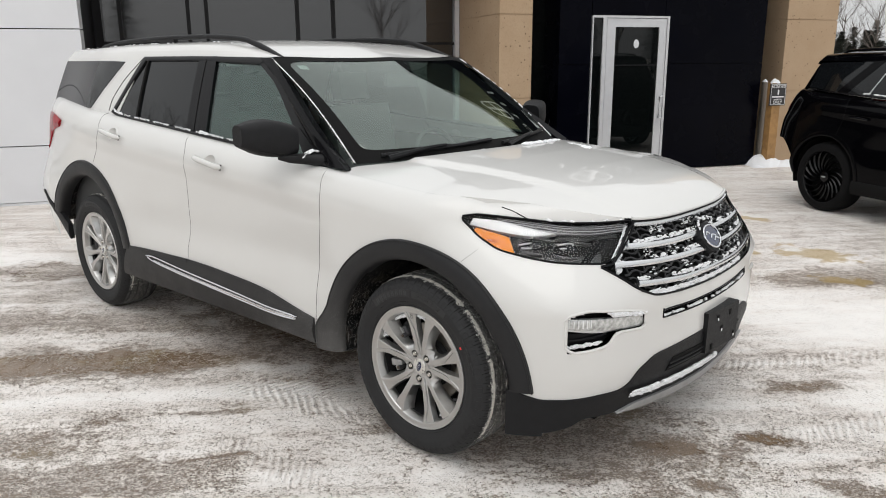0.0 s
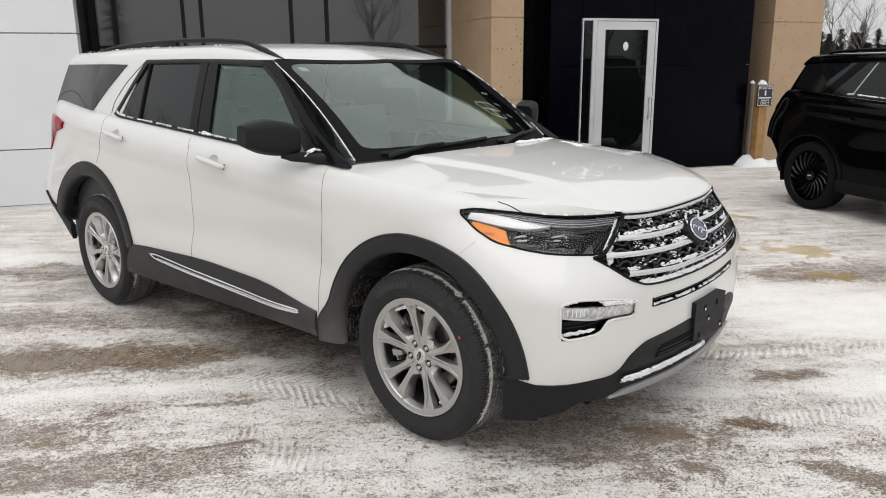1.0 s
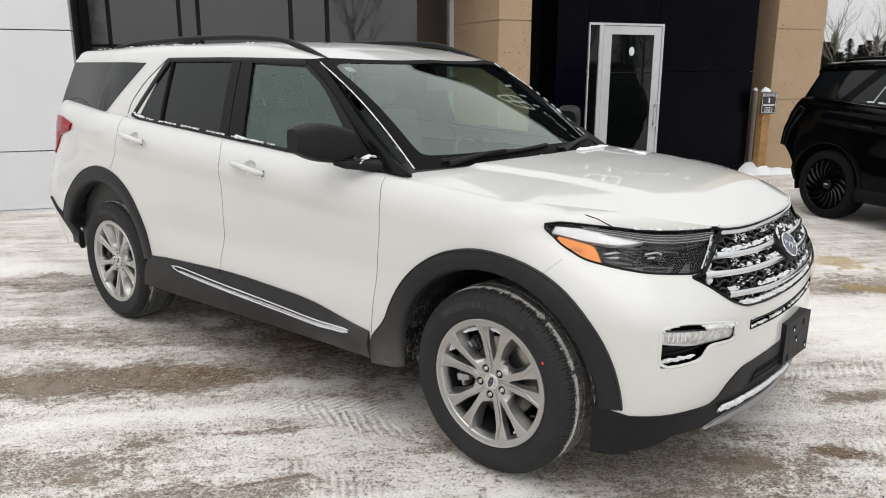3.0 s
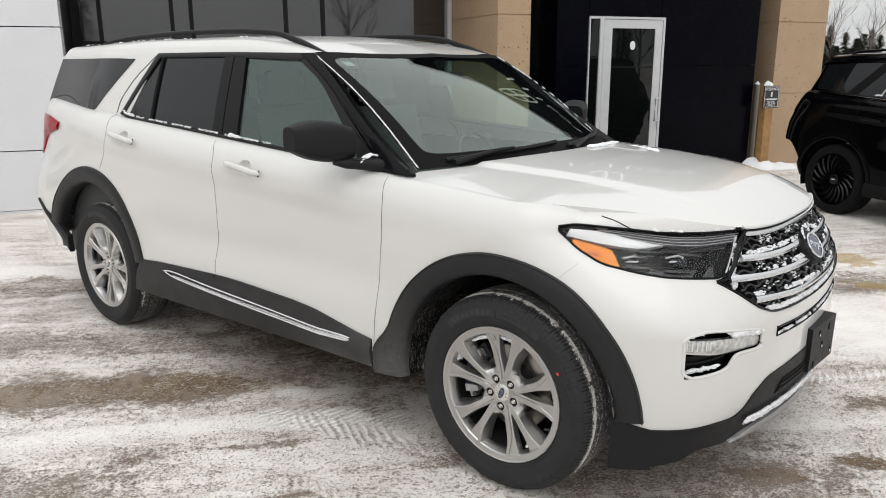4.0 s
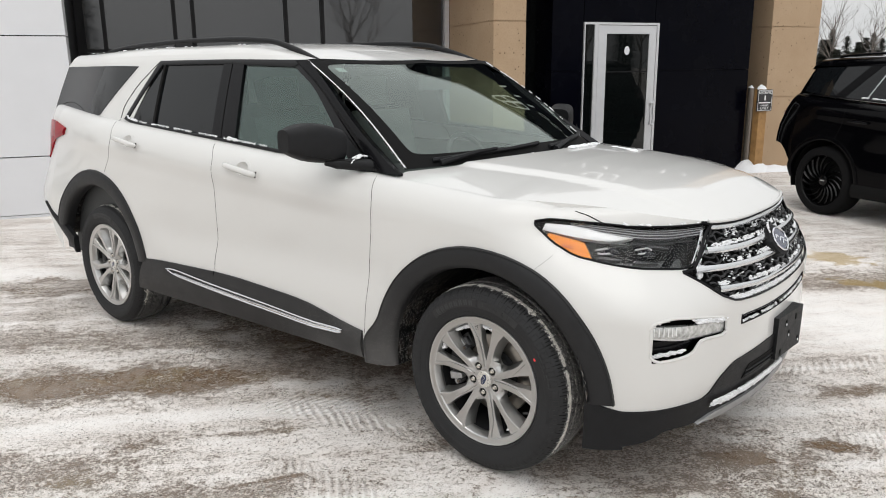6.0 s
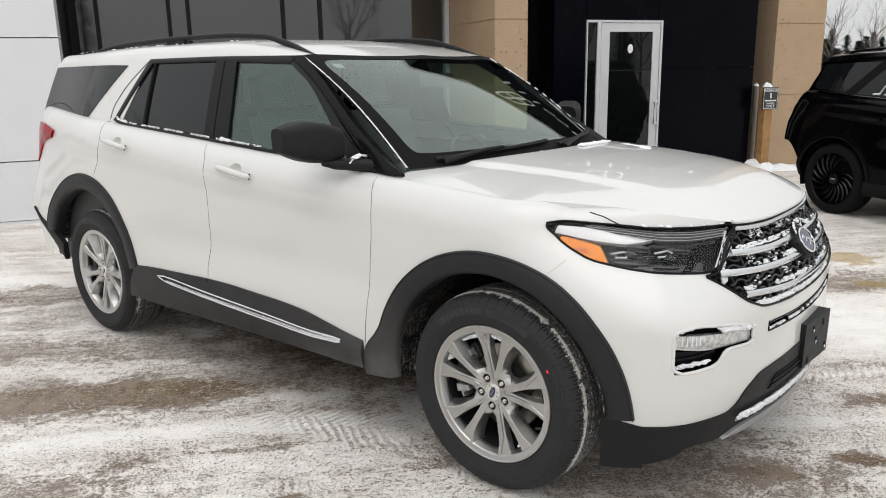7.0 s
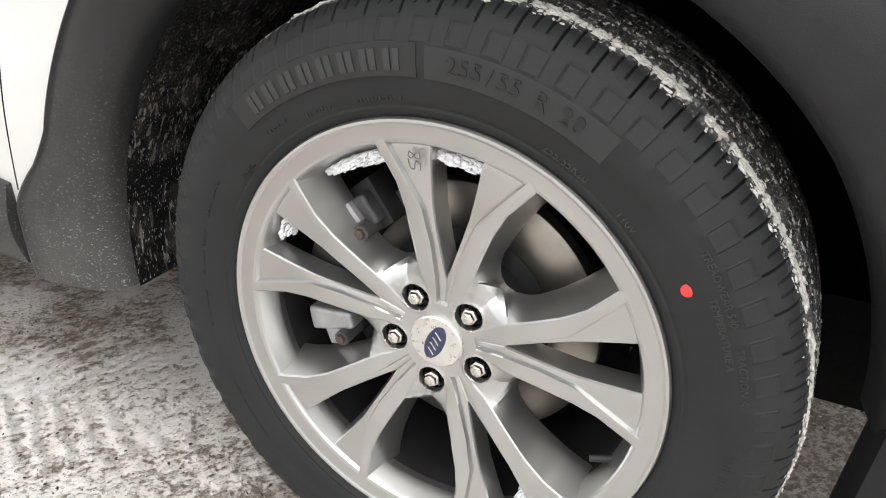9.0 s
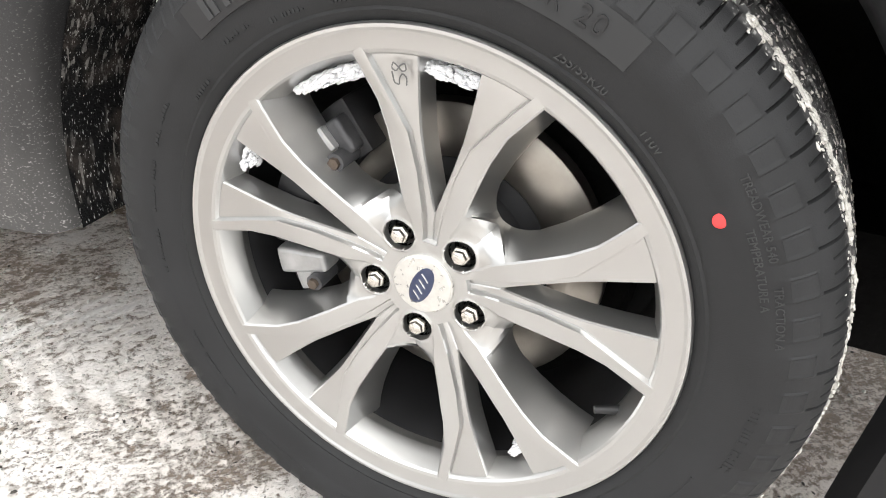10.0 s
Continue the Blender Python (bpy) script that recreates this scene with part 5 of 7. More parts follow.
# rear end
rows = []
for v in np.linspace(0, 1, 12):
    xr = -4.09 + 0.16 * v ** 1.5
    rows.append([(xr + 0.05 * t * t, t * (SH.upper_y(xr, 1.40 + 0.26 * v) - 0.05), 1.36 + 0.305 * v) for t in np.linspace(-1, 1, 15)])
part("rear_window", grid(rows), PRIVACY, suv)
tl = part("tail_lamp", ribbon(on_side(SH, 0.008), [(-4.16, 1.00), (-3.92, 1.015), (-3.80, 1.15), (-3.54, 1.205)], [(-4.16, 1.275), (-3.90, 1.290), (-3.72, 1.288), (-3.50, 1.25)], 20, 6, 0.03, 0.01), RED, suv, "red tail lamp")
mirror_of(tl)

# roof rails with their feet
rail_line = [(-3.55, 0.60, 1.705), (-3.42, 0.605, 1.755), (-3.1, 0.615, 1.783), (-2.5, 0.63, 1.797), (-1.95, 0.63, 1.795), (-1.62, 0.635, 1.775), (-1.42, 0.64, 1.722), (-1.25, 0.655, 1.664)]
for sg in (-1, 1):
    r = part("roof_rail", tube([(x, sg * y, z - 0.010) for x, y, z in poly(rail_line, 60)], 0.015, 10), PLASTIC, suv, "black roof rail")
    for x in (-2.46, -3.28):
        zr = SH.roof_z(x, 0.63)
        o = part("rail_foot", bevel(box(bmesh.new(), x - 0.09, x + 0.09, sg * 0.63 - 0.014, sg * 0.63 + 0.014, zr - 0.02, 1.778 if x > -3.2 else 1.752), 0.006, 2), PLASTIC, r)

# door handles
for x0, z0 in CUPS:
    rows = []
    for f, o in ((1.45, 0.0002), (1.42, 0.0014), (1.02, 0.0014), (0.97, -0.001), (0.88, -0.007), (0.7, -0.016), (0.4, -0.023), (0.01, -0.025)):
        rows.append([on_side(SH)(x0 - 0.006 + 0.047 * f * math.cos(t), z0 + 0.004 + 0.032 * f * math.sin(t), o) for t in np.linspace(0, 2 * math.pi, 33)[:-1]])
    bm = grid(rows, wrap=True)
    bmesh.ops.recalc_face_normals(bm, faces=bm.faces)
    cup = part("handle_cup", bm, PAINT, suv)
    pl = on_side(SH, 0.0)
    line = [(x0 - 0.135, z0 + 0.013, 0.010), (x0 - 0.115, z0 + 0.010, 0.030), (x0 - 0.05, z0 + 0.002, 0.040), (x0 + 0.05, z0 - 0.010, 0.042), (x0 + 0.105, z0 - 0.018, 0.034), (x0 + 0.122, z0 - 0.020, 0.012)]
    pts = [pl(a, b, o) for a, b, o in poly(line, 26)]
    rad = [0.0155 * min(1.0, 0.55 + 3.0 * k) * min(1.0, 0.75 + 3.0 * (1 - k)) for k in np.linspace(0, 1, 26)]
    hb = part("door_handle", tube(pts, rad, 12), PAINT, suv)
    part("handle_end", tube([pl(x0 + 0.124, z0 - 0.034, 0.018), pl(x0 + 0.126, z0 - 0.006, 0.018)], 0.0035, 6), GAP, hb)
    mirror_tree(cup, suv)
    mirror_tree(hb, suv)

# door mirrors
def door_mirror():
    rows = []
    for v in np.linspace(0, 1, 16):
        # from the inner end outward
        y = -0.950 - 0.225 * v
        cx = -0.825 - 0.085 * v
        hx = 0.085 * math.sin(math.pi * min(1, 0.25 + 0.62 * v)) ** 0.45 * (1 - 0.35 * v ** 6)
        hz = 0.086 * (0.80 + 0.20 * math.sin(math.pi * min(1, v * 1.1))) * (1 - 0.30 * v ** 5)
        cz = 1.290 + 0.025 * v
        rows.append([(cx + hx * math.copysign(abs(math.cos(t)) ** 0.6, math.cos(t)), y, cz + hz * math.copysign(abs(math.sin(t)) ** 0.55, math.sin(t))) for t in np.linspace(0, 2 * math.pi, 33)[:-1]])
    bm = grid(rows, wrap=True)
    bmesh.ops.holes_fill(bm, edges=[e for e in bm.edges if e.is_boundary])
    bmesh.ops.recalc_face_normals(bm, faces=bm.faces)
    h = part("door_mirror", bm, PLASTIC, suv, "black plastic door mirror")
    bm = tube([(-0.66, -0.855, 1.195), (-0.72, -0.92, 1.205), (-0.785, -0.985, 1.208), (-0.81, -1.03, 1.216)], [0.030, 0.028, 0.022, 0.012], 10)
    part("mirror_arm", bm, PLASTIC, h)
    part("mirror_seam", tube([(-0.725, -0.96, 1.222), (-0.745, -1.05, 1.235), (-0.80, -1.14, 1.255)], 0.002, 6), GAP, h)
    part("mirror_glass", bevel(box(bmesh.new(), -0.905, -0.898, -1.11, -1.00, 1.255, 1.345), 0.002, 1), CHROME, h)
    part("sail_panel", ribbon(on_upper(SH, 0.012), [(-0.66, 1.178), (-0.74, 1.178)], [(-0.70, 1.215), (-0.88, 1.330)], 8, 4, 0.03), PLASTIC, h)
    return h


mirror_tree(door_mirror(), suv)

# pale sticker inside the screen's upper corner
rows = [[screen_point(SH, -0.86 + 0.06 * a, 0.86 + 0.05 * b, -0.004) for a in np.linspace(0, 1, 5)] for b in np.linspace(0, 1, 4)]
part("screen_sticker", grid(rows), mat("faded_sticker_paper", (0.22, 0.25, 0.24), 0.7, vary=0.2, scale=60), suv, "small pale paper sticker")

# wipers
for t0, t1, v0, v1 in ((-0.86, -0.12, 0.035, 0.075), (-0.05, 0.72, 0.04, 0.10)):
    pts = [screen_point(SH, t0 + (t1 - t0) * k, v0 + (v1 - v0) * k, 0.014) for k in np.linspace(0, 1, 20)]
    w = part("wiper_blade", tube(pts, 0.010, 6), PLASTIC, suv)
    arm = [screen_point(SH, t0 + 0.02, v0 - 0.03, 0.02), screen_point(SH, t0 + 0.25, v0 + 0.012, 0.028), screen_point(SH, (t0 + t1) / 2, (v0 + v1) / 2, 0.030)]
    part("wiper_arm", tube(arm, [0.014, 0.010, 0.007], 6), PLASTIC, w)
part("cowl", grid([[(screen_base(y) + 0.03 - 0.14 * k, y, SH.b0 + 0.05 + 0.022 * (1 - min(1, abs(y) / 0.8) ** 2) - 0.006 - 0.04 * k) for y in np.linspace(-0.79, 0.79, 31)] for k in (0, 0.5, 1)]), PLASTIC, suv)

# cabin
def soft_box(x0, x1, y0, y1, z0, z1, r=0.04):
    return bevel(box(bmesh.new(), x0, x1, y0, y1, z0, z1), r, 3)


part("dashboard", bevel(box(bmesh.new(), -1.02, -0.42, -0.78, 0.78, 0.85, 1.13), 0.06, 3), DASH, suv)
part("cabin_floor", box(bmesh.new(), -3.9, -0.4, -0.84, 0.84, 0.36, 0.42), DASH, suv)
part("door_lining", box(bmesh.new(), -3.6, -0.6, -0.90, -0.86, 0.42, 1.13), DASH, suv)
part("door_lining", box(bmesh.new(), -3.6, -0.6, 0.86, 0.90, 0.42, 1.13), DASH, suv)
part("headliner", grid([[(x, y, SH.roof_z(x, y) - 0.03) for y in np.linspace(-0.66, 0.66, 9)] for x in np.linspace(-1.35, -3.8, 12)]), CLOTH, suv)
part("cargo_wall", box(bmesh.new(), -3.75, -3.70, -0.7, 0.7, 0.42, 1.6), DASH, suv)
for x, w in ((-1.62, 0.26), (-2.55, 0.27), (-3.3, 0.25)):
    for y in (-0.38, 0.38):
        s = part("seat", soft_box(x - 0.12, x + 0.42, y - w, y + w, 0.62, 0.80, 0.06), CLOTH, suv, "grey cloth seat")
        o = part("backrest", soft_box(-0.07, 0.07, -w, w, 0, 0.64, 0.068), CLOTH, s)
        o.matrix_local = pose(x - 0.12, y, 0.72, 0, -14, 0)
        o = part("headrest", soft_box(-0.05, 0.05, -0.12, 0.12, 0.0, 0.18, 0.048), CLOTH, s)
        o.matrix_local = pose(x - 0.30, y, 1.385, 0, -10, 0)
st = part("steering_wheel", tube([(0, 0.18 * math.cos(t), 0.18 * math.sin(t)) for t in np.linspace(0, 2 * math.pi, 29)[:-1]], 0.016, 8, closed=True), DASH, suv)
st.matrix_local = pose(-1.10, 0.38, 1.06, 0, -24, 0)
part("steering_hub", soft_box(-0.02, 0.03, -0.09, 0.09, -0.06, 0.06, 0.02), DASH, st)
part("interior_mirror", soft_box(-1.06, -1.03, -0.12, 0.12, 1.50, 1.57, 0.012), DASH, suv)

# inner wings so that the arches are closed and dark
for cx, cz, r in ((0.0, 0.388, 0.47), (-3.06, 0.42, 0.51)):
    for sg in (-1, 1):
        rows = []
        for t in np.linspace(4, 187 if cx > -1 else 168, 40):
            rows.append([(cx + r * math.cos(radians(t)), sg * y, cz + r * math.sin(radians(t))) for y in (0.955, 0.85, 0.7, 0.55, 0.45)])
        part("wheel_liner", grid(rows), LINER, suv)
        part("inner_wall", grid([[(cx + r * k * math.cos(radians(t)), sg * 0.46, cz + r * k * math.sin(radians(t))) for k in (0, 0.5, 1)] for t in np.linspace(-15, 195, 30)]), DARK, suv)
part("underbody", box(bmesh.new(), -4.0, 0.66, -0.62, 0.62, 0.24, 0.40), DARK, suv)

# ---------------------------------------------------------------- wheels
LIP = 0.125
PAIR = 84.5
R_T = (0.0, 0.07, 0.085, 0.10, 0.13, 0.17, 0.20, 0.235, 0.26)
N_T = (0.0, 0.0, 0.0, 0.004, 0.0115, 0.0205, 0.0245, 0.0282, 0.031)
C_T = (0.003, 0.008, 0.010, 0.0125, 0.018, 0.030, 0.049, 0.072, 0.088)
E_T = (0.004, 0.022, 0.029, 0.033, 0.0405, 0.0515, 0.0635, 0.0855, 0.102)


def face_depth(r):
    return float(np.interp(r, (0, 0.035, 0.06, 0.10, 0.15, 0.20, 0.235, 0.247, 0.26), (0.030, 0.030, 0.028, 0.021, 0.0135, 0.008, 0.0046, 0.0041, 0.0040)))


def valley(r):
    return float(np.interp(r, (0.0, 0.066, 0.076, 0.086, 0.096, 0.101, 0.26), (0.0, 0.0, 0.003, 0.009, 0.020, 0.030, 0.045)))


def hole_half(r):
    return float(np.interp(r, (0.1008, 0.1012, 0.104, 0.108, 0.118, 0.13, 0.16, 0.19, 0.215, 0.26), (0.0, 0.006, 0.013, 0.018, 0.026, 0.032, 0.040, 0.045, 0.047, 0.046)))


def wheel_point(r, deg, depth):
    t = radians(deg)
    return Vector((r * math.cos(t), depth - LIP, r * math.sin(t)))


def spoke_row(r):
    """Arc distance and depth across half a pair of spokes, from its middle outward."""
    n, c, e = (float(np.interp(r, R_T, q)) for q in (N_T, C_T, E_T))
    end = r * radians(36) - hole_half(r)
    d, v = face_depth(r), valley(r)
    c = max(c, n + 0.004)
    e = min(max(e, c + 0.005), end - 0.004)
    row = [(max(n - 0.004, 0), d + 0.034), (max(n - 0.0015, 0), d + 0.018), (n, d + 0.009 if n > 0 else d + 0.0075), (n + 0.0012, d + 0.0066), (n + (c - n) * 0.5, d + 0.0060),
           (c - 0.0026, d + 0.0056), (c - 0.0008, d + 0.0060), (c + 0.0010, d + 0.0002), (c + 0.0024, d), (c + (e - c) * 0.5, d + 0.0002), (e - 0.0012, d + 0.0006), (e + 0.0008, d + 0.0020)]
    for k, f in ((0.2, 0.22), (0.4, 0.42), (0.6, 0.62), (0.8, 0.82), (0.95, 0.97), (1.0, 1.03)):
        row.append((e + 0.0008 + (end - e - 0.0008) * k, d + 0.0020 + v * f))
    row.append((end + 0.001 if hole_half(r) > 0.002 else end, d + v * 1.03 + 0.005))
    row.append((end + 0.002 if hole_half(r) > 0.002 else end, d + v + 0.014))
    return row


def rim_mesh():
    bm = bmesh.new()
    rs = list(np.linspace(0.0840, 0.1000, 8)) + [0.1007, 0.1013, 0.1025, 0.104, 0.106, 0.109] + list(np.linspace(0.113, 0.257, 42))
    for p in range(5):
        for sg in (1, -1):
            rows = []
            for r in rs:
                rows.append([wheel_point(r, PAIR + 72 * p + sg * math.degrees(a / r), d) for a, d in spoke_row(r)])
            grid(rows, bm, flip=(sg > 0))
    # hub with its nut pockets
    rows = []
    for r in np.linspace(0.030, 0.0845, 38):
        ring = []
        for k in range(360):
            deg = k + 0.5
            f = (deg - PAIR) % 72
            f = min(f, 72 - f)
            a = r * radians(f)
            row = spoke_row(max(r, 0.05))
            d = float(np.interp(a, [q[0] for q in row[2:-2]], [q[1] for q in row[2:-2]])) if r > 0.05 else face_depth(r)
            near = (deg - PAIR - 36) % 72
            near = min(near, 72 - near)
            x, y = r * math.cos(radians(near)) - 0.0575, r * math.sin(radians(near))
            q = math.hypot(x, y)
            d += 0.024 * (1 - smooth01(0.0148, 0.0166, q)) - 0.0012 * math.exp(-((q - 0.018) / 0.0016) ** 2)
            ring.append(wheel_point(r, deg, d))
        rows.append(ring)
    grid(rows, bm, wrap=True)
    # flange and inner ledge
    prof = ((0.2336, 0.048), (0.2325, 0.0370), (0.2330, 0.0335), (0.2362, 0.0240), (0.2392, 0.0140), (0.2412, 0.0085), (0.2432, 0.0058), (0.2465, 0.0044), (0.251, 0.0038), (0.257, 0.0032), (0.2625, 0.0020), (0.2655, 0.0002), (0.2685, 0.0003), (0.2702, 0.0028), (0.2700, 0.0085), (0.264, 0.016))
    grid([[wheel_point(r, k * 2.5, d) for k in range(144)] for r, d in prof], bm, wrap=True)
    bmesh.ops.remove_doubles(bm, verts=bm.verts, dist=2e-5)
    bmesh.ops.recalc_face_normals(bm, faces=bm.faces)
    return bm


def tyre_mesh():
    prof = [(0.262, 0.012), (0.2695, 0.0065), (0.273, 0.0035), (0.277, 0.0005), (0.280, -0.0018), (0.283, -0.0010), (0.287, -0.0035), (0.296, -0.0065), (0.310, -0.0100), (0.3145, -0.0108), (0.3165, -0.0118), (0.330, -0.0130), (0.3445, -0.0122), (0.347, -0.0108), (0.3482, -0.0102), (0.352, -0.0085), (0.360, -0.0040), (0.3640, -0.0008),
            (0.366, 0.0005), (0.3685, 0.0035), (0.372, 0.0060), (0.377, 0.0110), (0.3815, 0.0170), (0.3850, 0.0240), (0.3872, 0.0320), (0.3880, 0.0330), (0.3890, 0.0420), (0.3890, 0.0430), (0.3905, 0.0510), (0.3915, 0.0520), (0.3925, 0.0700), (0.3930, 0.0820), (0.3930, 0.0830), (0.3935, 0.0920), (0.3935, 0.0930), (0.3940, 0.1150), (0.3940, 0.1250)]
    n = 1440
    full = prof + [(r, 0.25 - d) for r, d in prof[-2::-1]]
    rows = []
    for r, d in full:
        s = min(d, 0.25 - d)
        ring = []
        for k in range(n):
            t = 360.0 * k / n
            q = r
            out = 0.0
            if 0.0425 < s < 0.0515 or 0.0825 < s < 0.0925:
                q -= 0.0075
            elif s > 0.0515:
                ph = (t * 144 / 360 + (s - 0.05) * 20) % 1
                q -= 0.0040 if ph < 0.11 and s < 0.118 else 0.0
            elif r > 0.3665:
                # fine cuts across the shoulder, every third one longer
                step = t * 180 / 360
                ph, third = step % 1, int(step) % 3 == 0
                if r > (0.3700 if third else 0.3800):
                    q -= (0.0060 if third else 0.0040) if ph < 0.125 else 0.0
            elif r > 0.3465:
                # raised frames below the shoulder
                ph = (t * 60 / 360) % 1
                edge = ph < 0.06 or 0.50 < ph < 0.56 or (ph < 0.56 and (r > 0.3655 or r < 0.3475))
                out = 0.0016 if edge else (0.0008 if ph < 0.5 else 0.0)
            ring.append(wheel_point(q, t, d - out if d < 0.125 else d + out))
        rows.append(ring)
    bm = grid(rows, wrap=True)
    bmesh.ops.recalc_face_normals(bm, faces=bm.faces)
    return bm


def on_wheel(bm, r, deg, depth, turn=0.0):
    """Bends flat letters round the wheel's face: their x along the rim, clockwise, y outward."""
    for v in bm.verts:
        x, y, z = v.co
        if turn:
            c, s = math.cos(radians(turn)), math.sin(radians(turn))
            x, y = c * x - s * y, s * x + c * y
        v.co = wheel_point(r + y, deg - math.degrees(x / r), depth - z)
    bmesh.ops.recalc_face_normals(bm, faces=bm.faces)
    return bm


def arc_plate(r0, r1, a0, a1, depth, thick=0.001, n=24):
    rows = []
    for k in range(n + 1):
        t = a0 + (a1 - a0) * k / n
        rows.append([wheel_point(r0, t, depth), wheel_point((r0 + r1) / 2, t, depth - 0.0006), wheel_point(r1, t, depth), wheel_point(r1, t, depth + thick + 0.002), wheel_point(r0, t, depth + thick + 0.002)])
    bm = grid(rows, wrap=True)
    bmesh.ops.holes_fill(bm, edges=[e for e in bm.edges if e.is_boundary])
    bmesh.ops.recalc_face_normals(bm, faces=bm.faces)
    return bm


RIM, TYRE = None, None
SIDE_R, SIDE_D = (0.287, 0.296, 0.31, 0.33, 0.3445), (-0.0035, -0.0065, -0.0100, -0.0130, -0.0122)
# near-black colour stands for the shade deep behind the spokes
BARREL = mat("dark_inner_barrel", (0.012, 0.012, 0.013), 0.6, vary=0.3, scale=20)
WARM = mat("brushed_cap", (0.66, 0.65, 0.62), 0.3, 0.7, vary=0.1, scale=120)
MARK = mat("dark_chalk_mark", (0.12, 0.12, 0.12), 0.8)
VALVE = mat("black_valve_rubber", (0.015, 0.015, 0.016), 0.5)
SMOOTHRUB = mat("smooth_tyre_band", (0.0200, 0.0205, 0.0215), 0.66, vary=0.15, scale=30)
PLAQUE = mat("dark_tyre_plaque", (0.013, 0.013, 0.014), 0.6, vary=0.2, scale=40)


def wheel(m, first=False):
    """One alloy wheel with its tyre; m places it, outside towards -y."""
    global RIM, TYRE
    if RIM is None:
        rim = part("wheel", rim_mesh(), ALLOY, suv, "silver five twin-spoke alloy wheel", crease=13)
        tyre = part("tyre", tyre_mesh(), RUBBER, rim, "black tyre with snow in its tread")
        RIM, TYRE = rim.data, tyre.data
    else:
        rim = new("wheel", RIM)
        rim.parent = suv
        tagged(rim, "silver five twin-spoke alloy wheel")
        tyre = new("tyre", TYRE)
        tyre.parent = rim
    rim.matrix_local = m
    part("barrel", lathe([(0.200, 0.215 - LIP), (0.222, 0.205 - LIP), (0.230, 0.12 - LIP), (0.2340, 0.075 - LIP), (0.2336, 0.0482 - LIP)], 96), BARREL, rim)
    # cap
    cap = part("centre_cap", lathe([(0.0, 0.0235 - LIP), (0.020, 0.0238 - LIP), (0.0315, 0.0245 - LIP), (0.0335, 0.0265 - LIP), (0.034, 0.034 - LIP)], 48), WARM, rim)
    bm = bmesh.new()
    bmesh.ops.create_uvsphere(bm, u_segments=28, v_segments=10, radius=1.0, matrix=Matrix.Translation((0, 0.0236 - LIP, 0)) @ Matrix.Rotation(radians(-68), 4, "Y") @ Matrix.Diagonal((0.0245, 0.0016, 0.0115, 1)))
    part("cap_oval", bm, BLUE, cap)
    for a in (-0.012, -0.004, 0.004, 0.012):
        bm = tube([Matrix.Rotation(radians(-68), 4, "Y") @ Vector((a - 0.003, 0.0218 - LIP, -0.005)), Matrix.Rotation(radians(-68), 4, "Y") @ Vector((a + 0.001, 0.0217 - LIP, 0.001)), Matrix.Rotation(radians(-68), 4, "Y") @ Vector((a + 0.003, 0.0218 - LIP, 0.005))], 0.0009, 5)
        part("cap_mark", bm, CHROME, cap)
    for k in range(5):
        deg = PAIR - 36 + 72 * k
        bm = bmesh.new()
        c = wheel_point(0.0575, deg, 0.0)
        rows = []
        for rr, d in ((0.0105, 0.060), (0.0105, 0.0300), (0.0098, 0.0285), (0.0082, 0.0275), (0.0076, 0.0240), (0.0050, 0.0222), (0.0, 0.0218)):
            rows.append([c + Vector((rr * math.cos(t), d, rr * math.sin(t))) for t in (radians(60 * j + 12 * k) for j in range(6))])
        grid(rows, bm, wrap=True)
        bmesh.ops.recalc_face_normals(bm, faces=bm.faces)
        part("wheel_nut", bm, NUT, rim)
        # dark cup laid in the alloy pocket for the shade round the nut
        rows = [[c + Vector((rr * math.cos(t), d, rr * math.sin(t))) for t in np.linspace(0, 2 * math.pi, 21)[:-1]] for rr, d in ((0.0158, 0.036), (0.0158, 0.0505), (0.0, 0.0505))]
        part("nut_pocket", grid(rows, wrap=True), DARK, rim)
    v = [wheel_point(0.237, PAIR - 106.5, 0.036), wheel_point(0.226, PAIR - 107.5, 0.030), wheel_point(0.214, PAIR - 109, 0.024)]
    part("valve", tube(v, [0.0055, 0.0048, 0.0040], 10), VALVE, rim, "black rubber valve")
    # sidewall writing and relief
    part("size_band", arc_plate(0.3135, 0.3435, 57.0, 90.5, -0.0128), SMOOTHRUB, tyre)
    for k, ch in enumerate("255/55 R 20"):
        if ch != " ":
            part("size_character", on_wheel(word(ch, 0.0235), 0.3285, 74.5 + (5 - k) * 2.25, -0.0142), LETTER, tyre)
    part("name_band", arc_plate(0.3135, 0.3455, 92.0, 133.5, -0.0132), PLAQUE, tyre)
    for k in range(8):
        a = 129.5 - 4.5 * k
        for off, w in ((0.0, 1.25), (1.7, 1.25)):
            part("name_bar", arc_plate(0.3195, 0.3395, a - off - w, a - off, -0.0146, n=4), PALELETTER, tyre)
    for text, rr, mid, high in (("255/55R20", 0.2905, 61.5, 0.0115), ("110V", 0.2905, 46.5, 0.0115), ("TREADWEAR 540", 0.3375, 30.5, 0.0098), ("TRACTION A", 0.3375, 15.5, 0.0098), ("TEMPERATURE A", 0.3265, 23.0, 0.0098)):
        depth = float(np.interp(rr, SIDE_R, SIDE_D))
        part("small_text", on_wheel(word(text, high, 0.0005), rr, mid, depth - 0.0003), FAINT, tyre, smooth=False)
    rows = random.Random(23)
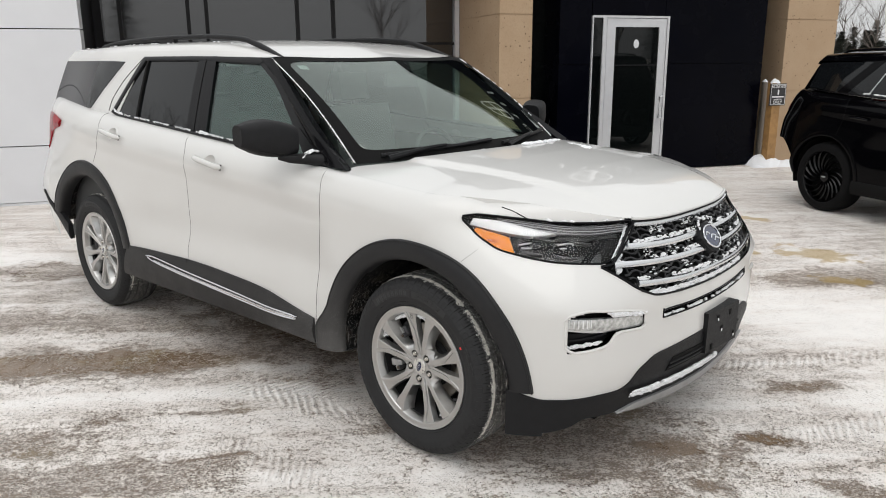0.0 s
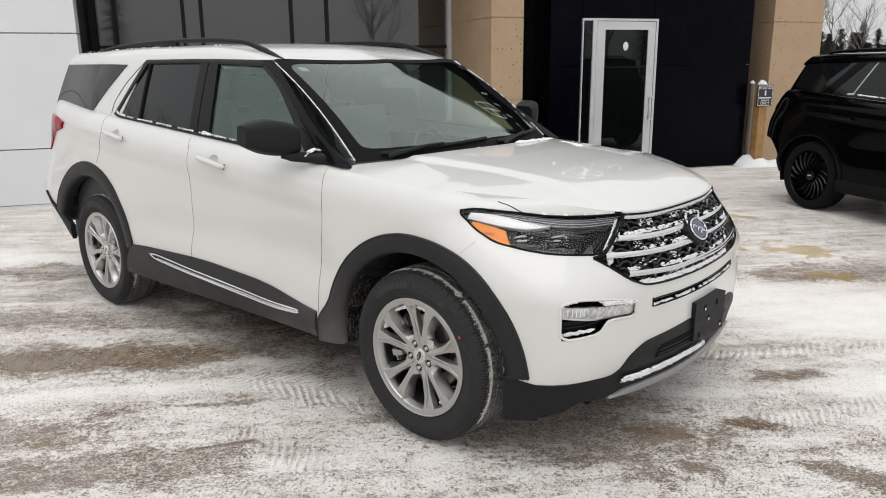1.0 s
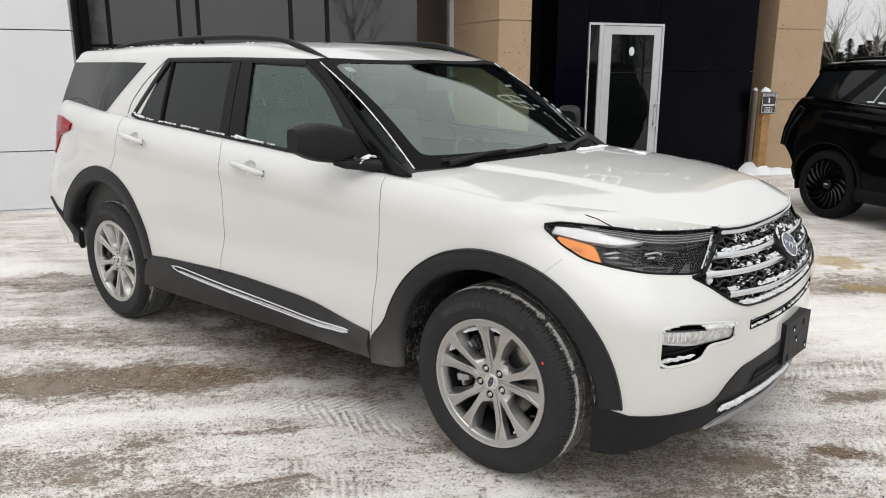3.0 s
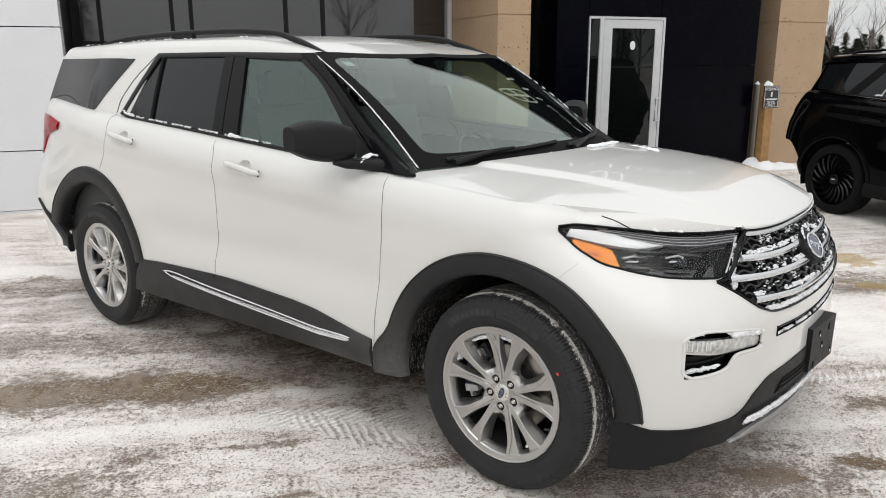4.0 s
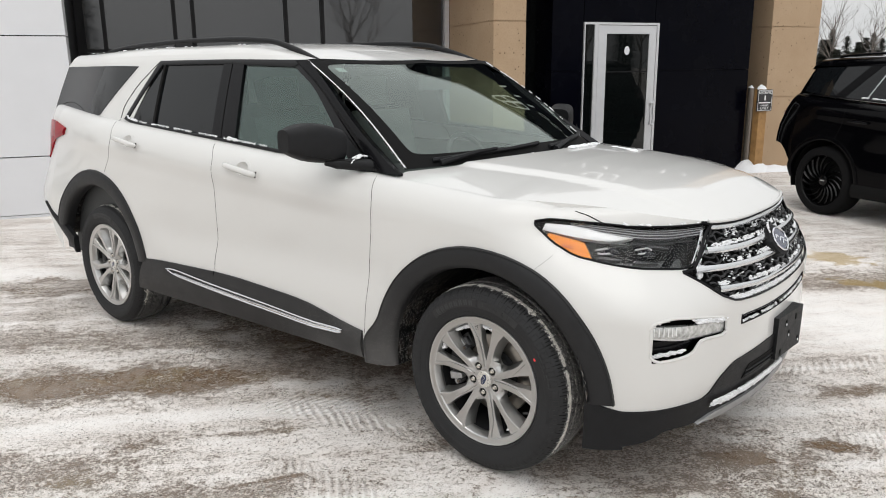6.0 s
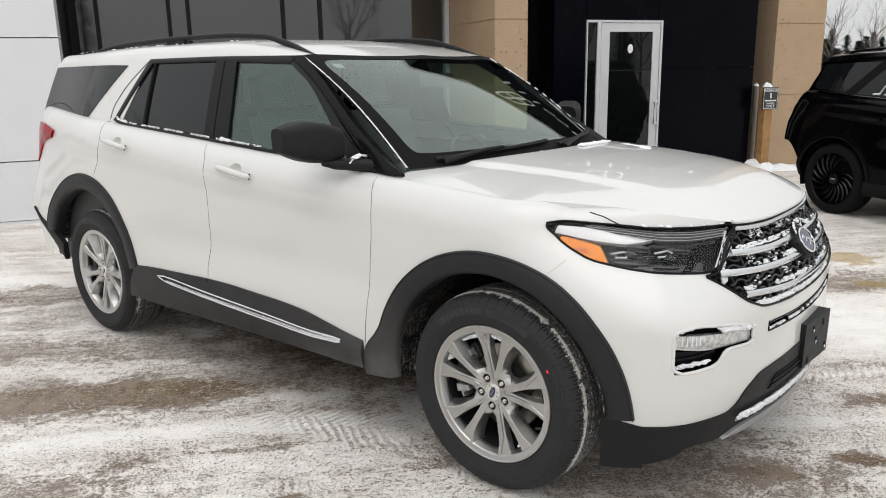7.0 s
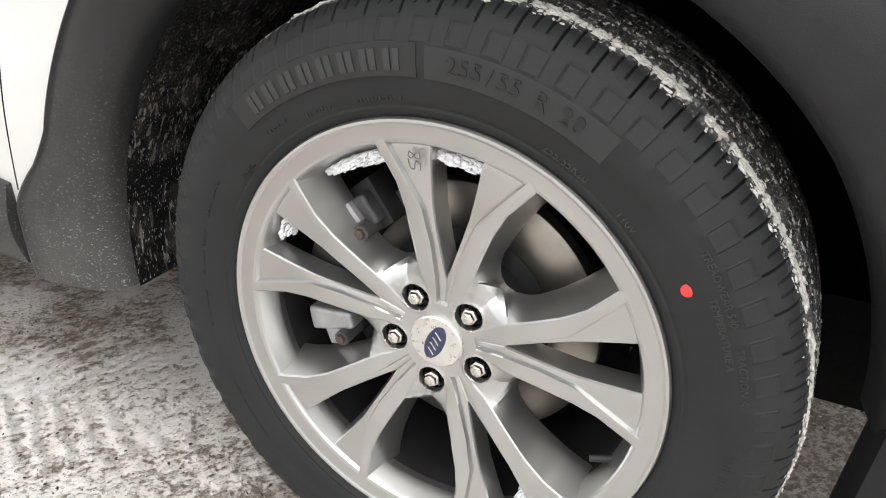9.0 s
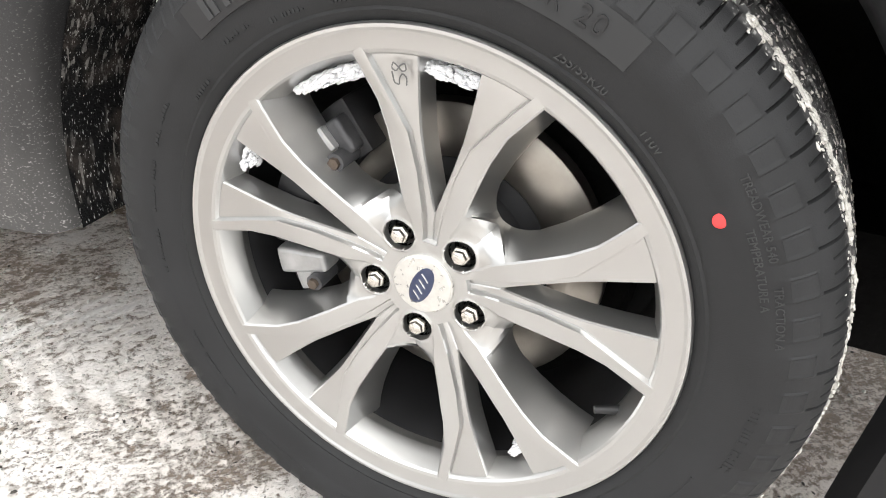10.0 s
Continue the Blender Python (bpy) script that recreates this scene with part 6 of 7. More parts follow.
    for a0, a1, rr in ((96, 106, 0.2925), (112, 120, 0.2925), (124, 131, 0.300), (140, 146, 0.290), (150, 160, 0.3135), (164, 176, 0.3135), (180, 190, 0.3135), (-14, 0, 0.331), (-30, -19, 0.318), (205, 222, 0.3135), (231, 246, 0.325), (255, 275, 0.325), (290, 312, 0.325)):
        bm = bmesh.new()
        t = a0
        while t < a1:
            w, tall = rows.uniform(0.35, 0.75), rows.choice((0.0032, 0.0040, 0.0040))
            depth = float(np.interp(rr, SIDE_R, SIDE_D)) - 0.0005
            for lo, hi in rows.choice((((-1, 1),), ((-1, -0.5), (0.4, 1)), ((-1, 0.2), (0.6, 1)))):
                vs = [bm.verts.new(wheel_point(r, q, depth)) for r, q in ((rr + lo * tall, t), (rr + lo * tall, t + w), (rr + hi * tall, t + w), (rr + hi * tall, t))]
                bm.faces.new(vs)
                vs2 = [bm.verts.new(v.co + Vector((0, 0.0012, 0))) for v in vs]
                for i in range(4):
                    bm.faces.new((vs[i], vs[(i + 1) % 4], vs2[(i + 1) % 4], vs2[i]))
            t += w + (rows.uniform(0.25, 0.4) if rows.random() > 0.14 else 1.4)
        bmesh.ops.recalc_face_normals(bm, faces=bm.faces)
        tagged(part("small_writing", bm, RUBBER, tyre), kind="stuff")
    if first:
        bm = bmesh.new()
        bmesh.ops.create_uvsphere(bm, u_segments=20, v_segments=8, radius=1, matrix=Matrix.Translation(wheel_point(0.3085, 31.5, -0.0098)) @ Matrix.Diagonal((0.0062, 0.0009, 0.0066, 1)))
        part("paint_dot", bm, REDPAINT, tyre, "red paint dot")
        for start, strokes in ((0.2150, ((0.010, 0.018), (0.009, 0.008), (0.004, 0.006), (0.0035, 0.012), (0.0, 0.017), (-0.004, 0.013), (-0.003, 0.006))),
                               (0.2270, ((0.008, 0.014), (0.010, 0.009), (0.006, 0.006), (0.001, 0.012), (-0.003, 0.014), (-0.004, 0.008), (0.0, 0.006), (0.005, 0.012), (0.008, 0.014)))):
            line = poly([(b, a) for a, b in strokes], 30)
            pts = [wheel_point(start + b - 0.006, 94.5 + math.degrees(a / 0.225), face_depth(start + b) - 0.0002) for b, a in line]
            part("mark_digit", tube(pts, 0.0007, 5), MARK, rim, "handwritten digit")
    return rim


DARKIRON = mat("dark_painted_iron", (0.03, 0.03, 0.032), 0.6, 0.3, vary=0.3, scale=30)
NUT = mat("plated_nut", (0.70, 0.67, 0.62), 0.22, 1.0)
for x in (0.0, -3.025):
    wheel(pose(x, -0.85, 0.386, 0, 0 if x == 0 else 23, 0), first=(x == 0))
    wheel(pose(x, 0.85, 0.386, 0, 0, 180))


import itertools

GOLD = (1 + 5 ** 0.5) / 2
CLOD = [Vector(p).normalized() for a in (-1, 1) for b in (-GOLD, GOLD) for p in ((0, a, b), (a, b, 0), (b, 0, a))]
CLOD_FACES = [(i, j, k) if (CLOD[j] - CLOD[i]).cross(CLOD[k] - CLOD[i]).dot(CLOD[i]) > 0 else (i, k, j)
              for i, j, k in itertools.combinations(range(12), 3) if max((CLOD[i] - CLOD[j]).length, (CLOD[j] - CLOD[k]).length, (CLOD[i] - CLOD[k]).length) < 1.1]


def snow_lumps(name, spots, size, parent, material, seed, label=""):
    """Loose snow as many small uneven clods."""
    rnd = random.Random(seed)
    verts, faces = [], []
    for p, axis, up in spots:
        s = size * rnd.uniform(0.45, 1.3)
        a, u = Vector(axis).normalized(), Vector(up).normalized()
        w = a.cross(u) * (s * rnd.uniform(0.5, 1.0))
        a, u = a * (s * rnd.uniform(0.8, 2.0)), u * (s * rnd.uniform(0.4, 0.8))
        n = len(verts)
        for c in CLOD:
            k = rnd.uniform(0.7, 1.4)
            verts.append(p + (a * c.x + u * c.y + w * c.z) * k)
        faces += [(n + i, n + j, n + k) for i, j, k in CLOD_FACES]
    me = bpy.data.meshes.new(name)
    me.from_pydata(verts, [], faces)
    me.polygons.foreach_set("use_smooth", [True] * len(me.polygons))
    me.materials.append(material)
    o = new(name, me)
    if parent is not None:
        o.parent = parent
    return tagged(o, label, kind="stuff")


rnd = random.Random(5)
for wx in (0.0, -3.025):
    spots, dust = [], []
    for k in range(17000 if wx == 0 else 900):
        t = rnd.uniform(-35, 118)
        thick = 0.8 * noise.noise(Vector((t * 0.22, wx, 3))) + 0.8 * noise.noise(Vector((t * 1.1, wx, 8)))
        if thick < -0.12:
            continue
        d = 0.0470 + rnd.gauss(0, 0.0042 + 0.0075 * max(thick, 0))
        tan = Vector((-math.sin(radians(t)), 0, math.cos(radians(t))))
        rad = Vector((math.cos(radians(t)), 0, math.sin(radians(t))))
        spots.append((wheel_point(0.3865 + rnd.uniform(-0.003, 0.0035 + 0.003 * max(thick, 0)), t, d) + Vector((wx, -0.85, 0.386)), tan, rad))
    for k in range(9000 if wx == 0 else 500):
        t = rnd.uniform(-40, 178)
        d = rnd.choice((0.034, 0.058, 0.066, 0.087, 0.087, 0.110, 0.140)) + rnd.gauss(0, 0.005)
        if noise.noise(Vector((t * 0.8, wx + d * 90, 13))) < 0.12:
            continue
        tan = Vector((-math.sin(radians(t)), 0, math.cos(radians(t))))
        rad = Vector((math.cos(radians(t)), 0, math.sin(radians(t))))
        r = float(np.interp(d, (0.024, 0.032, 0.042, 0.07, 0.125), (0.3850, 0.3872, 0.3890, 0.3925, 0.394)))
        dust.append((wheel_point(r, t, d) + Vector((wx, -0.85, 0.386)), tan, rad))
    snow_lumps("tread_snow", spots, 0.0023 if wx == 0 else 0.004, suv, DIRTYSNOW, 3)
    snow_lumps("tread_snow", dust, 0.0011 if wx == 0 else 0.002, suv, DIRTYSNOW, 4)
# snow caught in the barrel of the front wheel
for a0, a1, dd, n in ((96, 128, 0.030, 46), (76, 92, 0.030, 22), (152, 158, 0.03, 8), (-58, -44, 0.034, 26)):
    spots = []
    for k in range(n * 16):
        t = rnd.uniform(a0, a1)
        deep = math.sin(math.pi * (t - a0) / (a1 - a0)) ** 0.5
        spots.append((wheel_point(0.2310 - rnd.uniform(0, 0.013) * deep - (0.008 if a0 < 0 else 0), t, dd + rnd.uniform(-0.008, 0.014)) + Vector((0, -0.85, 0.386)), Vector((-math.sin(radians(t)), 0, math.cos(radians(t)))), Vector((-math.cos(radians(t)), 0, -math.sin(radians(t))))))
    snow_lumps("rim_snow", spots, 0.0040, suv, SNOW, 7)

# brakes behind the spokes
for x in (0.0, -3.025):
    for sg in (-1, 1):
        m = pose(x, sg * 0.85, 0.386, 0, 0, 0 if sg < 0 else 180)
        disc = part("brake_disc", lathe([(0.110, 0.107 - LIP), (0.113, 0.1055 - LIP), (0.168, 0.1055 - LIP), (0.170, 0.107 - LIP), (0.170, 0.128 - LIP), (0.11, 0.128 - LIP)], 72), STEEL, suv, "machined steel brake disc")
        disc.matrix_local = m
        part("disc_hat", lathe([(0.0, 0.066 - LIP), (0.070, 0.066 - LIP), (0.085, 0.070 - LIP), (0.092, 0.100 - LIP), (0.111, 0.104 - LIP), (0.111, 0.11 - LIP)], 60), DARKIRON, disc)
        cal = part("brake_caliper", bevel(arc_plate(0.140, 0.203, 126, 203, 0.074, 0.07, 20), 0.004, 2), DARKIRON, suv, "cast brake caliper")
        cal.matrix_local = m
        part("caliper_bridge", bevel(arc_plate(0.150, 0.198, 150, 184, 0.050, 0.03, 10), 0.006, 2), DARKIRON, cal)
        part("caliper_ear", bevel(arc_plate(0.150, 0.190, 128, 146, 0.055, 0.03, 8), 0.006, 3), IRON, cal)
        part("spring_clip", bevel(arc_plate(0.163, 0.190, 133, 139, 0.046, 0.012, 4), 0.003, 2), BRIGHTCAST, cal, "bright spring clip")
        part("spring_clip", bevel(arc_plate(0.146, 0.168, 138, 144, 0.045, 0.014, 4), 0.003, 2), BRIGHTCAST, cal)
        part("bracket", bevel(arc_plate(0.132, 0.196, 186, 196, 0.046, 0.03, 6), 0.006, 3), BRIGHTCAST, cal, "pale cast bracket")
        part("bracket", bevel(arc_plate(0.150, 0.180, 195, 204, 0.050, 0.03, 6), 0.006, 3), BRIGHTCAST, cal)
        for t, r in ((135, 0.152), (199, 0.147)):
            part("slide_pin", tube([wheel_point(r, t, 0.038), wheel_point(r, t, 0.075)], 0.010, 12), IRON, cal)
            part("pin_bolt", tube([wheel_point(r, t, 0.033), wheel_point(r, t, 0.040)], 0.0065, 6), RUSTED, cal)
        part("hose", tube([wheel_point(0.128, 150, 0.07), wheel_point(0.138, 143, 0.05), wheel_point(0.150, 150, 0.046), wheel_point(0.17, 158, 0.06)], 0.005, 8), VALVE, cal)
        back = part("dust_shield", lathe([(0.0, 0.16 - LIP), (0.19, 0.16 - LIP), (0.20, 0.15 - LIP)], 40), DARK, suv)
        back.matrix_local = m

# ---------------------------------------------------------------- black SUV
BLACKPAINT = mat("black_paint", (0.0015, 0.0015, 0.002), 0.08, Specular_IOR_Level=0.09)
BLACKALLOY = mat("gloss_black_alloy", (0.003, 0.003, 0.0035), 0.22, Specular_IOR_Level=0.25)
DARKRED = mat("smoked_red_lens", (0.05, 0.004, 0.006), 0.15)
TYRE2 = mat("dark_tyre_rubber", (0.006, 0.006, 0.0065), 0.75, bump=0.002, bscale=120, Specular_IOR_Level=0.12)
S2 = Shell(base=2.90, belt=(1.075, 0.062), roof=1.715, nose=0.90, tail=-3.84, wide=0.955)
suv2 = thing("parked_suv", "glossy black SUV with black wheels, snow along its windows", "car", at=pose(2.63, 5.15, 0, 0, 0, -29.7))
build_body(S2, suv2, BLACKPAINT, [("quarter_panel", S2.tail, -2.66), ("rear_door", -2.66, -1.75), ("front_door", -1.75, -0.62), ("front_fender", -0.62, 0.0)], wells=((0.0, 0.38, 0.46), (-2.90, 0.38, 0.46)))
build_roof(S2, suv2, BLACKPAINT, end=-3.74)
g = build_screen(S2, suv2, PRIVACY)
T2 = on_upper(S2, 0.004)
both(part("side_glass", ribbon(T2, [(-3.48, 1.33), (-2.6, 1.262), (-0.75, 1.15)], [(-3.55, 1.585), (-2.5, 1.605), (-1.36, 1.59)], 50, 10, 0.01), PRIVACY, suv2))
both(part("rear_pillar", ribbon(on_upper(S2, 0.008), [(-2.93, 1.275), (-2.60, 1.605)], [(-2.80, 1.27), (-2.47, 1.605)], 14, 3, 0.02), BLACKPAINT, suv2))
both(part("middle_pillar", ribbon(on_upper(S2, 0.008), [(-1.82, 1.22), (-1.86, 1.61)], [(-1.70, 1.22), (-1.76, 1.61)], 10, 3, 0.02), BLACKPAINT, suv2))
both(part("belt_trim", ribbon(on_upper(S2, 0.010), [(-3.4, 1.302), (-2.6, 1.252), (-0.7, 1.135)], [(-3.4, 1.312), (-2.6, 1.264), (-0.7, 1.150)], 40, 2, 0.02), GLOSS, suv2))
both(part("window_divider", ribbon(on_upper(S2, 0.009), [(-2.52, 1.27), (-2.36, 1.60)], [(-2.505, 1.27), (-2.345, 1.60)], 10, 2, 0.01), SATIN, suv2))
both(part("tail_lamp", ribbon(on_side(S2, 0.006), [(-3.80, 1.06), (-3.74, 1.05), (-3.64, 1.07)], [(-3.80, 1.16), (-3.74, 1.155), (-3.64, 1.13)], 14, 3, 0.02), DARKRED, suv2))
for cx in (0.0, -2.90):
    both(part("wheel_arch_moulding", arc_band(on_side(S2), cx, 0.38, 0.44, 0.495, 0, 180, 50, 0.006), BLACKPAINT, suv2))
both(part("sill_cladding", ribbon(on_side(S2, 0.008), [(-2.47, 0.26), (-0.45, 0.26)], [(-2.47, 0.40), (-0.45, 0.37)], 30, 6, 0.04, 0.02), GAP, suv2))
both(part("door_handle", ribbon(on_side(S2, 0.022), [(-2.60, 1.040), (-2.48, 1.030), (-2.36, 1.025)], [(-2.60, 1.056), (-2.48, 1.058), (-2.36, 1.045)], 16, 3, 0.015, 0.006), GLOSS, suv2))
both(part("panel_gap", edge_line(on_side(S2, 0.0), [(-2.68, 1.22), (-2.66, 1.10), (-2.70, 0.98), (-2.76, 0.84)], 0.0025, 30), GAP, suv2))
both(part("panel_gap", edge_line(on_side(S2, 0.0), [(-1.74, 1.16), (-1.72, 0.9), (-1.75, 0.42)], 0.0025, 30), GAP, suv2))
for sg in (-1, 1):
    part("roof_rail", tube([(x, sg * 0.60, S2.roof_z(x, 0.62) + 0.035 * math.sin(math.pi * k) ** 0.4) for k, x in ((k, -1.45 - 1.75 * k) for k in np.linspace(0, 1, 24))], 0.013, 8), GLOSS, suv2)
rows = [[(-3.70 + 0.05 * t * t, t * (S2.upper_y(-3.6, 1.36 + 0.26 * v) - 0.04), 1.30 + 0.33 * v) for t in np.linspace(-1, 1, 9)] for v in np.linspace(0, 1, 8)]
part("rear_window", grid(rows), PRIVACY, suv2)


def turbine_wheel(m):
    """Black wheel with many slanted blades."""
    tyre = part("wheel", lathe([(0.278, 0.115), (0.287, 0.128), (0.33, 0.134), (0.355, 0.126), (0.372, 0.105), (0.379, 0.06), (0.380, 0.0), (0.379, -0.06), (0.372, -0.105), (0.33, -0.13), (0.278, -0.11)], 72), TYRE2, suv2, "black alloy wheel with slanted blades")
    tyre.matrix_local = m
    rim = part("rim", lathe([(0.20, -0.10), (0.255, -0.09), (0.262, 0.06), (0.268, 0.105), (0.276, 0.118), (0.281, 0.114)], 72), BLACKALLOY, tyre)
    part("backing", lathe([(0.0, 0.02), (0.26, 0.02)], 40), DARK, tyre)
    for k in range(18):
        a = 20.0 * k
        pts = []
        for q in np.linspace(0, 1, 9):
            r = 0.045 + 0.215 * q
            t = radians(a + 34 * q ** 1.3)
            pts.append((r, t))
        rows = []
        for i, (r, t) in enumerate(pts):
            w = radians(5.2 - 2.2 * i / 8)
            d0 = 0.085 + 0.022 * (i / 8)
            rows.append([(r * math.cos(t - w), d0, r * math.sin(t - w)), (r * math.cos(t), d0 + 0.012, r * math.sin(t)), (r * math.cos(t + w), d0 - 0.004, r * math.sin(t + w)), (r * math.cos(t), d0 - 0.03, r * math.sin(t))])
        bm = grid(rows, wrap=True)
        bmesh.ops.recalc_face_normals(bm, faces=bm.faces)
        part("blade", bm, BLACKALLOY, tyre)
    hub = part("hub_cap", lathe([(0.0, 0.100), (0.04, 0.100), (0.058, 0.092), (0.062, 0.06)], 32), BLACKALLOY, tyre)
    part("hub_mark", box(bmesh.new(), -0.025, 0.025, 0.1005, 0.1025, -0.006, 0.006), SATIN, tyre)
    return tyre


for x in (0.0, -2.90):
    turbine_wheel(pose(x, -0.82, 0.378, 0, 0, 180))
    turbine_wheel(pose(x, 0.82, 0.378, 0, 0, 0))
for cx in (0.0, -2.90):
    for sg in (-1, 1):
        part("wheel_liner", grid([[(cx + 0.44 * math.cos(radians(t)), sg * y, 0.38 + 0.44 * math.sin(radians(t))) for y in (0.93, 0.7, 0.45)] for t in np.linspace(-15, 195, 30)]), DARK, suv2)
part("underbody", box(bmesh.new(), -3.7, 0.7, -0.66, 0.66, 0.22, 0.42), DARK, suv2)
rnd = random.Random(11)
spots = []
for k in range(150):
    x = rnd.uniform(-2.56, -0.9)
    if noise.noise(Vector((x * 4, 0, 0))) < -0.2:
        continue
    z = float(np.interp(x, (-2.6, -0.7), (1.280, 1.166)))
    spots.append((on_upper(S2, 0.010)(x, z + rnd.uniform(0, 0.008)), Vector((1, 0, 0)), Vector((0, 0, 1))))
for o in suv2.children:
    # the hatch leans forward above the bumper, which tucks under below
    if o.name.startswith("wheel") and not o.name.startswith("wheel_arch"):
        continue
    for v in o.data.vertices:
        k = smooth01(0, 1, (-2.95 - v.co.x) / 0.85)
        v.co.x += k * float(np.interp(v.co.z, (0.3, 0.5, 0.95, 1.12, 1.55, 1.65, 1.72), (0.22, 0.02, 0.0, 0.05, 0.25, 0.32, 0.36)))
o = snow_lumps("belt_snow", spots, 0.010, suv2, SNOW, 4)

# ---------------------------------------------------------------- trees past the building and behind the walk
GRIT = mat("dark_grit", (0.06, 0.052, 0.045), 0.8, vary=0.4, scale=50)
BARK = mat("grey_bark", (0.13, 0.112, 0.10), 0.9, vary=0.3, scale=6, bump=0.01, bscale=20)
NEEDLE = mat("dark_conifer_needles", (0.060, 0.066, 0.052), 0.9, vary=0.4, scale=3)


def bare_tree(x, y, h, seed, label="bare leafless deciduous tree with grey bark"):
    rnd = random.Random(seed)
    tree = thing("tree", label, "tree", at=pose(x, y, 0, 0, 0, rnd.uniform(0, 360)))
    trunk_pts = [(0.06 * h * 0.1 * math.sin(k * 2 + seed) * k, 0.04 * h * 0.1 * math.cos(k * 3 + seed) * k, h * 0.62 * k) for k in np.linspace(0, 1, 8)]
    part("trunk", tube(trunk_pts, [0.011 * h * (1 - 0.72 * k) for k in np.linspace(0, 1, 8)], 8), BARK, tree)
    bm = bmesh.new()

    def branch(p, d, length, r, level):
        pts, q, dd = [p], Vector(p), Vector(d)
        n = 4
        for _ in range(n):
            dd = (dd + Vector((rnd.uniform(-0.22, 0.22), rnd.uniform(-0.22, 0.22), rnd.uniform(-0.02, 0.20)))).normalized()
            q = q + dd * length / n
            pts.append(q.copy())
        tube(pts, [r * (1 - 0.65 * i / n) for i in range(n + 1)], 4 if level else 5, bm)
        if level < 3:
            for _ in range(4 if level < 2 else 3):
                i = rnd.randint(1, n)
                nd = (dd + Vector((rnd.uniform(-0.9, 0.9), rnd.uniform(-0.9, 0.9), rnd.uniform(-0.1, 0.6)))).normalized()
                branch(pts[i], nd, length * rnd.uniform(0.45, 0.68), r * 0.42, level + 1)

    for k in range(11):
        f = rnd.uniform(0.3, 1.0)
        p = Vector(trunk_pts[int(f * 7)])
        a = rnd.uniform(0, 2 * math.pi)
        branch(p, Vector((math.cos(a) * 0.6, math.sin(a) * 0.6, 0.8)).normalized(), h * rnd.uniform(0.24, 0.42), 0.0040 * h, 0)
    tagged(part("crown", bm, BARK, tree), kind="stuff")
    return tree


def conifer(x, y, h, seed):
    rnd = random.Random(seed)
    tree = thing("tree", "dark evergreen conifer with ragged drooping boughs", "tree", group="evergreens past the building", at=pose(x, y, 0, 0, 0, rnd.uniform(0, 360)))
    part("trunk", tube([(0, 0, 0), (0, 0, h * 0.5), (0, 0, h)], [0.02 * h, 0.012 * h, 0.002 * h], 7), BARK, tree)
    bm = bmesh.new()
    z = h * 0.10
    while z < h * 0.98:
        reach = (1 - z / h) ** 0.8 * h * 0.34 * rnd.uniform(0.6, 1.15) + 0.10
        for _ in range(11):
            a = rnd.uniform(0, 2 * math.pi)
            L = reach * rnd.uniform(0.55, 1.15)
            for q in range(7):
                f = (q + 0.6) / 7
                c = Vector((math.cos(a) * L * f, math.sin(a) * L * f, z - 0.20 * L * f + rnd.uniform(-0.05, 0.05)))
                for _ in range(3):
                    d = Vector((math.cos(a + rnd.uniform(-1.1, 1.1)), math.sin(a + rnd.uniform(-1.1, 1.1)), rnd.uniform(-0.5, 0.35))) * rnd.uniform(0.16, 0.34) * (1.15 - 0.4 * f)
                    s = d.cross(Vector((0, 0, 1))).normalized() * 0.045
                    vs = [bm.verts.new(c - s), bm.verts.new(c + s), bm.verts.new(c + d)]
                    bm.faces.new(vs)
        z += h * 0.026
    tagged(part("crown", bm, NEEDLE, tree, smooth=False), kind="stuff")
    return tree


EYE0 = Vector((2.07, -3.07, 0))
AIM = Vector((-0.246, 0.969, 0))
ACROSS = Vector((0.969, 0.246, 0))


def beyond(dist, off):
    p = EYE0 + AIM * dist + ACROSS * off
    return p.x, p.y


evergreens = [conifer(*beyond(96, -6.5), 4.9, 1), conifer(*beyond(100, -4.2), 5.6, 2), conifer(*beyond(92, -1.5), 4.4, 3)]
for k, (d, off, s) in enumerate(((102, 0.8, 1.0), (97, 3.2, 0.9), (104, 5.4, 1.15), (95, 7.6, 0.85), (101, 10.0, 1.0), (98, -9.0, 0.9), (105, -2.6, 1.05), (99, 12.6, 1.1), (94, 2.0, 0.8), (103, 7.0, 1.0), (100, -11.5, 1.1), (98, -5.3, 0.9), (106, -3.4, 1.1), (108, -6.9, 1.0), (104, -1.9, 0.95), (97, -0.4, 1.05), (107, 1.9, 1.1), (99, 4.4, 1.0), (102, -7.9, 0.85), (105, 6.2, 1.0))):
    o = copy_thing(evergreens[k % 3], pose(*beyond(d, off), -0.1, 0, 0, 47 * k))
    o.scale = (s, s, s)
rnd = random.Random(14)
for k in range(46):
    o = copy_thing(evergreens[k % 3], pose(*beyond(rnd.uniform(96, 118), -10 + 0.46 * k + rnd.uniform(-0.3, 0.3)), -0.2, 0, 0, 61 * k))
    s = rnd.uniform(0.55, 1.0)
    o.scale = (s * 1.25, s * 1.25, s)
for d, off, h, s in ((92, -3.6, 12.5, 22), (96, -1.4, 10.0, 27), (94, 1.8, 11.0, 28), (88, -5.1, 13.0, 21), (93, -8.0, 11.0, 24), (95, 5.6, 9.5, 25)):
    bare_tree(*beyond(d, off), h, s)
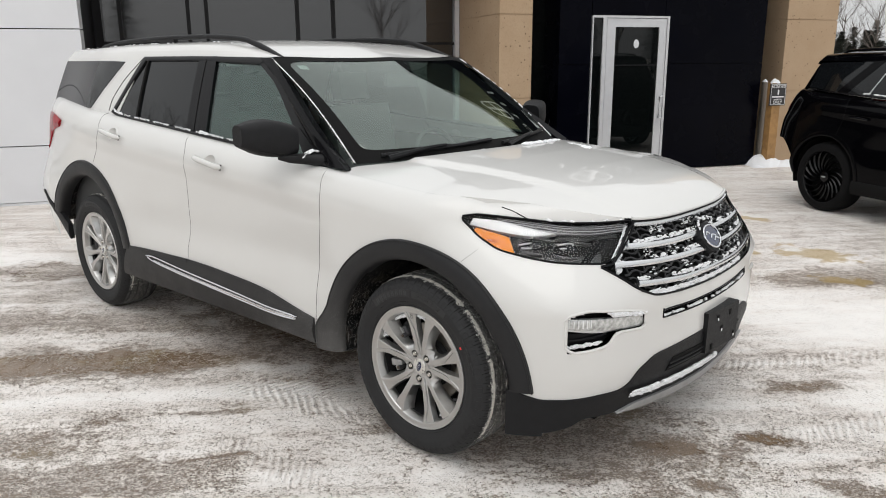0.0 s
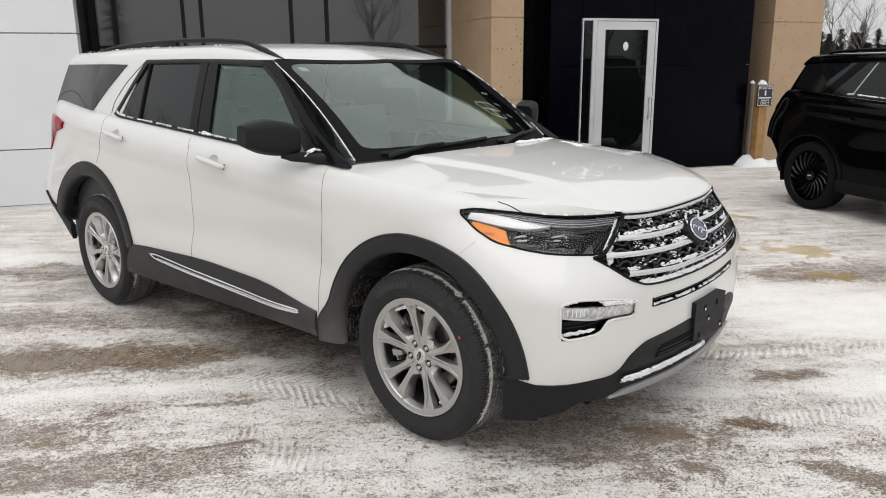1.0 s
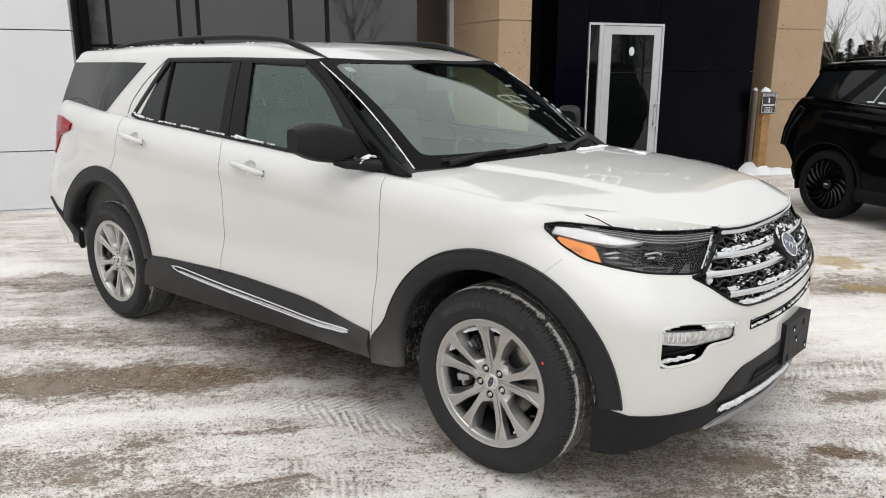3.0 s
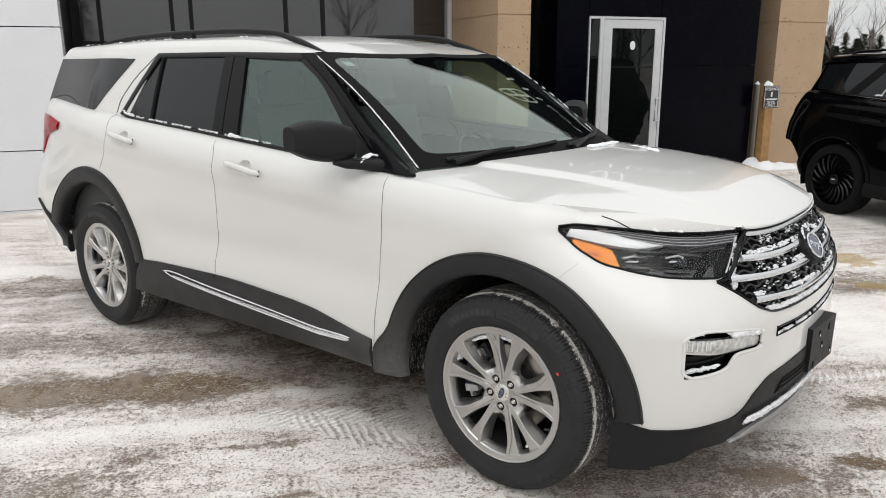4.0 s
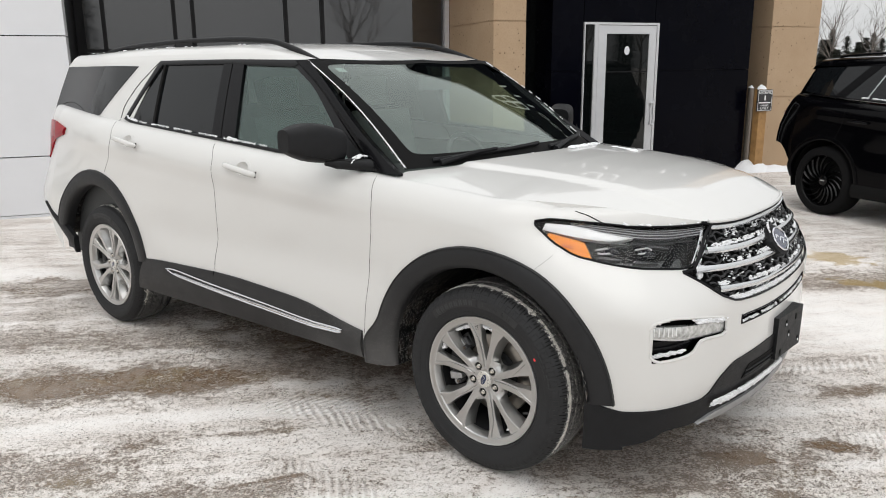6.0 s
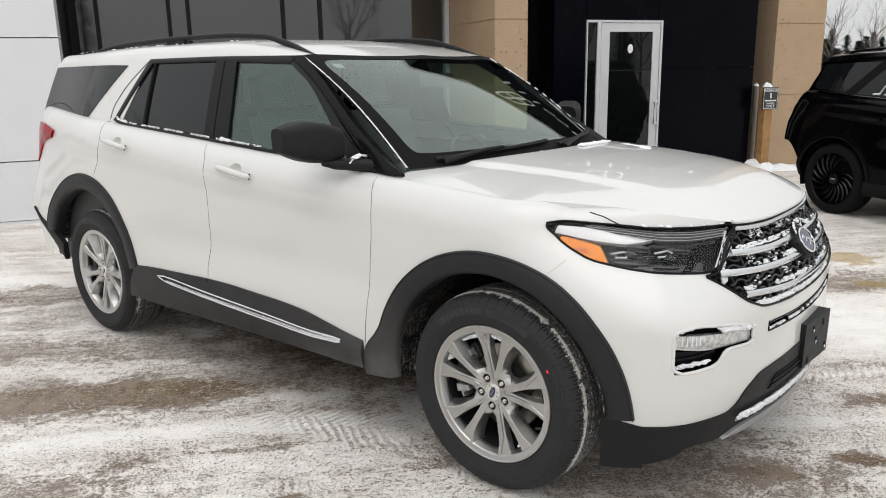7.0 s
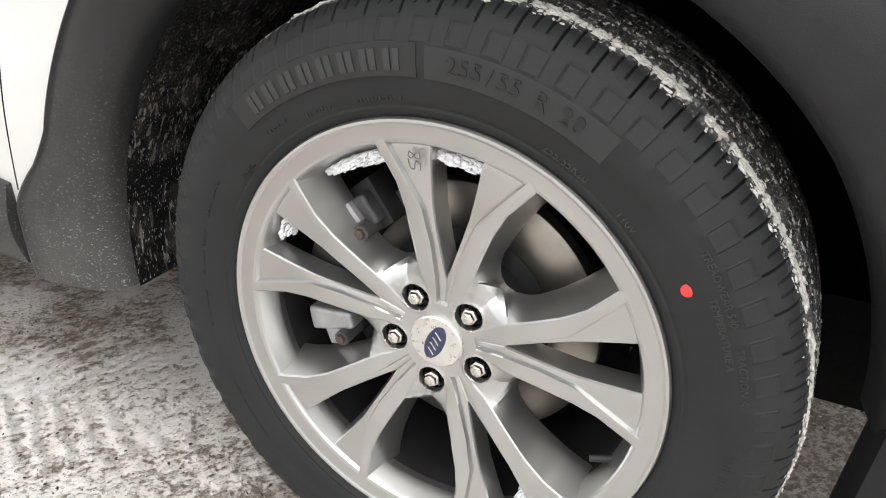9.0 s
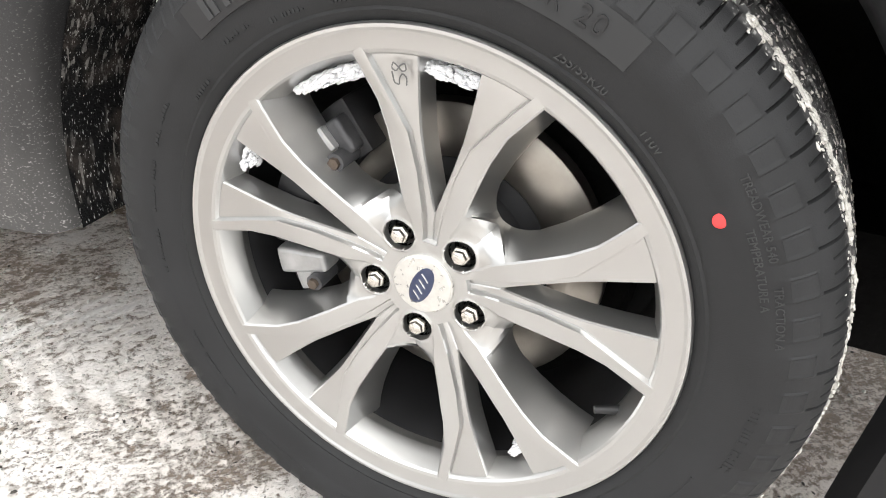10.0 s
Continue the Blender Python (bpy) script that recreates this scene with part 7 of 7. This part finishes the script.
# the tree belt across the road, seen only as a reflection
far_side = Vector((0.866, -0.494, 0))
along = Vector((0.494, 0.866, 0))
bare = bare_tree(*(far_side * 28 + along * 19).xy, 9.5, 31)
big = conifer(*(far_side * 40 + along * -6).xy, 9.0, 32)
rnd = random.Random(9)
for k in range(26):
    a = -52 + 4.1 * k + rnd.uniform(-1.5, 1.5)
    if -14 < a < 13:
        continue
    q = far_side * rnd.uniform(36, 48) + along * a
    o = copy_thing(big, pose(q.x, q.y, -0.1, 0, 0, rnd.uniform(0, 360)))
    s = rnd.uniform(0.5, 0.8) if a < 44 and a > 0 else rnd.uniform(0.7, 1.25)
    o.scale = (s * 1.5, s * 1.5, s)
for far, a in ((30, 10.2), (34, -21), (27, 24), (31, 31), (24, -30)):
    q = far_side * far + along * a
    copy_thing(bare, pose(q.x, q.y, 0, 0, 0, rnd.uniform(0, 360)))

rear_side = Vector((-0.75, -0.66, 0))
aside = Vector((-0.66, 0.75, 0))
for k in range(44):
    q = rear_side * rnd.uniform(36, 54) + aside * (-44 + 2.1 * k + rnd.uniform(-1.2, 1.2))
    o = copy_thing(big, pose(q.x, q.y, -0.1, 0, 0, rnd.uniform(0, 360)))
    s = rnd.uniform(0.6, 1.1)
    o.scale = (s * 1.5, s * 1.5, s)
for k in range(5):
    q = rear_side * rnd.uniform(24, 34) + aside * (-16 + 8 * k + rnd.uniform(-3, 3))
    copy_thing(bare, pose(q.x, q.y, 0, 0, 0, rnd.uniform(0, 360)))

# ---------------------------------------------------------------- loose snow on the white SUV and the ground
def strewn(name, parent, place, line, count, size, seed, spread=0.004, gap=-0.1, label="", clumps=0):
    """Snow along a line of a surface; clumps: how many heaps it gathers in, where it does not lie evenly."""
    rr = random.Random(seed)
    pts = poly(line, 200)
    spots = []
    heaps = [(rr.randrange(200), rr.uniform(0.6, 4.0)) for _ in range(clumps)]
    for _ in range(count):
        k = rr.randrange(200)
        if heaps:
            mid, wide = rr.choice(heaps)
            k = min(199, max(0, round(rr.gauss(mid, wide))))
        if noise.noise(Vector((k * 0.09, seed * 3.1, 0))) < gap:
            continue
        a, b = pts[k] + np.array([rr.uniform(-spread, spread), rr.uniform(-spread, spread)])
        t = place(*pts[min(k + 1, 199)]) - place(*pts[max(k - 1, 0)])
        spots.append((place(a, b), t, Vector((0, -0.3, 1))))
    if spots:
        return snow_lumps(name, spots, size, parent, SNOW, seed, label)


strewn("belt_snow", suv, on_upper(SH, 0.012), [(a, b + 0.003) for a, b in SILL[:5]], 800, 0.0030, 41, gap=-0.08)
strewn("belt_snow", suv, on_upper(SH, 0.012), [(-2.755, 1.352), (-2.74, 1.335), (-2.64, 1.322)], 60, 0.006, 42, gap=-1)
strewn("belt_snow", suv, on_upper(SH, 0.012), [(-1.72, 1.265), (-1.66, 1.258)], 40, 0.009, 43, gap=-1)
strewn("pillar_snow", suv, lambda t, v, o=0: screen_point(SH, t, v, 0.006), [(-0.995, 0.01), (-0.99, 0.5), (-0.985, 0.98)], 1300, 0.0022, 44, 0.003, gap=-0.55)
strewn("pillar_snow", suv, lambda t, v, o=0: screen_point(SH, t, v, 0.006), [(0.985, 0.01), (0.985, 0.5), (0.985, 0.98)], 300, 0.0055, 45, 0.004, gap=-0.1)
strewn("cowl_snow", suv, lambda y, k, o=0: Vector((screen_base(y) + 0.04 + k, y, SH.deck_z(screen_base(y)) - 0.092 * min(1, abs(y) / 0.83) ** 2.3 + 0.012)), [(0.05, 0.0), (0.35, 0.015), (0.62, 0.0)], 220, 0.013, 46, 0.014, gap=-0.15)
strewn("cowl_snow", suv, lambda y, k, o=0: Vector((screen_base(y) + 0.02 + k, y, SH.deck_z(screen_base(y)) - 0.092 * min(1, abs(y) / 0.83) ** 2.3 + 0.008)), [(-0.62, -0.01), (-0.2, 0.0)], 70, 0.008, 47, 0.008, gap=0.0)
strewn("hood_snow", suv, lambda x, y, o=0: Vector((x, y, SH.deck_z(x) - 0.09 * (abs(y) / 0.83) ** 2.3 + 0.011)), [(-0.18, 0.42), (-0.05, 0.36), (0.02, 0.30)], 90, 0.013, 48, 0.02, gap=-0.2)
strewn("mirror_snow", suv, lambda x, y, o=0: Vector((x, y, 1.222 + 0.02 * math.sin(40 * y))), [(-0.70, -0.89), (-0.735, -0.945)], 60, 0.007, 49, 0.012, gap=-1)
strewn("lamp_snow", suv, on_side(SH, 0.004), [(0.41, 1.050), (0.50, 1.038), (0.60, 1.037), (0.68, 1.042)], 60, 0.0065, 50, 0.002, gap=0.05)
for k, (line, n, s) in enumerate((([(-0.47, 0.962), (-0.25, 0.956), (0.0, 0.950), (0.25, 0.948), (0.45, 0.95)], 300, 0.0062), ([(-0.59, 0.905), (-0.25, 0.894), (0.0, 0.891), (0.25, 0.894), (0.5, 0.905)], 260, 0.0056),
                                  ([(-0.53, 0.832), (-0.25, 0.814), (0.0, 0.809), (0.25, 0.814), (0.5, 0.832)], 300, 0.0062), ([(-0.50, 0.775), (-0.40, 0.764), (-0.2, 0.757), (0.0, 0.754), (0.3, 0.760)], 900, 0.0085))):
    strewn("grille_snow", suv, on_front(SH, -0.004), line, n, s * 0.85, 60 + k, 0.007, gap=-1, clumps=(26, 20, 30, 60)[k])
strewn("grille_snow", suv, on_front(SH, -0.012), [(-0.47, 1.0), (-0.55, 0.93), (-0.60, 0.87)], 160, 0.0075, 65, 0.009, gap=-0.15)
for k, (z0, n) in enumerate(((0.995, 110), (0.915, 50), (0.845, 50), (0.775, 70))):
    strewn("grille_snow", suv, on_front(SH, -0.016), [(-0.45, z0), (0.0, z0), (0.4, z0)], n, 0.0050, 70 + k, 0.016, gap=-1, clumps=14)
strewn("badge_snow", suv, on_front(SH, 0.028), [(-0.098, 0.91), (-0.07, 0.963), (0.0, 0.981), (0.07, 0.963)], 110, 0.0050, 76, 0.008, gap=0.0)
strewn("slot_snow", suv, on_front(SH, -0.004), [(-0.40, 0.660), (0.0, 0.652), (0.40, 0.660)], 500, 0.0060, 77, 0.006, gap=-1, clumps=34)
strewn("lip_snow", suv, on_front(SH, 0.022), [(-0.57, 0.382), (-0.40, 0.372), (-0.2, 0.366), (0.1, 0.36)], 900, 0.0080, 78, 0.012, gap=-0.6)
strewn("lamp_snow", suv, on_front(SH, -0.004), [(-0.70, 0.728), (-0.60, 0.712), (-0.53, 0.702)], 120, 0.009, 79, 0.008, gap=-0.5)
strewn("lamp_snow", suv, on_front(SH, -0.020), [(-0.84, 0.606), (-0.74, 0.618)], 60, 0.007, 80, 0.004, gap=-0.3)
strewn("rail_snow", suv, lambda x, z, o=0: Vector((x, -0.655, SH.roof_z(x, 0.655) + 0.006)), [(-3.6, 0), (-2.4, 0), (-1.7, 0)], 110, 0.005, 81, 0.01, gap=0.0)

# clods and grit on the ground, nearest the walk
rnd = random.Random(77)
spots_snow, spots_grit = [], []
while len(spots_snow) < 7000:
    x, y = rnd.uniform(-3.4, 2.2), rnd.uniform(-2.6, 1.2)
    if noise.noise(Vector((x * 2.1, y * 2.1, 5))) < -0.05:
        continue
    a = rnd.uniform(0, 6.28)
    spots_snow.append((Vector((x, y, ground_z(x, y) + 0.001)), Vector((math.cos(a), math.sin(a), 0)), Vector((0, 0, 1))))
while len(spots_grit) < 6000:
    x, y = rnd.uniform(-3.0, 2.0), rnd.uniform(-2.6, 0.6)
    if noise.noise(Vector((x * 3.1, y * 3.1, 15))) < -0.02:
        continue
    a = rnd.uniform(0, 6.28)
    spots_grit.append((Vector((x, y, ground_z(x, y) + 0.001)), Vector((math.cos(a), math.sin(a), 0)), Vector((0, 0, 1))))
o = snow_lumps("snow_clods", spots_snow, 0.0030, None, DIRTYSNOW, 91)
tagged(o, "small crumbs of dirty snow on the lot", "snow", kind="stuff")
o = snow_lumps("grit", spots_grit, 0.0020, None, GRIT, 92)
tagged(o, "dark road grit strewn on packed snow", "grit", kind="stuff")
